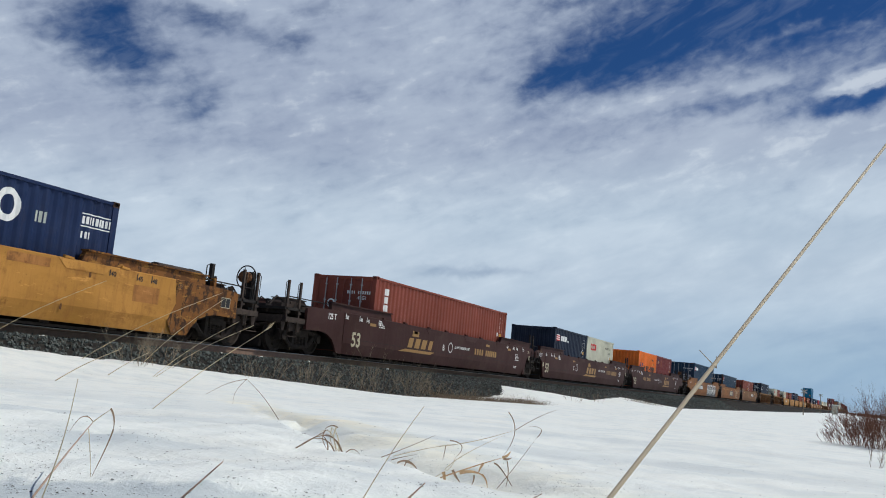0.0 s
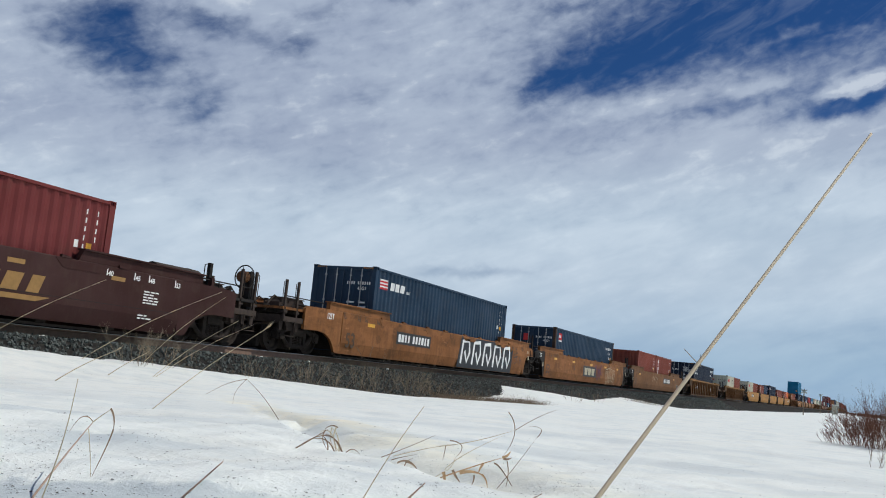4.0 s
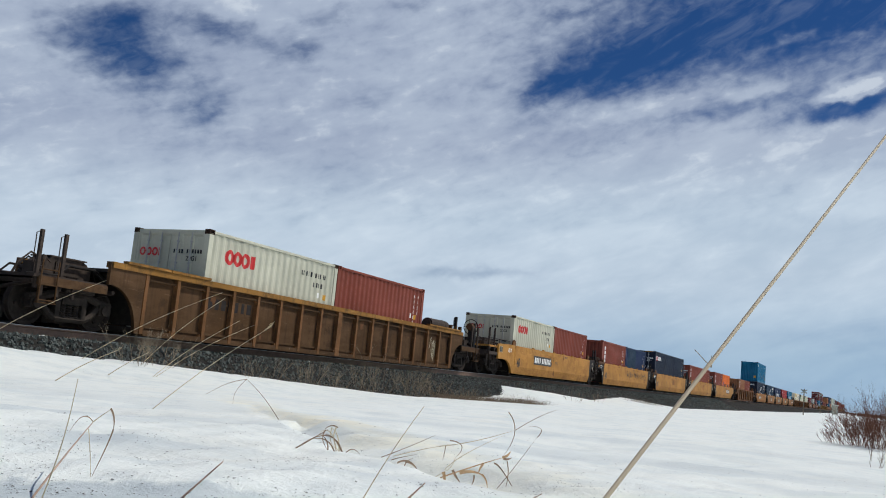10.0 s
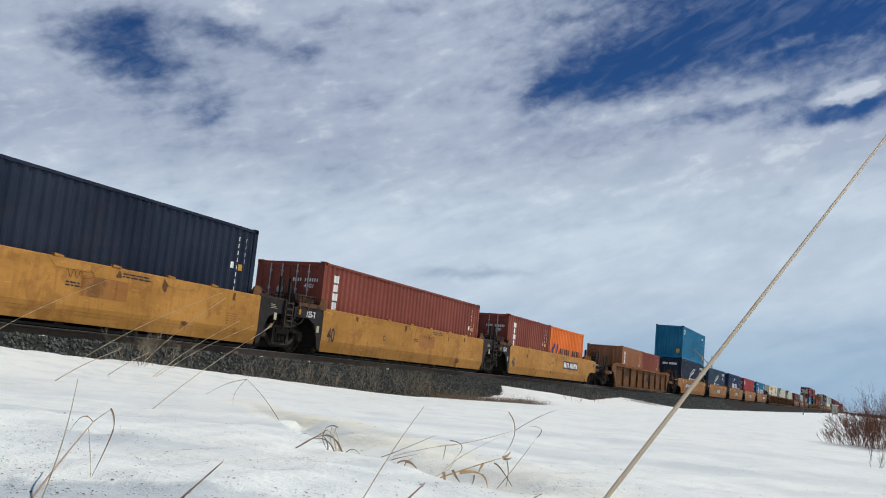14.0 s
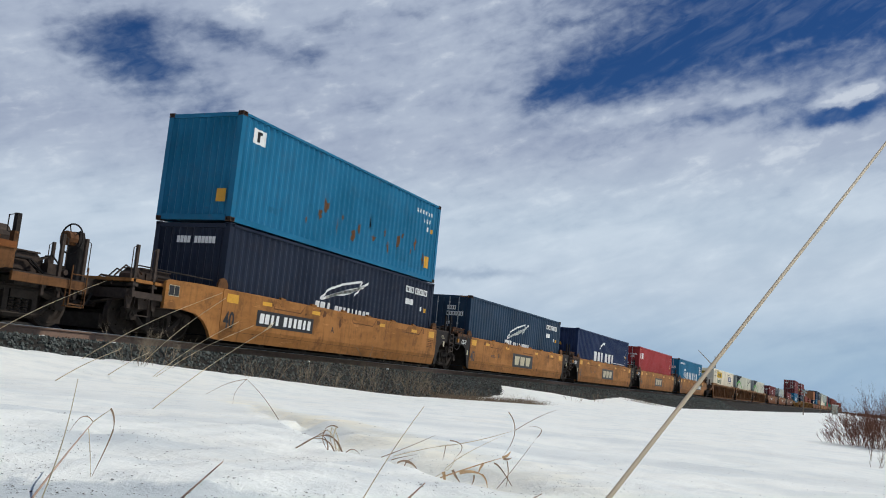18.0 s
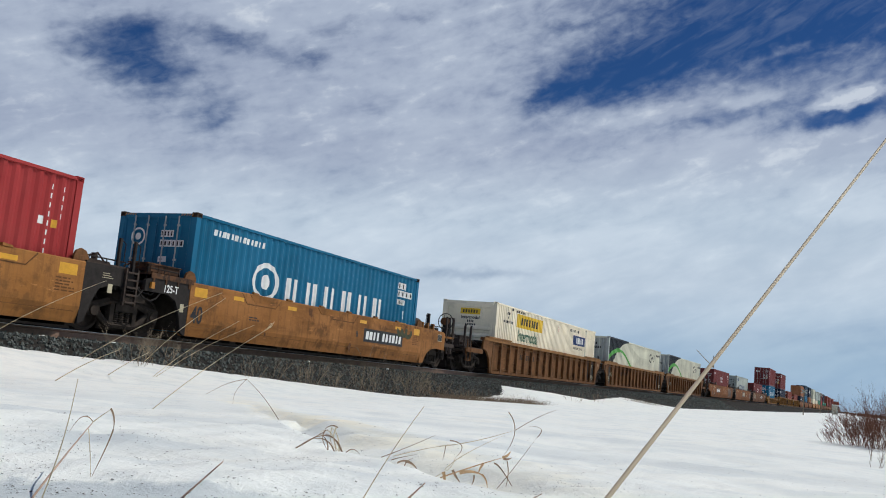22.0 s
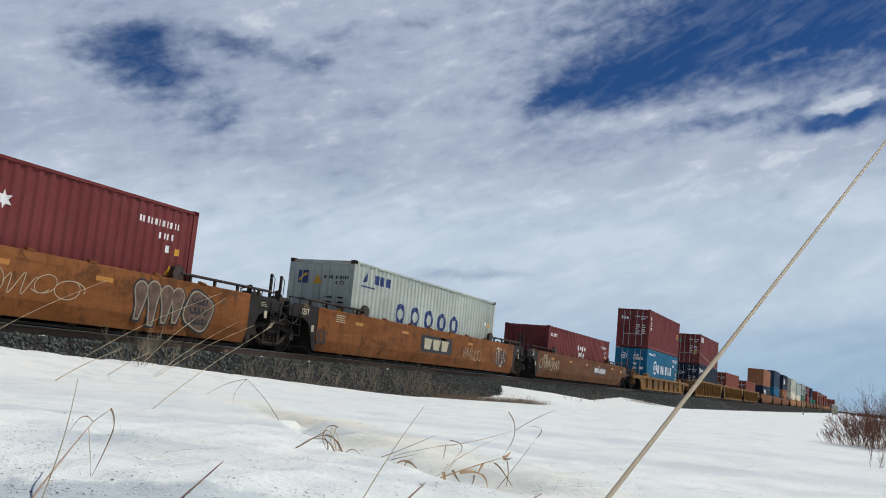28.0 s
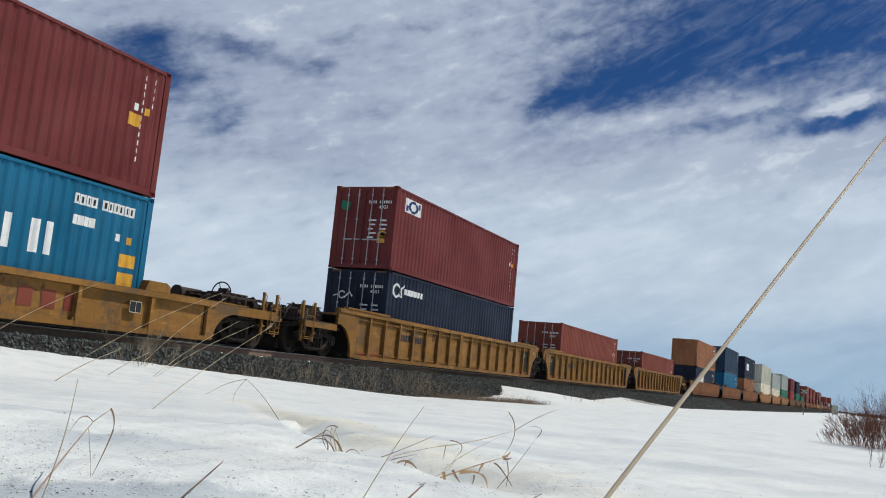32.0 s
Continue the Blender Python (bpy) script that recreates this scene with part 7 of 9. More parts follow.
RUST_CHORD = paint("orange rust top chord", (0.265, 0.130, 0.044), 0.65, 0.5, 0.5, (0.10, 0.045, 0.02))
END_GREY = paint("grey container paint", (0.44, 0.46, 0.43), 0.5, 0.15, 0.06)
# -- three-unit rust brown ribbed car with long domestic containers
for i, c in enumerate((396.28, 415.88, 435.43)):
    car = well_car(c, "rib", 8.2, RUST_BROWN, "rust brown ribbed articulated well car with black end panels", "end" if i == 0 else "rest", "end" if i == 2 else "share", trim=RUST_CHORD, brake=0)
    for sx in (-1, 1):
        if (i == 0 and sx < 0) or (i == 2 and sx > 0):
            continue
        side_mark(car, "end_panel", lambda bm: rect(bm, -0.62, 0, 1.24, 1.24), BLACK, sx * 7.57, 0.10, -0.062, "black painted end panel")
        side_word(car, "125T" if sx < 0 else "53", 0.34 if sx < 0 else 0.22, -8.12 if sx < 0 else 7.75, 0.38 if sx < 0 else 0.98, CREAM, 0.85, -0.056)
        small_print(car, 7.25 if sx > 0 else -7.9, 0.85 if sx < 0 else 0.5, 4, 0.6, CREAM, i + 50)
    side_word(car, "53", 0.36, 6.0, 0.62, INK, 1, -0.055)
    side_mark(car, "faded_marking", lambda bm: strokes(bm, 0, 0, 9, 0.18, 0.24, 0.3, 3), BLACK, -4.6, 0.8, -0.06)
t = container(388.4, L53, HC, "cream", "long cream container with yellow, green and blue panels", "panel", 0.04)
mark("trade_plate", lambda bm: rect(bm, 0, 0, 3.75, 0.62), LEMON, t, L53, 2.65, 2.02, "yellow panel")
mark("trade_mark", lambda bm: strokes(bm, 0.55, 0.14, 7, 0.28, 0.34, 0.3, 4, 0.03, 0.3), INK, t, L53, 2.65, 2.02, out=0.005)
word("lettering", "Intermodal", 0.74, -L53 / 2 + 2.9, -W2 - WIDER + 0.012, 1.42, DEEP_GREEN, t, "dark green word on the side", 0.86)
mark("trade_plate", lambda bm: rect(bm, 0, 0, 2.25, 0.52), BLUE_MARK, t, L53, 11.85, 1.84, "dark blue panel")
mark("trade_mark", lambda bm: strokes(bm, 0.5, 0.10, 5, 0.22, 0.32, 0.25, 7, 0, 0.34), WHITE, t, L53, 11.85, 1.84, out=0.005)
word("lettering", "SHIPPING SUPPLY SPECIALISTS", 0.17, -L53 / 2 + 11.85, -W2 - WIDER + 0.012, 1.60, INK, t, "", 0.78)
mark("registration", lambda bm: strokes(bm, 0, 0, 10, 0.11, 0.13, 0.5, 3), INK, t, L53, 11.2, 2.52)
mark("registration", lambda bm: (strokes(bm, 0, 0, 8, 0.1, 0.11, 0.5, 5), strokes(bm, 0.42, 0.38, 3, 0.08, 0.12, 0.5, 6), strokes(bm, 0.5, 0.2, 1, 0.08, 0.1, 0.5, 6)), INK, t, L53, 1.0, 2.1)
mark("side_stroke", lambda bm: rect(bm, 0, 0, 0.06, 0.34), RED_MARK, t, L53, 9.0, 2.3, "short red stroke")
mark("registration", lambda bm: strokes(bm, 0, 0, 11, 0.08, 0.10, 0.5, 8), INK, t, L53, 2.45, 2.68)
for x in (2.0, 14.2):
    mark("lift_post", lambda bm: rect(bm, 0, 0, 0.10, 2.6), PAINTS["silver"], t, L53, x, 0.16)
    mark("lift_casting", lambda bm: rect(bm, 0, 0, 0.20, 0.16), INK, t, L53, x - 0.05, HC - 0.2)
end_mark(t, "trade_plate", lambda bm: rect(bm, 0, 0, 0.95, 0.26), LEMON, L53, -0.45, 2.3, -0.066)
end_mark(t, "trade_mark", lambda bm: strokes(bm, 0.08, 0.06, 6, 0.09, 0.14, 0.4, 3), INK, L53, -0.42, 2.3, -0.063)
end_word(t, "Intermodal", 0.20, -0.40, 2.10, L53, INK, -0.065)
end_mark(t, "registration", lambda bm: (strokes(bm, 0, 0.16, 4, 0.06, 0.11, 0.4, 3), strokes(bm, -0.08, 0, 6, 0.06, 0.11, 0.4, 5)), INK, L53, -0.1, 1.78, -0.065)
CHARCOAL = paint("charcoal container paint", (0.020, 0.024, 0.030), 0.5, 0.06, 0.04)
BONE = paint("bone white container paint", (0.66, 0.645, 0.51), 0.5, 0.12, 0.08)
PAINTS["bone"] = BONE
for s in (407.88, 427.43):
    t = container(s, L53B, HC, "bone", "long bone white container with a dark field and green arc", False, 0.04, end=END_GREY, castings=END_GREY, posts=END_GREY)
    def dark_field(bm):
        top = HC - 0.10
        edge = [(5.3, top), (4.6, 2.74), (3.9, 2.62), (3.2, 2.42), (2.6, 2.16), (2.0, 1.80), (1.5, 1.42), (1.1, 1.0), (0.8, 0.5), (0.7, 0.16)]
        for (ax, az), (bx_, bz) in zip(edge, edge[1:]):
            poly(bm, ((bx_, bz), (ax, az), (ax, top), (bx_, top)))
        rect(bm, 0.13, 0.16, 0.57, top - 0.16)
    mark("dark_field", dark_field, CHARCOAL, t, L53B, 0, 0, "charcoal painted field")
    mark("green_arc", lambda bm: band(bm, [(0.14, 1.52), (0.7, 1.78), (1.4, 2.00), (2.2, 2.14), (3.0, 2.18)], 0.27) or band(bm, [(2.9, 2.18), (3.7, 2.12), (4.5, 1.94), (5.3, 1.68), (6.2, 1.34), (7.1, 0.98), (7.8, 0.6)], 0.17), GREEN_MARK, t, L53B, 0, 0, "bright green arc", out=0.005)
    mark("emblem", lambda bm: (hoop(bm, 0.44, 0.26, 0.36, 0.28, 0.11), band(bm, [(0.98, 0.5), (1.5, 0.04)], 0.12), rect(bm, 1.56, 0.0, 0.11, 0.54)), INK, t, L53B, 12.2, 1.92, "black looped line emblem")
    mark("registration", lambda bm: strokes(bm, 0, 0, 8, 0.11, 0.15, 0.5, 3), INK, t, L53B, 14.5, 2.4)
    mark("emblem", lambda bm: poly(bm, ((0, 0), (0.18, 0.28), (0, 0.56), (-0.18, 0.28))), PAINTS["silver"], t, L53B, 3.5, 1.55, "grey diamond placard")
    bm = bmesh.new()
    box(bm, -L53B / 2 + 0.18, -L53B / 2 + 5.3, -W2 - WIDER - 0.004, -W2 - WIDER + 0.05, HC - 0.10, HC + 0.003)
    part("painted_rail", bm, CHARCOAL, t, "top rail painted charcoal")
    mark("lift_post", lambda bm: rect(bm, 0, 0, 0.06, 0.85), INK, t, L53B, 2.0, 1.92, out=0.004)
    mark("lift_casting", lambda bm: rect(bm, 0, 0, 0.16, 0.14), INK, t, L53B, 1.95, HC - 0.2, out=0.004)
    mark("lift_post", lambda bm: rect(bm, 0, 0, 0.05, 2.6), PAINTS["silver"], t, L53B, 14.15, 0.16)
    end_mark(t, "emblem", lambda bm: (hoop(bm, 0.14, 0.085, 0.11, 0.09, 0.045), band(bm, [(0.34, 0.17), (0.54, 0.0)], 0.045)), INK, L53B, -0.9, 2.1)
    end_mark(t, "registration", lambda bm: (strokes(bm, 0, 0.25, 4, 0.1, 0.14, 0.3, 3), strokes(bm, 0, 0, 6, 0.1, 0.14, 0.3, 3)), INK, L53B, 0.05, 2.1)

# -- rusty orange three-unit car
for i, c in enumerate((459.2, 478.9, 498.78)):
    car = well_car(c, "smooth", 8.2, SOOTY_BROWN if i == 2 else ORANGE_BROWN, "rusty orange brown articulated well car covered in sprayed scribbles", "end" if i == 0 else "rest", "end" if i == 2 else "share", end_paint=BLACK)
    tape(car, (-5.8, -2.6, 0.6, 3.2, 6.4), 1.06, 0.48, 0.10, DULL_TAPE)
    side_word(car, "53", 0.55, -8.2, 0.36, INK, 0.95)
    end_board(car, "125T", -9.1, CREAM, 0.24, 1.12)
    small_print(car, -7.2, 1.25, 4, 0.6, CREAM, i + 60)
    if i == 0:
        placard(car, -5.0, 0.64)
        side_word(car, "B", 0.34, -1.6, 0.66, INK)
        for grow, out, fill, lab in ((0.07, 0.005, INK, "black sprayed backing"), (0.03, 0.010, SPRAY, "pale sprayed outline"), (-0.012, 0.015, WEATHERED_TAG, "faded sprayed lobes")):
            side_mark(car, "graffiti", lambda bm: lobes(bm, 4.1, 5.7, 0.28, 1.28, grow, 0.0), fill, 0, 0, out, lab)
        for rx, rz, out, fill in ((0.58, 0.52, 0.006, INK), (0.53, 0.47, 0.011, SPRAY), (0.49, 0.43, 0.015, WEATHERED_TAG)):
            side_mark(car, "graffiti", lambda bm: poly(bm, [(6.25 + rx * q * math.cos(a), 0.74 + rz * q * math.sin(a)) for a, q in ((k * math.tau / 28, 1 + 0.08 * math.sin(k * 0.9)) for k in range(28))][::-1]), fill, 0, 0, out, "round sprayed patch")
        side_mark(car, "graffiti", lambda bm: (squiggle(bm, 5.95, 6.55, 0.88, 1.08, 3, 10, 0.05, 4), squiggle(bm, 5.9, 6.6, 0.66, 0.84, 5, 10, 0.05, 4), squiggle(bm, 5.85, 6.6, 0.40, 0.62, 7, 10, 0.05, 5)), INK, 0, 0, 0.019, "black sprayed scribble")
        graffiti(car, 0.2, 2.6, 0.5, 1.1, CREAM, 44, 0.03, 5)
        graffiti(car, -7.6, -6.6, 0.4, 1.1, CREAM, 45, 0.05, 3)
    if i == 1:
        slab_mark(car, -1.3, 0.55)
        side_word(car, "C", 0.26, -3.5, 0.68, INK)
        graffiti(car, 2.6, 4.4, 0.4, 1.0, CREAM, 46, 0.03, 6)
        graffiti(car, 6.0, 7.3, 0.25, 1.3, INK, 47, 0.12, 3, "black sprayed rounded shape")
        graffiti(car, 6.1, 7.2, 0.35, 1.25, WHITE, 48, 0.04, 4)
    if i == 2:
        placard(car, 2.15, 0.66)
        box_placard(car, 9.34, 1.0, 0.54, 0.25)
        side_mark(car, "rust_patch", lambda bm: rect(bm, 0, 0, 0.52, 0.16), DULL_TAPE, 8.49, 0.95, -0.009, "orange bared patch")
        side_word(car, "A", 0.34, 1.4, 0.72, INK)
        graffiti(car, -7.9, -4.7, 0.5, 1.2, CREAM, 49, 0.05, 7, "pale sprayed scribble")
        graffiti(car, -7.4, -5.0, 0.45, 1.0, SPRAY, 50, 0.03, 9)
        graffiti(car, -2.4, 1.2, 0.6, 1.2, FAINT_SPRAY, 51, 0.03, 6)
        graffiti(car, 3.2, 4.6, 1.05, 1.3, FAINT_SPRAY, 52, 0.03, 3)
for s, h, lab, d in ((453.1, HC, "tall maroon container with seven white stars", True), (492.72, LOW, "maroon container with seven white stars", False)):
    t = container(s, L40, h, "maroon", lab, d)
    seven_stars(t, L40, h)
    id_bars(t, L40, h, seed=53)
    mark("warning_triangle", lambda bm: poly(bm, ((0, 0), (0.26, 0), (0.13, 0.26))), SIGNAL_YELLOW, t, L40, 11.3, h - 1.65)
    if d:
        door_marks(t, L40, h, 20, WHITE, "45G1")
        end_mark(t, "trade_mark", lambda bm: strokes(bm, 0, 0, 3, 0.22, 0.22, 0.2, 5, 0, 0.36), WHITE, L40, -0.95, h - 0.62)
t = container(472.82, L40, HC, "silver", "tall light grey container with broad blue bars and emblem", castings=RUST_CASTING)
def five_rounds(bm):
    for k in range(5):
        hoop(bm, k * 1.15 + 0.34, 0.30, 0.28, 0.28, 0.17)
mark("trade_mark", five_rounds, BLUE_MARK, t, L40, 3.1, 1.22, "broad blue rounded bars")
mark("emblem", lambda bm: (poly(bm, ((0, 0), (0.3, 0.1), (0.3, 0.5))), rect(bm, -0.1, -0.12, 0.9, 0.05), rect(bm, 0.75, 0.05, 0.3, 0.3), rect(bm, 1.15, 0.05, 0.3, 0.3), rect(bm, 1.55, 0.05, 0.3, 0.3)), BLUE_MARK, t, L40, 0.65, 2.25, "small blue emblem")
id_bars(t, L40, HC, upright=True, seed=55, ink=INK)
door_marks(t, L40, HC, 22, INK, "45G1")
end_mark(t, "emblem", lambda bm: rect(bm, 0, 0, 0.38, 0.42), BLUE_MARK, L40, -0.85, 2.1)
end_mark(t, "emblem", lambda bm: band(bm, [(0.05, 0.08), (0.2, 0.25), (0.34, 0.32)], 0.08), SIGNAL_YELLOW, L40, -0.85, 2.1, 0.009)
end_mark(t, "warning_triangle", lambda bm: poly(bm, ((0, 0), (0.34, 0), (0.17, 0.32))), SIGNAL_YELLOW, L40, -0.28, 2.1)

# -- low yellow ribbed cars with stacked containers
for i, (c, le, ri) in enumerate(((522.35, "end", "end"), (545.95, "end", "share"), (565.6, "rest", "share"), (585.4, "rest", "end"))):
    car = well_car(c, "rib" if i else "low", 8.2, BROWN_YELLOW, "soiled yellow ribbed well car with red sill patches" if i else "soiled yellow low-sided ribbed well car", le, ri, trim=BROWN_YELLOW, brake=1 if i == 0 else 0, end_dark=False, pitch=2.1 if i == 0 else 1.05)
    side_word(car, "53", 0.34, -1.1, 0.36, INK, 0.9, -0.055)
    if i == 0:
        side_mark(car, "registration", lambda bm: (strokes(bm, 0, 0, 4, 0.18, 0.22, 0.25, 3), strokes(bm, 1.1, 0, 6, 0.15, 0.22, 0.25, 5)), INK, -5.2, 0.36, -0.058)
        side_mark(car, "trade_mark", lambda bm: (rect(bm, 0.1, 0, 0.34, 0.37), rect(bm, 0.66, 0, 0.34, 0.37), rect(bm, 1.22, 0, 0.34, 0.37)), PAINTS["red"], 2.7, 0.36, -0.056, "faded red mark")
    else:
        side_mark(car, "red_patch", lambda bm: rect(bm, 0, 0, 1.3, 0.16), RED_MARK, -7.8, 0.10, -0.056, "red painted sill patch")
        side_mark(car, "registration", lambda bm: strokes(bm, 0, 0, 10, 0.15, 0.22, 0.25, 5), INK, -5.2, 0.80, -0.058)
        side_mark(car, "red_patch", lambda bm: rect(bm, 0, 0, 1.3, 0.16), RED_MARK, 6.5, 0.10, -0.056, "red painted sill patch")
    i or box_placard(car, 5.6, 0.50)
    if i:
        for sx in (-1, 1):
            if (le if sx < 0 else ri) != "end":
                side_mark(car, "end_panel", lambda bm: rect(bm, -0.45, 0, 0.9, 1.1), BLACK, sx * 7.7, 0.14, -0.0585, "black painted end panel")
                side_word(car, "53", 0.2, sx * 7.7 - 0.1, 0.95, CREAM, 0.85, -0.054)
t = container(516.28, L40, HC, "hanjin", "petrol blue container under a maroon one, white ring emblem")
round_emblem_bars(t, L40, HC)
id_bars(t, L40, HC, True, 10)
door_marks(t, L40, HC, 24, WHITE, "", True)
for z in (1.25, 0.85):
    mark("height_plate", lambda bm: rect(bm, 0, 0, 0.5, 0.28), SIGNAL_YELLOW, t, L40, 11.4, z, "orange height plate")
    end_mark(t, "height_plate", lambda bm: rect(bm, 0, 0, 0.28, 0.16), SIGNAL_YELLOW, L40, -0.9 if z > 1 else -0.4, 0.5)
t = container(516.28, L40, HC, "maroon", "maroon container stacked on a blue one, white marks", True, 2.93)
mark("trade_mark", lambda bm: (rect(bm, 0.12, 0.74, 0.18, 0.26), hoop(bm, 0.22, 0.46, 0.11, 0.11, 0.09), rect(bm, 0.10, 0.0, 0.24, 0.22)), WHITE, t, L40, 0.55, 1.38, "white column of marks")
end_mark(t, "trade_mark", lambda bm: (rect(bm, 0, 0, 0.10, 0.24), hoop(bm, 0.24, 0.09, 0.07, 0.08, 0.06), rect(bm, 0.38, 0, 0.14, 0.17)), WHITE, L40, -0.9, 2.1)
door_marks(t, L40, HC, 26, WHITE, "45G1")
id_bars(t, L40, HC, upright=True, seed=57)
mark("warning_plate", lambda bm: rect(bm, 0, 0, 0.36, 0.28), SIGNAL_YELLOW, t, L40, 11.1, 1.42)
t = container(539.85, L40, HC, "navy", "navy container under a maroon one, white curled emblem", True)
mark("emblem", lambda bm: (band(bm, arc(0.35, 0.2, 0.22, 0.22, 30, 330, 14), 0.08), band(bm, [(0.5, 0.1), (0.75, 0.0), (0.7, 0.3), (0.95, 0.42)], 0.08), strokes(bm, 0.95, 0.12, 6, 0.20, 0.20, 0.25, 5, 0, 0.3)), WHITE, t, L40, 0.35, 2.1, "white curled emblem and bars")
end_mark(t, "emblem", lambda bm: (band(bm, arc(0.2, 0.1, 0.12, 0.12, 30, 330, 12), 0.05), band(bm, [(0.3, 0.0), (0.5, 0.2), (0.62, 0.05)], 0.06), band(bm, [(0.1, 0.12), (-0.15, 0.05)], 0.04)), WHITE, L40, -0.75, 1.9)
door_marks(t, L40, HC, 28, WHITE, "45G1")
t = container(539.85, L40, HC, "maroon", "maroon container stacked on a navy one, blue and white emblem", True, 2.93)
mark("emblem", lambda bm: rect(bm, 0, 0, 1.2, 0.5), WHITE, t, L40, 0.75, 2.15, "white emblem field")
mark("emblem", lambda bm: (band(bm, arc(0.6, 0.25, 0.3, 0.18, 0, 360, 14), 0.10), rect(bm, 0.05, 0.05, 0.2, 0.2), rect(bm, 0.95, 0.25, 0.2, 0.2)), BLUE_MARK, t, L40, 0.75, 2.15, out=0.005)
door_marks(t, L40, HC, 30, WHITE, "45G1")
end_mark(t, "warning_plate", lambda bm: rect(bm, 0, 0, 0.3, 0.34), SIGNAL_YELLOW, L40, 0.6, 0.9)
end_mark(t, "label_patch", lambda bm: poly(bm, ((0, 0), (0.3, -0.1), (0.38, 0.2), (0, 0.3))), PAINTS["green"], L40, -0.95, 2.1)
id_bars(t, L40, HC, upright=True, seed=59)
for s, h, col, k in ((559.55, HC, "red", 61), (579.3, LOW, "red", 63)):
    t = container(s, L40, h, col, "brick red container with closed doors and small white figures")
    id_bars(t, L40, h, upright=True, seed=k)
    door_marks(t, L40, h, k, WHITE, "45G1" if h > 2.7 else "42G1")

# -- the rest of the train, far behind
REST = [
    (609.1, 40, "navy", "tan"), (628.7, 40, "hanjin", "slate"), (648.3, 40, "tan", "navy"), (671.9, 53, "cream", "grey"), (691.5, 53, "cream", "silver"),
    (711.1, 53, "green", "silver"), (734.7, 40, "bright_red", "maroon"), (754.3, 40, "green", "navy"), (773.9, 40, "green", ""), (797.5, 40, "red", "red"),
    (817.1, 40, "maroon", "red"), (836.7, 40, "red", "red"), (860.3, 40, "red", "maroon"), (879.9, 40, "slate", "red"), (899.5, 40, "red", ""),
    (923.1, 40, "maroon", ""), (942.7, 40, "blue", "red"), (962.3, 40, "red", ""), (985.9, 40, "grey", ""), (1005.5, 40, "navy", "red"), (1025.1, 40, "red", "")]
for k, (c, ln, low, high) in enumerate(REST):
    well_car(c, "smooth", 8.2, (ORANGE_BROWN, OCHRE, RUST_BROWN)[k // 3 % 3], "orange brown well car far down the train", "end" if k % 3 == 0 else "rest", "end" if k % 3 == 2 else "share", end_paint=BLACK, detail=1)
    length = L53 if ln == 53 else L40
    for lev, col in ((0, low), (2.93, high)):
        if col:
            t = container(c - length / 2, length, HC if k % 4 else LOW, col, f"{'stacked' if lev else 'loaded'} corrugated container far down the train", k % 2 == 0, lev if k % 4 or not lev else 2.62, detail=1)
            if k < 8:
                id_bars(t, length, HC if k % 4 else LOW, seed=70 + k, ink=INK if col in ("cream", "grey", "silver") else WHITE)
            if k in (0, 2) and col == "navy":
                mark("emblem", lambda bm: rect(bm, 0, 0, 2.6, 0.9), WHITE, t, length, 2.2, 1.1)

# ---- stones, weeds and grass beside the track ----
def varied(name, colour):
    """Broken stone: every piece a little lighter or darker."""
    m, nt, b = nodes_of(name)
    geo = nt.nodes.new("ShaderNodeNewGeometry")
    f = noise_of(nt, coords(nt), 30, 4, 0.6, 0.3, 0.7)
    c = mix(nt, geo.outputs["Random Per Island"], tuple(x * 0.45 for x in colour), tuple(x * 1.7 for x in colour))
    c = mix(nt, math_node(nt, "MULTIPLY", f, 0.35), c, tuple(x * 0.5 for x in colour))
    nt.links.new(c, b.inputs["Base Color"])
    b.inputs["Roughness"].default_value = 0.8
    return m


STONE = [varied("grey green stone", (0.076, 0.086, 0.077)), varied("dusty brown stone", (0.078, 0.070, 0.055))]
def straw(name, colour, spread):
    """Dry grass lets part of the light through."""
    m = plain(name, colour, 0.7, spread, 30, 0, 0.0)
    nt = m.node_tree
    b, out = nt.nodes["Principled BSDF"], nt.nodes["Material Output"]
    tr = nt.nodes.new("ShaderNodeBsdfTranslucent")
    nt.links.new(b.inputs["Base Color"].links[0].from_socket, tr.inputs["Color"])
    ms = nt.nodes.new("ShaderNodeMixShader")
    ms.inputs[0].default_value = 0.4
    nt.links.new(b.outputs[0], ms.inputs[1])
    nt.links.new(tr.outputs[0], ms.inputs[2])
    nt.links.new(ms.outputs[0], out.inputs["Surface"])
    return m


STRAW = straw("dry straw", (0.84, 0.72, 0.52), 0.22)


def smooth_straw():
    """A sound dry stem, pale, with slow changes of tone along it."""
    m, nt, b = nodes_of("pale smooth straw")
    c = mix(nt, noise_of(nt, coords(nt), 7.0, 1, 0.4, 0.3, 0.7), (0.43, 0.345, 0.235), (0.53, 0.445, 0.315))
    nt.links.new(c, b.inputs["Base Color"])
    b.inputs["Roughness"].default_value = 0.7
    return m


STRAW_PALE = smooth_straw()
STRAW_DARK = straw("weathered brown straw", (0.44, 0.315, 0.21), 0.4)
STRAW_WARM = straw("tan dry leaves", (0.70, 0.47, 0.26), 0.4)
STUB = straw("sun-bleached brown stalk", (0.62, 0.46, 0.35), 0.3)
TWIG = plain("reddish brown twigs", (0.17, 0.075, 0.048), 0.8, 0.35, 20)
TWIG_GREY = plain("grey brown dead weed", (0.27, 0.215, 0.15), 0.85, 0.35, 20)
GRIT = plain("wet dark grit", (0.05, 0.042, 0.034), 0.8, 0.4, 20)


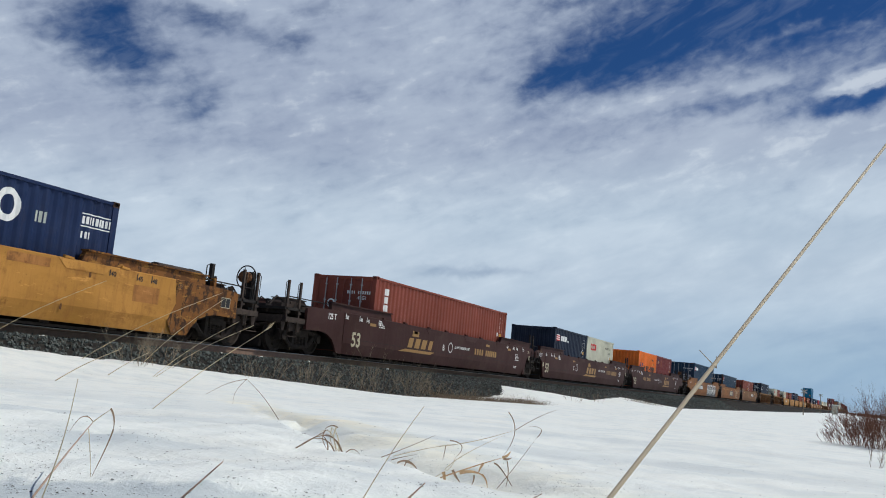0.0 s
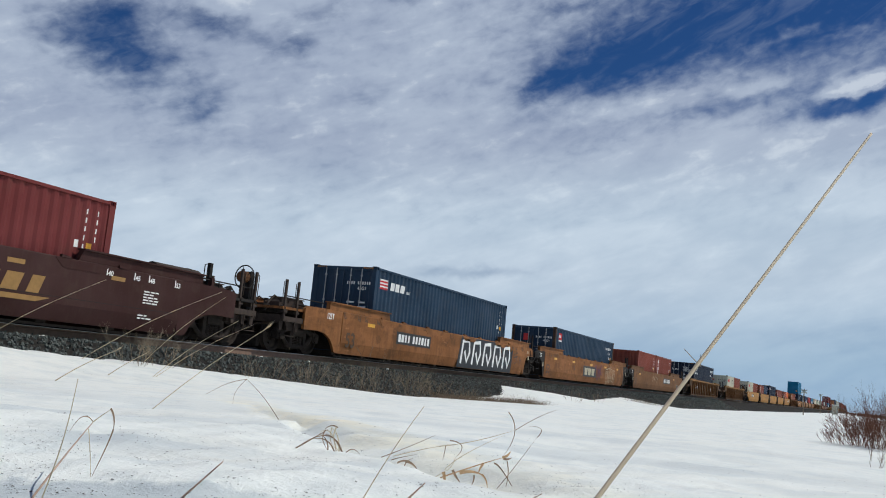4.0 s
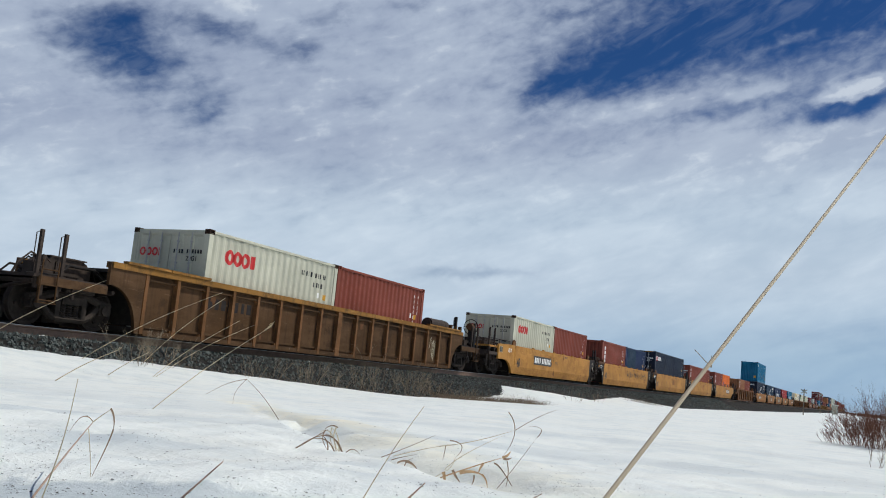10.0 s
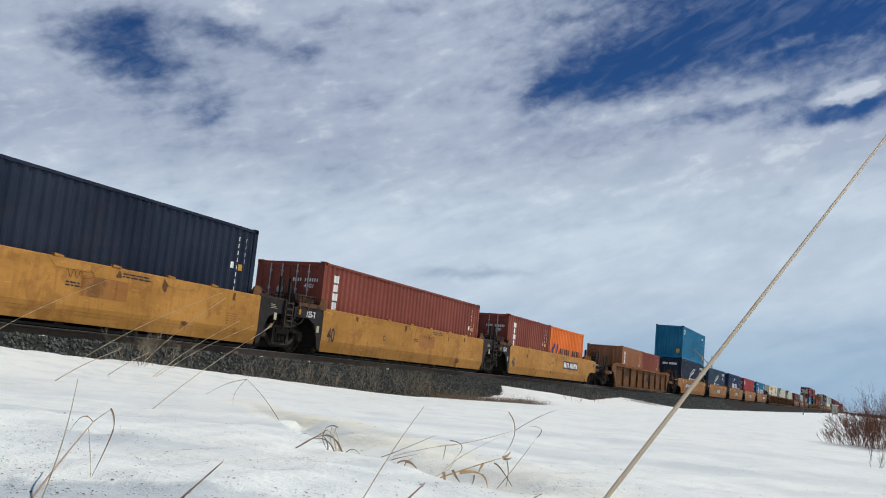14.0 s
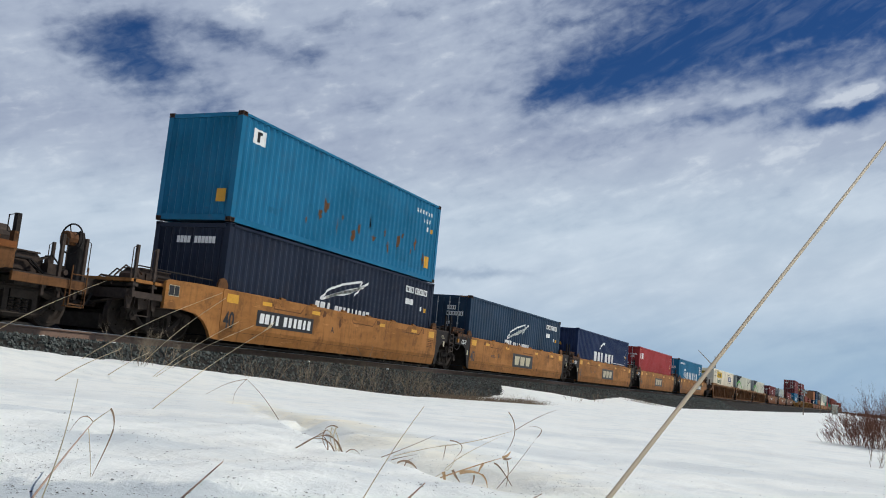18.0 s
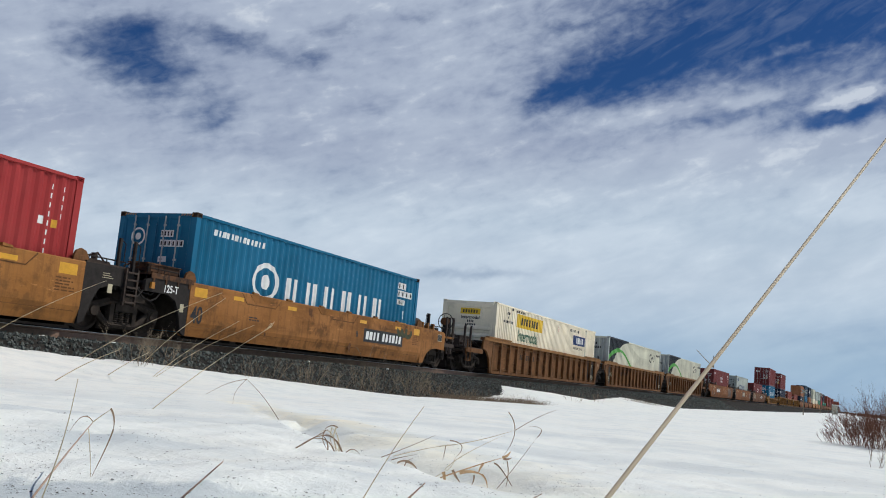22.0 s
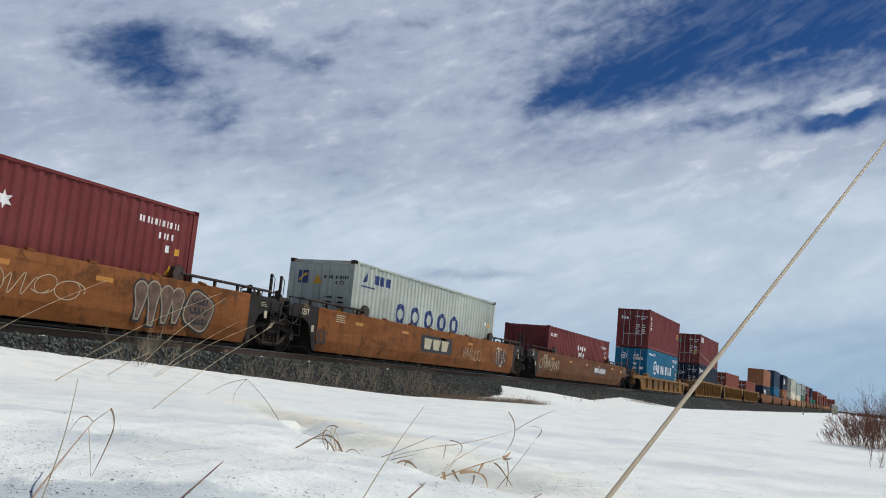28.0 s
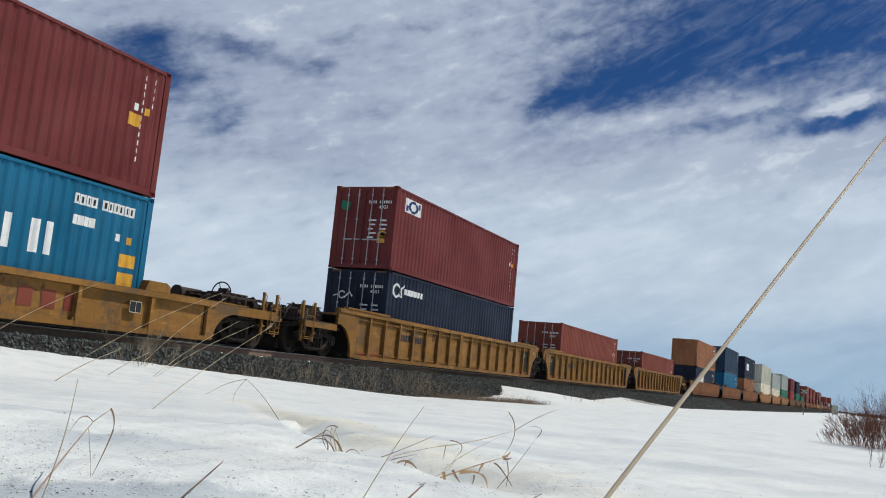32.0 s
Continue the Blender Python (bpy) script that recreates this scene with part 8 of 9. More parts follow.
def stones():
    rnd = random.Random(11)
    for which in (0, 1):
        verts, faces = [], []
        for _ in range(19000 if which == 0 else 7000):
            x = 7.5 + 95 * rnd.random() ** 1.7
            y = YC - 3.9 + 3.0 * rnd.random()
            if which == 1 and y > YC - 2.4:
                continue
            r = rnd.uniform(0.028, 0.068) * (1 + max(0, x - 40) / 80)
            z = ballast_height(y) + r * 0.35
            n = len(verts)
            q = Euler((rnd.uniform(0, 3), rnd.uniform(0, 3), rnd.uniform(0, 3))).to_matrix()
            for v in ((1, 0, 0), (-1, 0, 0), (0, 0.8, 0), (0, -0.8, 0), (0, 0, 0.65), (0, 0, -0.65)):
                w = q @ (Vector(v) * r * rnd.uniform(0.75, 1.2))
                verts.append((x + w.x, y + w.y, z + w.z))
            faces += [tuple(n + i for i in f) for f in ((0, 2, 4), (2, 1, 4), (1, 3, 4), (3, 0, 4), (2, 0, 5), (1, 2, 5), (3, 1, 5), (0, 3, 5))]
        me = bpy.data.meshes.new("stones")
        me.from_pydata(verts, [], faces)
        tagged(put("ballast_stones", me, STONE[which]), ("loose grey crushed stones on the ballast slope", "brown dusty stones at the foot of the ballast")[which], "stones", "", "stuff")


stones()


def cross_ties():
    me = shared("cross_tie", lambda bm: box(bm, -0.11, 0.11, -1.30, 1.30, -0.16, 0.0) and None)
    plate = shared("tie_plate", lambda bm: (box(bm, -0.10, 0.10, -0.18, 0.18, 0.0, 0.02), box(bm, -0.05, -0.02, -0.13, -0.09, 0.02, 0.06), box(bm, 0.02, 0.05, -0.13, -0.09, 0.02, 0.06)) and None)
    wood = plain("creosoted timber", (0.045, 0.034, 0.026), 0.85, 0.4, 9)
    for i in range(130):
        tie = put("cross_tie", me, wood, None, Matrix.Translation((6.0 + i * 0.53, YC, BED_TOP + 0.015)))
        tagged(tie, "dark creosoted timber cross tie bedded in stone", "cross tie", "ties under the rails")
        for s in (-1, 1):
            put("tie_plate", plate, RAIL_RUST, tie, Matrix.Translation((0, s * 0.755, 0.001)) @ Matrix.Diagonal((1, 1 if s < 0 else -1, 1, 1)))


cross_ties()


def curve_pts(base, tip, bend, n=7):
    """Points from base to base + tip, bowed by bend."""
    b, t, s = Vector(base), Vector(tip), Vector(bend)
    return [b + t * (i / n) + s * math.sin(math.pi * i / n) for i in range(n + 1)]


def ribbon(bm, pts, width, up=(0, 0, 1)):
    """A flat grass leaf with a fold."""
    rows = []
    for i, p in enumerate(pts):
        p = Vector(p)
        d = (Vector(pts[min(i + 1, len(pts) - 1)]) - Vector(pts[max(i - 1, 0)])).normalized()
        s = d.cross(Vector((0.9, 0.4, 0.15))).normalized() * width * (1.0 - 0.85 * (i / (len(pts) - 1)) ** 2) / 2
        rows.append((bm.verts.new(p - s), bm.verts.new(p + Vector((0.15, 0.1, 0)) * width), bm.verts.new(p + s)))
    for a, b in zip(rows, rows[1:]):
        bm.faces.new((a[0], a[1], b[1], b[0]))
        bm.faces.new((a[1], a[2], b[2], b[1]))


def on_snow(x, y):
    return (x, y, snow_height(x, y) - 0.01)


STEMS = []


def reed(x, y, tip, bend, r, label, material=STRAW, leaves=(), head=False, sway=1.0):
    """A dry stem standing in the snow; leaves: (place along it, offset of the tip, sag, width)."""
    thing = tagged(new("dry_reed"), label, "grass", "dry grass stems in the snow")
    base = Vector(on_snow(x, y))
    thing.location = base
    pts = curve_pts((0, 0, 0), tip, bend, 9)
    bm = bmesh.new()
    tube(bm, pts, r, 6, 0.45)
    part("stem", bm, material, thing, "", True)
    for f, off, sag, w in leaves:
        i = f * (len(pts) - 1)
        p = Vector(pts[int(i)]).lerp(Vector(pts[min(int(i) + 1, len(pts) - 1)]), i % 1)
        bm = bmesh.new()
        ribbon(bm, curve_pts(p, off, sag, 8), w * 0.6)
        part("leaf", bm, material, thing)
    if head:
        bm = bmesh.new()
        for k in range(7):
            q = Vector(pts[-1]).lerp(Vector(pts[-2]), k * 0.08)
            d = (Vector(pts[-1]) - Vector(pts[-2])).normalized()
            bar(bm, q, q + d * 0.05 + Vector((random.uniform(-0.02, 0.02), random.uniform(-0.02, 0.02), 0.02)), r * 0.6, 4, r * 0.2)
        part("seed_head", bm, material, thing)
    STEMS.append((thing, base, sway))
    return thing


random.seed(5)
# long straws bowed over by the wind, by the foot of the ballast
PALE = "long pale straw leaning over the snow"
reed(12.42, 12.95, (-0.12, -3.10, 1.35), (0, 0.06, 0.06), 0.0058, PALE)
reed(14.5, 13.4, (-0.84, -2.55, 1.36), (0, 0.05, 0.05), 0.0058, PALE)
reed(12.43, 11.24, (-0.73, -2.27, 1.05), (0, 0.04, 0.04), 0.0052, PALE)
reed(12.54, 11.27, (-0.62, -2.43, 1.01), (0, 0.04, 0.05), 0.0048, PALE)
reed(5.39, 4.86, (-0.31, -1.23, 0.69), (0, 0.02, 0.015), 0.0032, "long pale straw with a small seed head", head=True)
reed(10.48, 13.40, (-0.19, -2.95, 1.17), (0, 0.05, 0.05), 0.0055, PALE)
reed(8.6, 9.37, (-0.20, -1.21, 0.48), (0, 0.02, 0.02), 0.0065, "broken pale straw with a frayed head", head=True)
reed(11.3, 11.16, (-0.52, -1.28, 0.44), (0, 0, 0.02), 0.0060, "short pale straw leaning over the snow")
# bent blade close by
reed(1.405, 1.52, (-0.057, -0.114, 0.261), (0.01, 0, 0), 0.0017, "thin pale straw standing in the snow")
reed(1.35, 1.50, (0.362, 0.217, 0.141), (0, 0, 0.004), 0.0026, "bent straw with folded leaves at its top", STUB)
reed(1.67, 1.39, (0.03, -0.09, 0.10), (0, 0, 0), 0.0029, "broken brown grass stub", STUB)
reed(2.18, 1.09, (0.02, -0.06, 0.07), (0, 0, 0), 0.0034, "broken brown grass stub", STUB)
reed(2.10, 1.16, (0.03, -0.14, 0.26), (0, 0.0, 0.01), 0.0015, "thin brown stem standing in the snow", STRAW)
reed(5.21, 3.56, (-0.14, 0.21, 0.26), (0, 0, 0.02), 0.0024, "snapped thin stem standing in the snow", STRAW_DARK, ((0.99, (-0.10, 0.25, -0.13), (0, 0, 0.02), 0.006), (0.99, (-0.04, 0.06, -0.17), (0, 0.03, 0), 0.005)))
# withered tufts: blades (start, bend, tip) as (across, up) from the tuft's foot
ACROSS = Vector((0.425, -0.90, -0.09))


def tuft(x, y, z, blades, label):
    thing = tagged(new("grass_tuft"), label, "grass", "withered tufts in the snow")
    thing.location = (x, y, z)
    unit = 0.001
    rnd = random.Random(int(x * 100))
    for a, b, c, w, material in blades:
        a, b, c = (ACROSS * (p[0] * unit) + Vector((0, 0, p[1] * unit)) + Vector((0.9, 0.42, 0)) * rnd.uniform(-0.005, 0.005) for p in (a, b, c))
        pts = [a * (1 - f) ** 2 + b * (2 * f * (1 - f)) + c * f * f for f in (k / 9 for k in range(10))]
        bm = bmesh.new()
        ribbon(bm, pts, w * 0.62)
        part("blade", bm, material, thing)
    return thing


tuft(3.170, 1.875, 0.0, (((20, 2), (-28, 126), (-169, -9), 0.0088, STRAW_DARK), ((-41, 7), (-41, 53), (-84, 63), 0.0088, STRAW_DARK), ((-12, -1), (-43, 76), (-133, 27), 0.0088, STRAW_DARK), ((17, 4), (-21, 84), (-82, 60), 0.0088, STRAW_DARK),
                         ((4, 1), (-1, 85), (-39, 97), 0.0088, STRAW), ((-6, 0), (-30, 114), (-81, 68), 0.0075, STRAW), ((-10, 99), (-36, 115), (-62, 84), 0.0088, STRAW_DARK), ((28, 5), (56, 48), (92, 8), 0.006, STRAW_DARK),
                         ((-169, -9), (-104, 41), (-46, 88), 0.0088, STRAW_DARK), ((-15, 102), (-39, 54), (5, 3), 0.0075, STRAW), ((-35, 94), (-49, 25), (2, 15), 0.006, STRAW), ((-58, 82), (-82, 46), (-41, 7), 0.0075, STRAW_DARK)), "arched withered grass tuft in the snow")
tuft(1.717, 1.707, 0.02, (((-13, 129), (9, 152), (31, 171), 0.0042, STRAW), ((30, 172), (44, 155), (41, 122), 0.0085, STRAW_DARK), ((41, 123), (40, 96), (-1, -12), 0.0062, STRAW_DARK),
                          ((-10, 133), (-38, 164), (-64, 95), 0.0042, STRAW_DARK), ((-20, 113), (-4, 49), (5, -30), 0.0042, STRAW)), "bent brown grass blade with folded leaves")
tuft(2.981, 1.294, 0.0, (((-56, 93), (72, 127), (211, 200), 0.005, STRAW), ((209, 198), (293, 268), (353, 295), 0.0035, STRAW_DARK), ((-28, 17), (8, 72), (169, 172), 0.004, STRAW), ((179, 255), (239, 199), (169, 96), 0.0055, STRAW_DARK),
                         ((132, -52), (185, 17), (287, 187), 0.0045, STRAW_DARK), ((287, 186), (326, 231), (253, 220), 0.004, STRAW_DARK), ((-19, 120), (57, 125), (4, 62), 0.006, STRAW_DARK), ((-33, 98), (-32, 83), (-39, 48), 0.005, STRAW_DARK),
                         ((4, 62), (0, 22), (-41, 4), 0.004, STRAW)), "tangle of long bent straws lying over the snow")
tuft(2.979, 1.292, 0.0, (((-42, -12), (98, 63), (176, 97), 0.008, STRAW_WARM), ((169, 96), (188, 103), (196, 122), 0.016, STRAW_WARM), ((173, 93), (188, 90), (201, 101), 0.014, STRAW_DARK), ((-2, 22), (11, 1), (28, -15), 0.016, STRAW_DARK),
                         ((-32, 10), (-27, -12), (-21, -44), 0.018, STRAW_WARM), ((24, 16), (70, 37), (106, 23), 0.019, STRAW_WARM), ((105, 63), (92, 47), (90, 28), 0.014, STRAW_WARM), ((102, 25), (123, 13), (125, -17), 0.011, STRAW_WARM),
                         ((75, 17), (78, 2), (69, -18), 0.010, STRAW_DARK), ((141, 71), (162, 75), (227, -18), 0.009, STRAW_DARK), ((187, 86), (202, 39), (185, -22), 0.006, STRAW_DARK)), "straw clump with broad pale drooping leaves")
tuft(3.090, 1.525, 0.0, (((-100, 15), (-10, 64), (94, 131), 0.005, STRAW_DARK), ((-56, 26), (28, 64), (157, 110), 0.005, STRAW), ((-62, 11), (-35, 26), (29, 48), 0.005, STRAW_DARK), ((-39, 5), (14, 43), (50, -26), 0.011, STRAW_DARK),
                         ((-11, 15), (28, 16), (43, -16), 0.010, STRAW_DARK), ((-11, -2), (-8, 21), (20, 33), 0.007, STRAW_DARK), ((94, -27), (116, -16), (164, 30), 0.005, STRAW)), "dark withered leaves with straws lying across")
reed(2.56, 0.876, (0.016, -0.044, 0.03), (0, 0, 0), 0.0020, "short brown straw in the snow", STRAW_DARK)
# the tall stem right before the lens
TALL = tagged(new("dry_reed"), "tall pale straw stem close before the camera", "grass", "dry grass stems in the snow")
TALL_BASE = Vector((0.155, 0.257, H - 0.345))
TALL.location = TALL_BASE
bm = bmesh.new()
tube(bm, curve_pts((0, 0, 0), (0.764, -0.279, 0.61), (0, 0, 0), 90), 0.0016, 12, 0.75)
part("stem", bm, STRAW_PALE, TALL, "", True)
bm = bmesh.new()
for off in ((-0.005, 0.011, 0.011), (0.0, 0.0005, 0.008)):
    q = Vector((0.479, -0.167, 0.366))
    bar(bm, q, q + Vector(off), 0.00035, 4, 0.0002)
part("sprig", bm, TWIG_GREY, TALL)


def dry_grass():
    """Matted dead grass where the snow has melted along the foot of the ballast."""
    rnd = random.Random(3)
    verts, faces = [], []
    for k in range(12500):
        if k < 5200:
            if rnd.random() < 0.78:
                continue
            x = 15.0 + 17 * rnd.random() ** 0.7
            y = edge_of(x) - 0.12 + 0.75 * rnd.random() ** 1.8
        elif k < 7700:
            g = rnd.random()
            x, y = 26.6 + 1.8 * g + rnd.gauss(0, 0.35), 12.6 - 3.2 * g + rnd.gauss(0, 0.22)
        elif k < 8400:
            g = rnd.random()
            x, y = 52.5 + 2.5 * g + rnd.gauss(0, 0.5), 12.2 - 1.2 * g + rnd.gauss(0, 0.2)
        else:
            x = rnd.uniform(35, 110)
            y = edge_of(x) + rnd.uniform(0.0, 1.0)
        z = max(snow_height(x, y), ballast_height(y)) - 0.02
        hgt = (1.05 if 5200 <= k < 8400 else 0.55) * rnd.uniform(0.06, 0.22) * (1.0 if rnd.random() < 0.9 else 1.8)
        a, w = rnd.uniform(0, math.tau), rnd.uniform(0.004, 0.010)
        dx, dy = math.cos(a) * hgt * 0.7, math.sin(a) * hgt * 0.7
        n = len(verts)
        verts += [(x - w, y, z), (x + w, y, z), (x + dx * 0.5 + w, y + dy * 0.5, z + hgt * 0.7), (x + dx * 0.5 - w, y + dy * 0.5, z + hgt * 0.7), (x + dx, y + dy, z + hgt * 0.8)]
        faces += [(n, n + 1, n + 2, n + 3), (n + 3, n + 2, n + 4)]
    me = bpy.data.meshes.new("dry_grass")
    me.from_pydata(verts, [], faces)
    tagged(put("dry_grass", me, plain("matted dead grass", (0.135, 0.098, 0.062), 0.9, 0.45, 25)), "matted dead brown grass along the ballast foot", "grass", "", "stuff")


dry_grass()


def fork(bm, p, d, length, r, depth, rnd, spread_):
    """A twig that forks."""
    d = d.normalized()
    mid = p + d * length * 0.5 + Vector((rnd.uniform(-1, 1), rnd.uniform(-1, 1), rnd.uniform(-0.3, 0.6))) * length * 0.06
    end = p + d * length + Vector((rnd.uniform(-1, 1), rnd.uniform(-1, 1), rnd.uniform(-0.2, 0.8))) * length * 0.10
    bar(bm, p, mid, r, 3, r * 0.85)
    bar(bm, mid, end, r * 0.85, 3, r * 0.6)
    if depth > 0:
        for k in range(rnd.choice((2, 3, 3))):
            at = p.lerp(end, rnd.uniform(0.35, 1.0))
            nd = d + Vector((rnd.uniform(-1, 1), rnd.uniform(-1, 1), rnd.uniform(-0.2, 0.7))) * spread_
            fork(bm, at, nd, length * rnd.uniform(0.45, 0.75), r * 0.62, depth - 1, rnd, spread_)


def shrub(name, x, y, height, wide, stems, label, category, material, seed, r=0.008, depth=3, base=None):
    thing = tagged(new(name), label, category)
    z = snow_height(x, y) if base is None else base
    thing.location = (x, y, z - 0.03)
    rnd = random.Random(seed)
    for k in range(stems):
        a = rnd.uniform(0, math.tau)
        q = rnd.random() ** 0.6
        off = Vector((math.cos(a) * wide * 0.35 * q, math.sin(a) * wide * 0.35 * q, 0))
        lean = Vector((math.cos(a) * q, math.sin(a) * q, 0)) * rnd.uniform(0.4, 1.3) + Vector((0, 0, 1))
        bm = bmesh.new()
        fork(bm, off, lean, height * rnd.uniform(0.42, 0.66), r * rnd.uniform(0.7, 1.2), depth, rnd, 0.55)
        tagged(part("branch", bm, material, thing), kind="stuff")
    return thing


for x, y, h, wd, n, sd in ((20.6, 0.02, 0.60, 1.3, 60, 4), (20.2, -0.26, 0.80, 1.4, 80, 8), (21.0, 0.36, 0.30, 1.2, 30, 12), (19.6, -0.62, 1.0, 1.5, 80, 18)):
    shrub("bush", x, y, h, wd, n, "leafless reddish brown bush standing in the snow", "bush", TWIG, sd, 0.0044, 4)
shrub("weed", 10.4, -0.12, 0.30, 0.4, 5, "small dead weed poking out of the snow", "weed", TWIG_GREY, 20, 0.003, 2)
for x, y, h, n, sd in ((13.6, 12.7, 0.75, 12, 31), (14.3, 12.75, 0.65, 9, 32), (20.6, 12.5, 0.65, 7, 33), (24.8, 12.4, 0.95, 10, 34), (26.4, 12.4, 0.7, 9, 35), (19.2, 12.5, 0.5, 7, 36),
                       (22.6, 12.5, 0.45, 8, 37), (28.5, 12.2, 0.5, 8, 38), (17.0, 12.6, 0.45, 6, 39), (42.0, 11.2, 0.5, 6, 40), (37.5, 11.0, 0.45, 6, 41), (22.4, 12.75, 1.05, 9, 42), (23.4, 12.7, 0.95, 8, 43), (25.2, 12.7, 0.7, 9, 44), (26.0, 12.75, 0.9, 8, 45), (18.6, 13.1, 0.6, 6, 46), (20.2, 12.95, 0.75, 7, 47), (27.4, 12.6, 0.6, 8, 48), (16.1, 13.6, 0.5, 5, 49)):
    shrub("weed", x, y, h, 0.9, n, "thin leafless dead weed by the ballast", "weed", TWIG_GREY, sd, 0.0050, 3, max(snow_height(x, y), ballast_height(y)))


def grit():
    """Dark specks of grit blown over the snow."""
    rnd = random.Random(21)
    verts, faces = [], []
    spots = []
    for k in range(620):  # loose clusters, thickest on the nearest grey band
        r, a = 1.6 + 2.8 * rnd.random() ** 1.5, radians(rnd.uniform(17, 56))
        x, y = r * math.cos(a), r * math.sin(a)
        old = 0.78 * x + 0.62 * y < 2.4
        if noise.noise(Vector((x * 1.1, y * 1.1, 7))) > rnd.uniform(-0.3, 0.3) or old:
            wide = rnd.uniform(0.01, 0.07)
            spots += [(x + rnd.gauss(0, wide), y + rnd.gauss(0, wide)) for _ in range(int(rnd.uniform(2, 9) * (1.5 if old else 1)))]
    spots += [(3.0 + rnd.gauss(0, 0.14), 0.88 + rnd.gauss(0, 0.11)) for _ in range(170)]
    for k in range(1500):
        r, a = 1.6 + 6.5 * rnd.random() ** 1.6, radians(rnd.uniform(-8, 60))
        spots.append((r * math.cos(a), r * math.sin(a)))
    for x, y in spots:
        s = rnd.uniform(0.0013, 0.0034) * (1 if rnd.random() < 0.95 else 1.8)
        z = snow_height(x, y) + s * 0.3
        n = len(verts)
        verts += [(x - s, y, z), (x + s * 0.4, y - s, z), (x + s, y + s * 0.6, z), (x, y + s * 0.2, z + s * 0.45)]
        faces += [(n, n + 1, n + 3), (n + 1, n + 2, n + 3), (n + 2, n, n + 3)]
    me = bpy.data.meshes.new("grit")
    me.from_pydata(verts, [], faces)
    tagged(put("grit", me, GRIT), "dark specks of grit on the snow", "grit", "", "stuff")


grit()


def snow_lumps():
    """Lumps of snow dropped beside the rail."""
    rnd = random.Random(2)
    for k in range(9):
        x, y = 12.5 + k * 2.1 + rnd.uniform(-0.5, 0.5), YC - 1.0 - rnd.uniform(0.0, 0.25)
        bm = bmesh.new()
        bmesh.ops.create_icosphere(bm, subdivisions=2, radius=1.0)
        for v in bm.verts:
            v.co *= rnd.uniform(0.8, 1.15)
            v.co = Vector((v.co.x * 0.09, v.co.y * 0.05, v.co.z * 0.035))
        ob = part("snow_lump", bm, SNOW, None, "", True)
        ob.location = (x, y, BED_TOP + 0.03)
        tagged(ob, "small lump of snow lying beside the rail", "snow", "lumps of snow along the rail")


snow_lumps()


def crossing_sign(x, y, tall, lean, seed):
    thing = tagged(new("crossing_sign"), "white crossed boards on a leaning post by the line", "road sign", "crossing signs")
    thing.matrix_basis = pose(x, y, snow_height(x, y) - 0.1, 0, lean, 0)
    bm = bmesh.new()
    box(bm, -0.06, 0.06, -0.06, 0.06, 0, tall)
    part("post", bm, TWIG_GREY, thing)
    for s in (-1, 1):
        bm = bmesh.new()
        box(bm, -0.02, 0.02, -0.45, 0.45, -0.07, 0.07)
        ob = part("board", bm, PAINTS["silver"], thing)
        ob.matrix_basis = Matrix.Translation((-0.09 - 0.045 * (s > 0), 0, tall - 0.35)) @ Matrix.Rotation(radians(32 * s), 4, "X")


crossing_sign(128.9, 7.1, 3.5, 4, 1)
crossing_sign(213.5, 8.4, 4.4, 0, 2)


def signal_cabinet():
    x, y = 267.0, 6.9
    thing = tagged(new("signal_cabinet"), "grey steel equipment cabinet by the line", "cabinet")
    thing.location = (x, y, snow_height(x, y) - 0.05)
    bm = bmesh.new()
    box(bm, -0.8, 0.8, -0.75, 0.75, 0, 2.4)
    part("body", bm, PAINTS["silver"], thing)
    bm = bmesh.new()
    slab(bm, [(-0.9, 2.4), (0.9, 2.4), (0.0, 2.65)], -0.85, 0.85)
    part("roof", bm, PAINTS["silver"], thing)
    bm = bmesh.new()
    box(bm, -0.85, -0.805, -0.55, 0.55, 0.15, 2.2)
    part("door", bm, PAINTS["grey"], thing)


signal_cabinet()


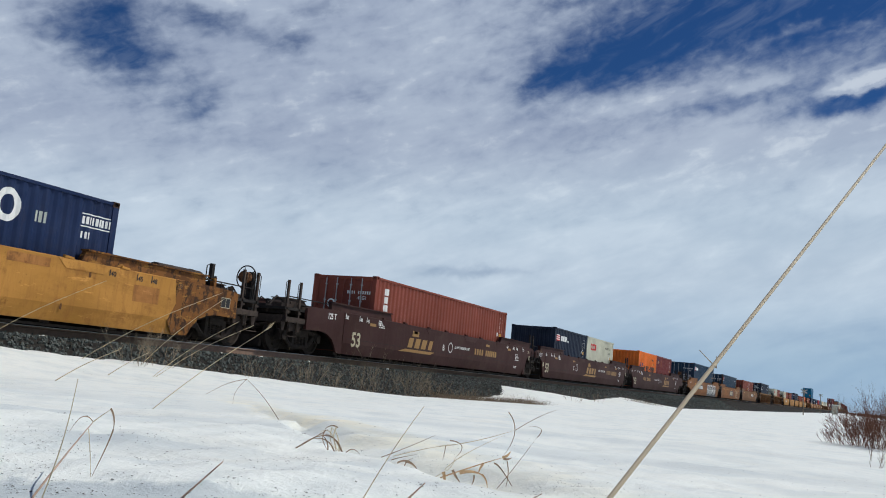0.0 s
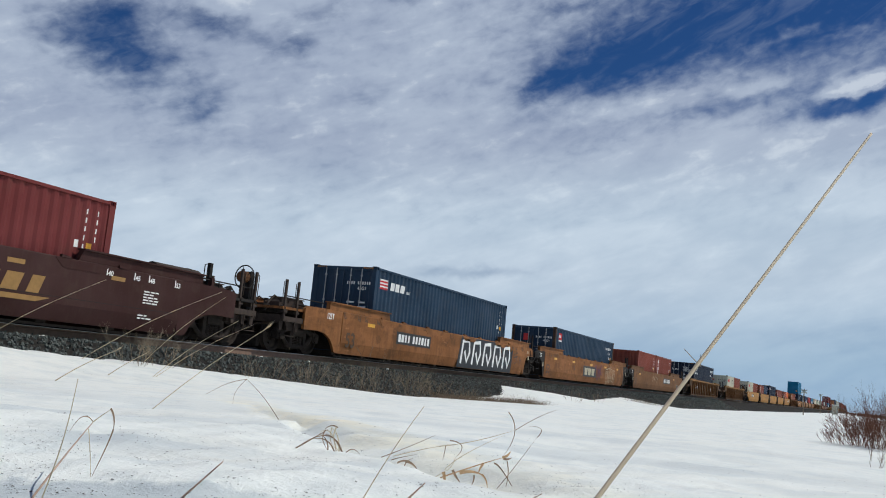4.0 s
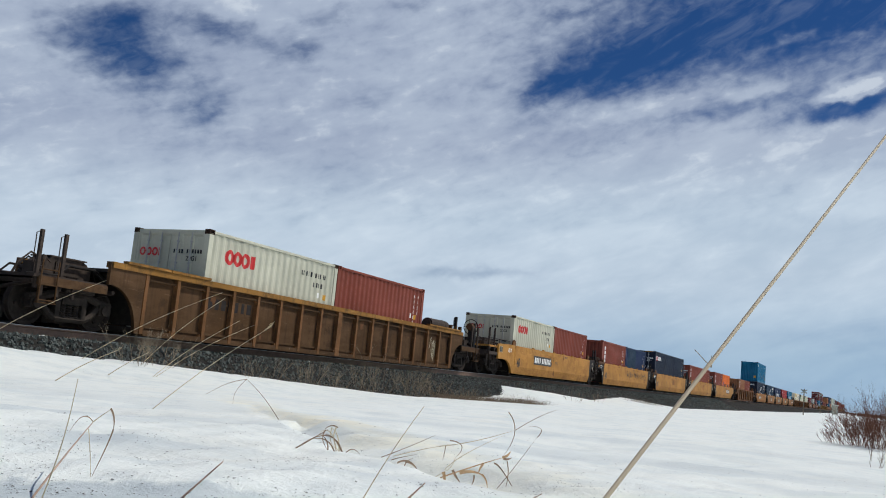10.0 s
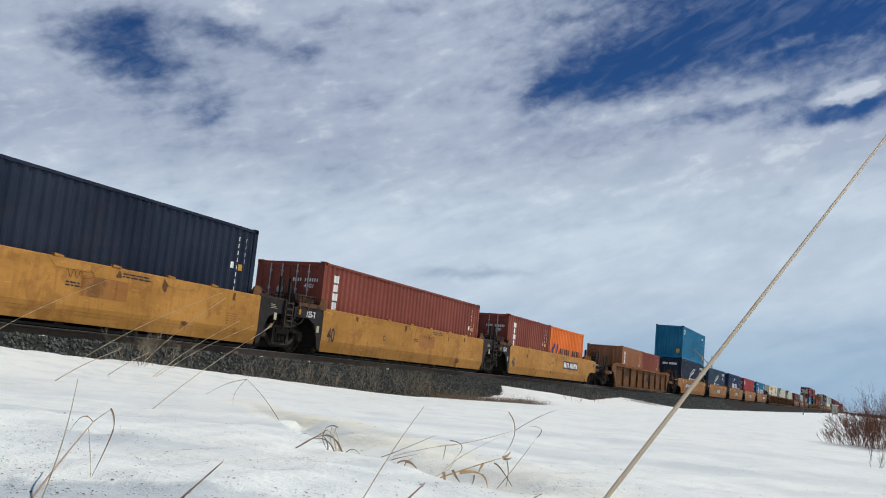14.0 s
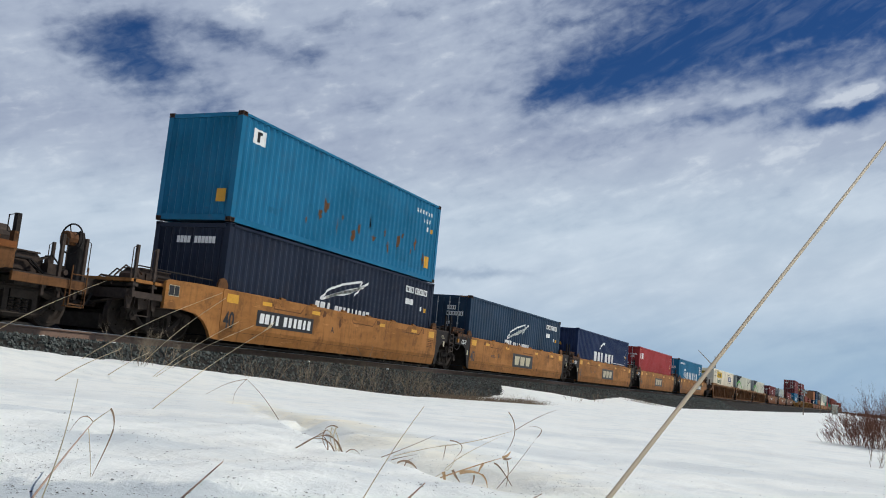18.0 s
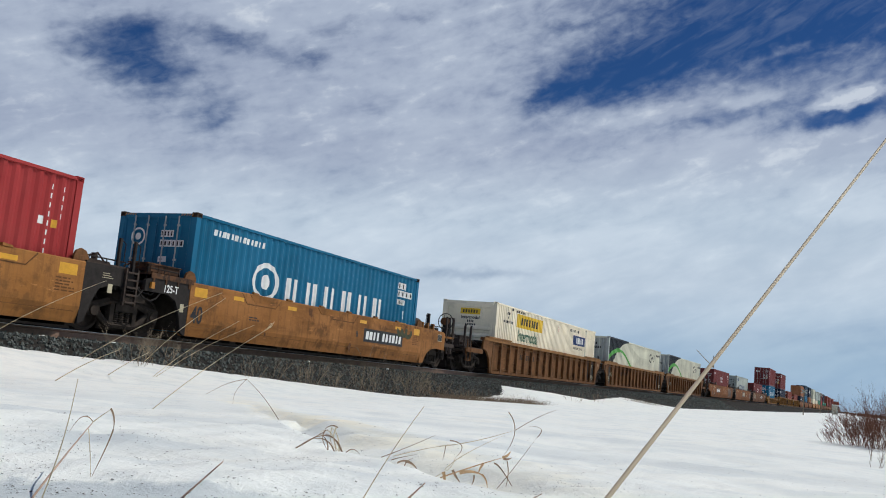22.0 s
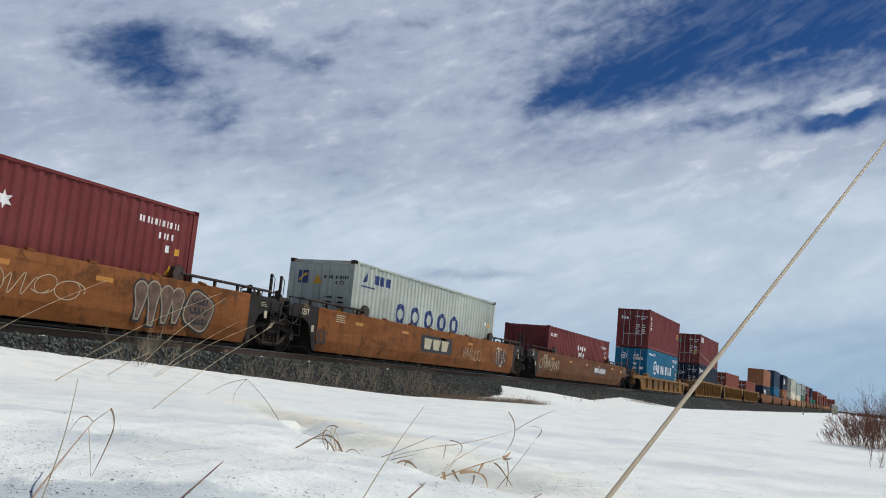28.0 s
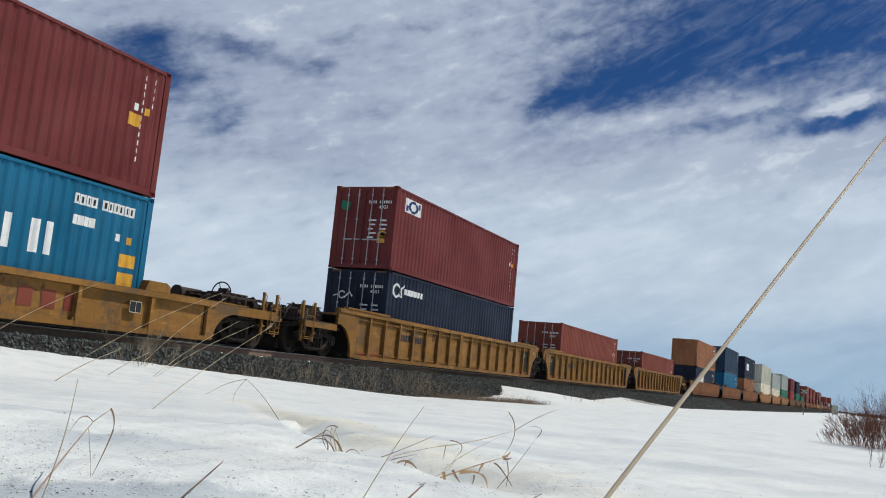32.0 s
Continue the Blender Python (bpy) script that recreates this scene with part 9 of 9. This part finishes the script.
def far_scrub():
    """A low line of leafless scrub along the horizon."""
    rnd = random.Random(9)
    verts, faces = [], []
    for _ in range(2600):
        x = rnd.uniform(300, 900)
        y = rnd.uniform(-16, 4) - (x - 300) * 0.012
        z = snow_height(x, y)
        h = rnd.uniform(0.3, 1.0)
        w = rnd.uniform(0.05, 0.16)
        a = rnd.uniform(-0.5, 0.5)
        n = len(verts)
        verts += [(x, y - w, z), (x, y + w, z), (x + 0.1, y + a + w * 0.4, z + h), (x + 0.1, y + a - w * 0.4, z + h)]
        faces.append((n, n + 1, n + 2, n + 3))
    me = bpy.data.meshes.new("far_scrub")
    me.from_pydata(verts, [], faces)
    tagged(put("far_scrub", me, TWIG), "distant leafless brown scrub on the snowfield", "scrub", "", "stuff")


far_scrub()


# ---- motion of the train ----
SWAY = ((0, 0), (1, -2), (2, 4), (3, 1), (3.5, -34), (4.5, -40), (5.5, -41), (6, -44), (6.5, -30), (7, -29), (8, -16), (9, -18), (10, -12), (11, 0), (13, 1), (14, -11), (14.5, -27),
        (15.5, -10), (16.5, -2), (18, -3), (19, 1), (20, -2), (21, 3), (22, -7), (23, -14), (24, -19), (25, -4), (27.5, 0), (29, -21), (30.5, -13), (32, -10))


def motions():
    # the stems give in the wind
    side = Vector((0.41, -0.91, 0.09))
    walk(TALL, [(t, Matrix.Translation(TALL_BASE + side * k * -0.00017) @ Matrix.Rotation(-k * 0.00095, 4, "Z")) for t, k in SWAY])
    for n, (thing, base, sway) in enumerate(STEMS):
        if sway and n < 8:
            walk(thing, [(t, Matrix.Translation(base) @ Matrix.Rotation(radians(0.008 * k * sway), 4, "X")) for t, k in SWAY])
    steps = [2.0 * i for i in range(17)]
    for thing, s, y, z in CARS + CONTAINERS:
        walk(thing, [(t, pose(s - train_x(t), y, z)) for t in steps])
    walk(CLOUDS, [(t, pose(DRIFT[0] * t, DRIFT[1] * t, H)) for t in (0.0, 16.0, 32.0)])
    for sets, x in ((FRONT_SETS, -0.89), (REAR_SETS, 0.89)):
        rows = [(k / FPS, Matrix.Translation((x, 0, WHEEL_R)) @ Matrix.Rotation(-train_x(k / FPS) / WHEEL_R, 4, "Y")) for k in range(32 * FPS + 1)]
        walk(sets[0], rows)
        keys = sets[0].animation_data
        for other in sets[1:]:
            other.rotation_mode = "QUATERNION"
            data = other.animation_data_create()
            data.action = keys.action
            data.action_slot = keys.action_slot


motions()
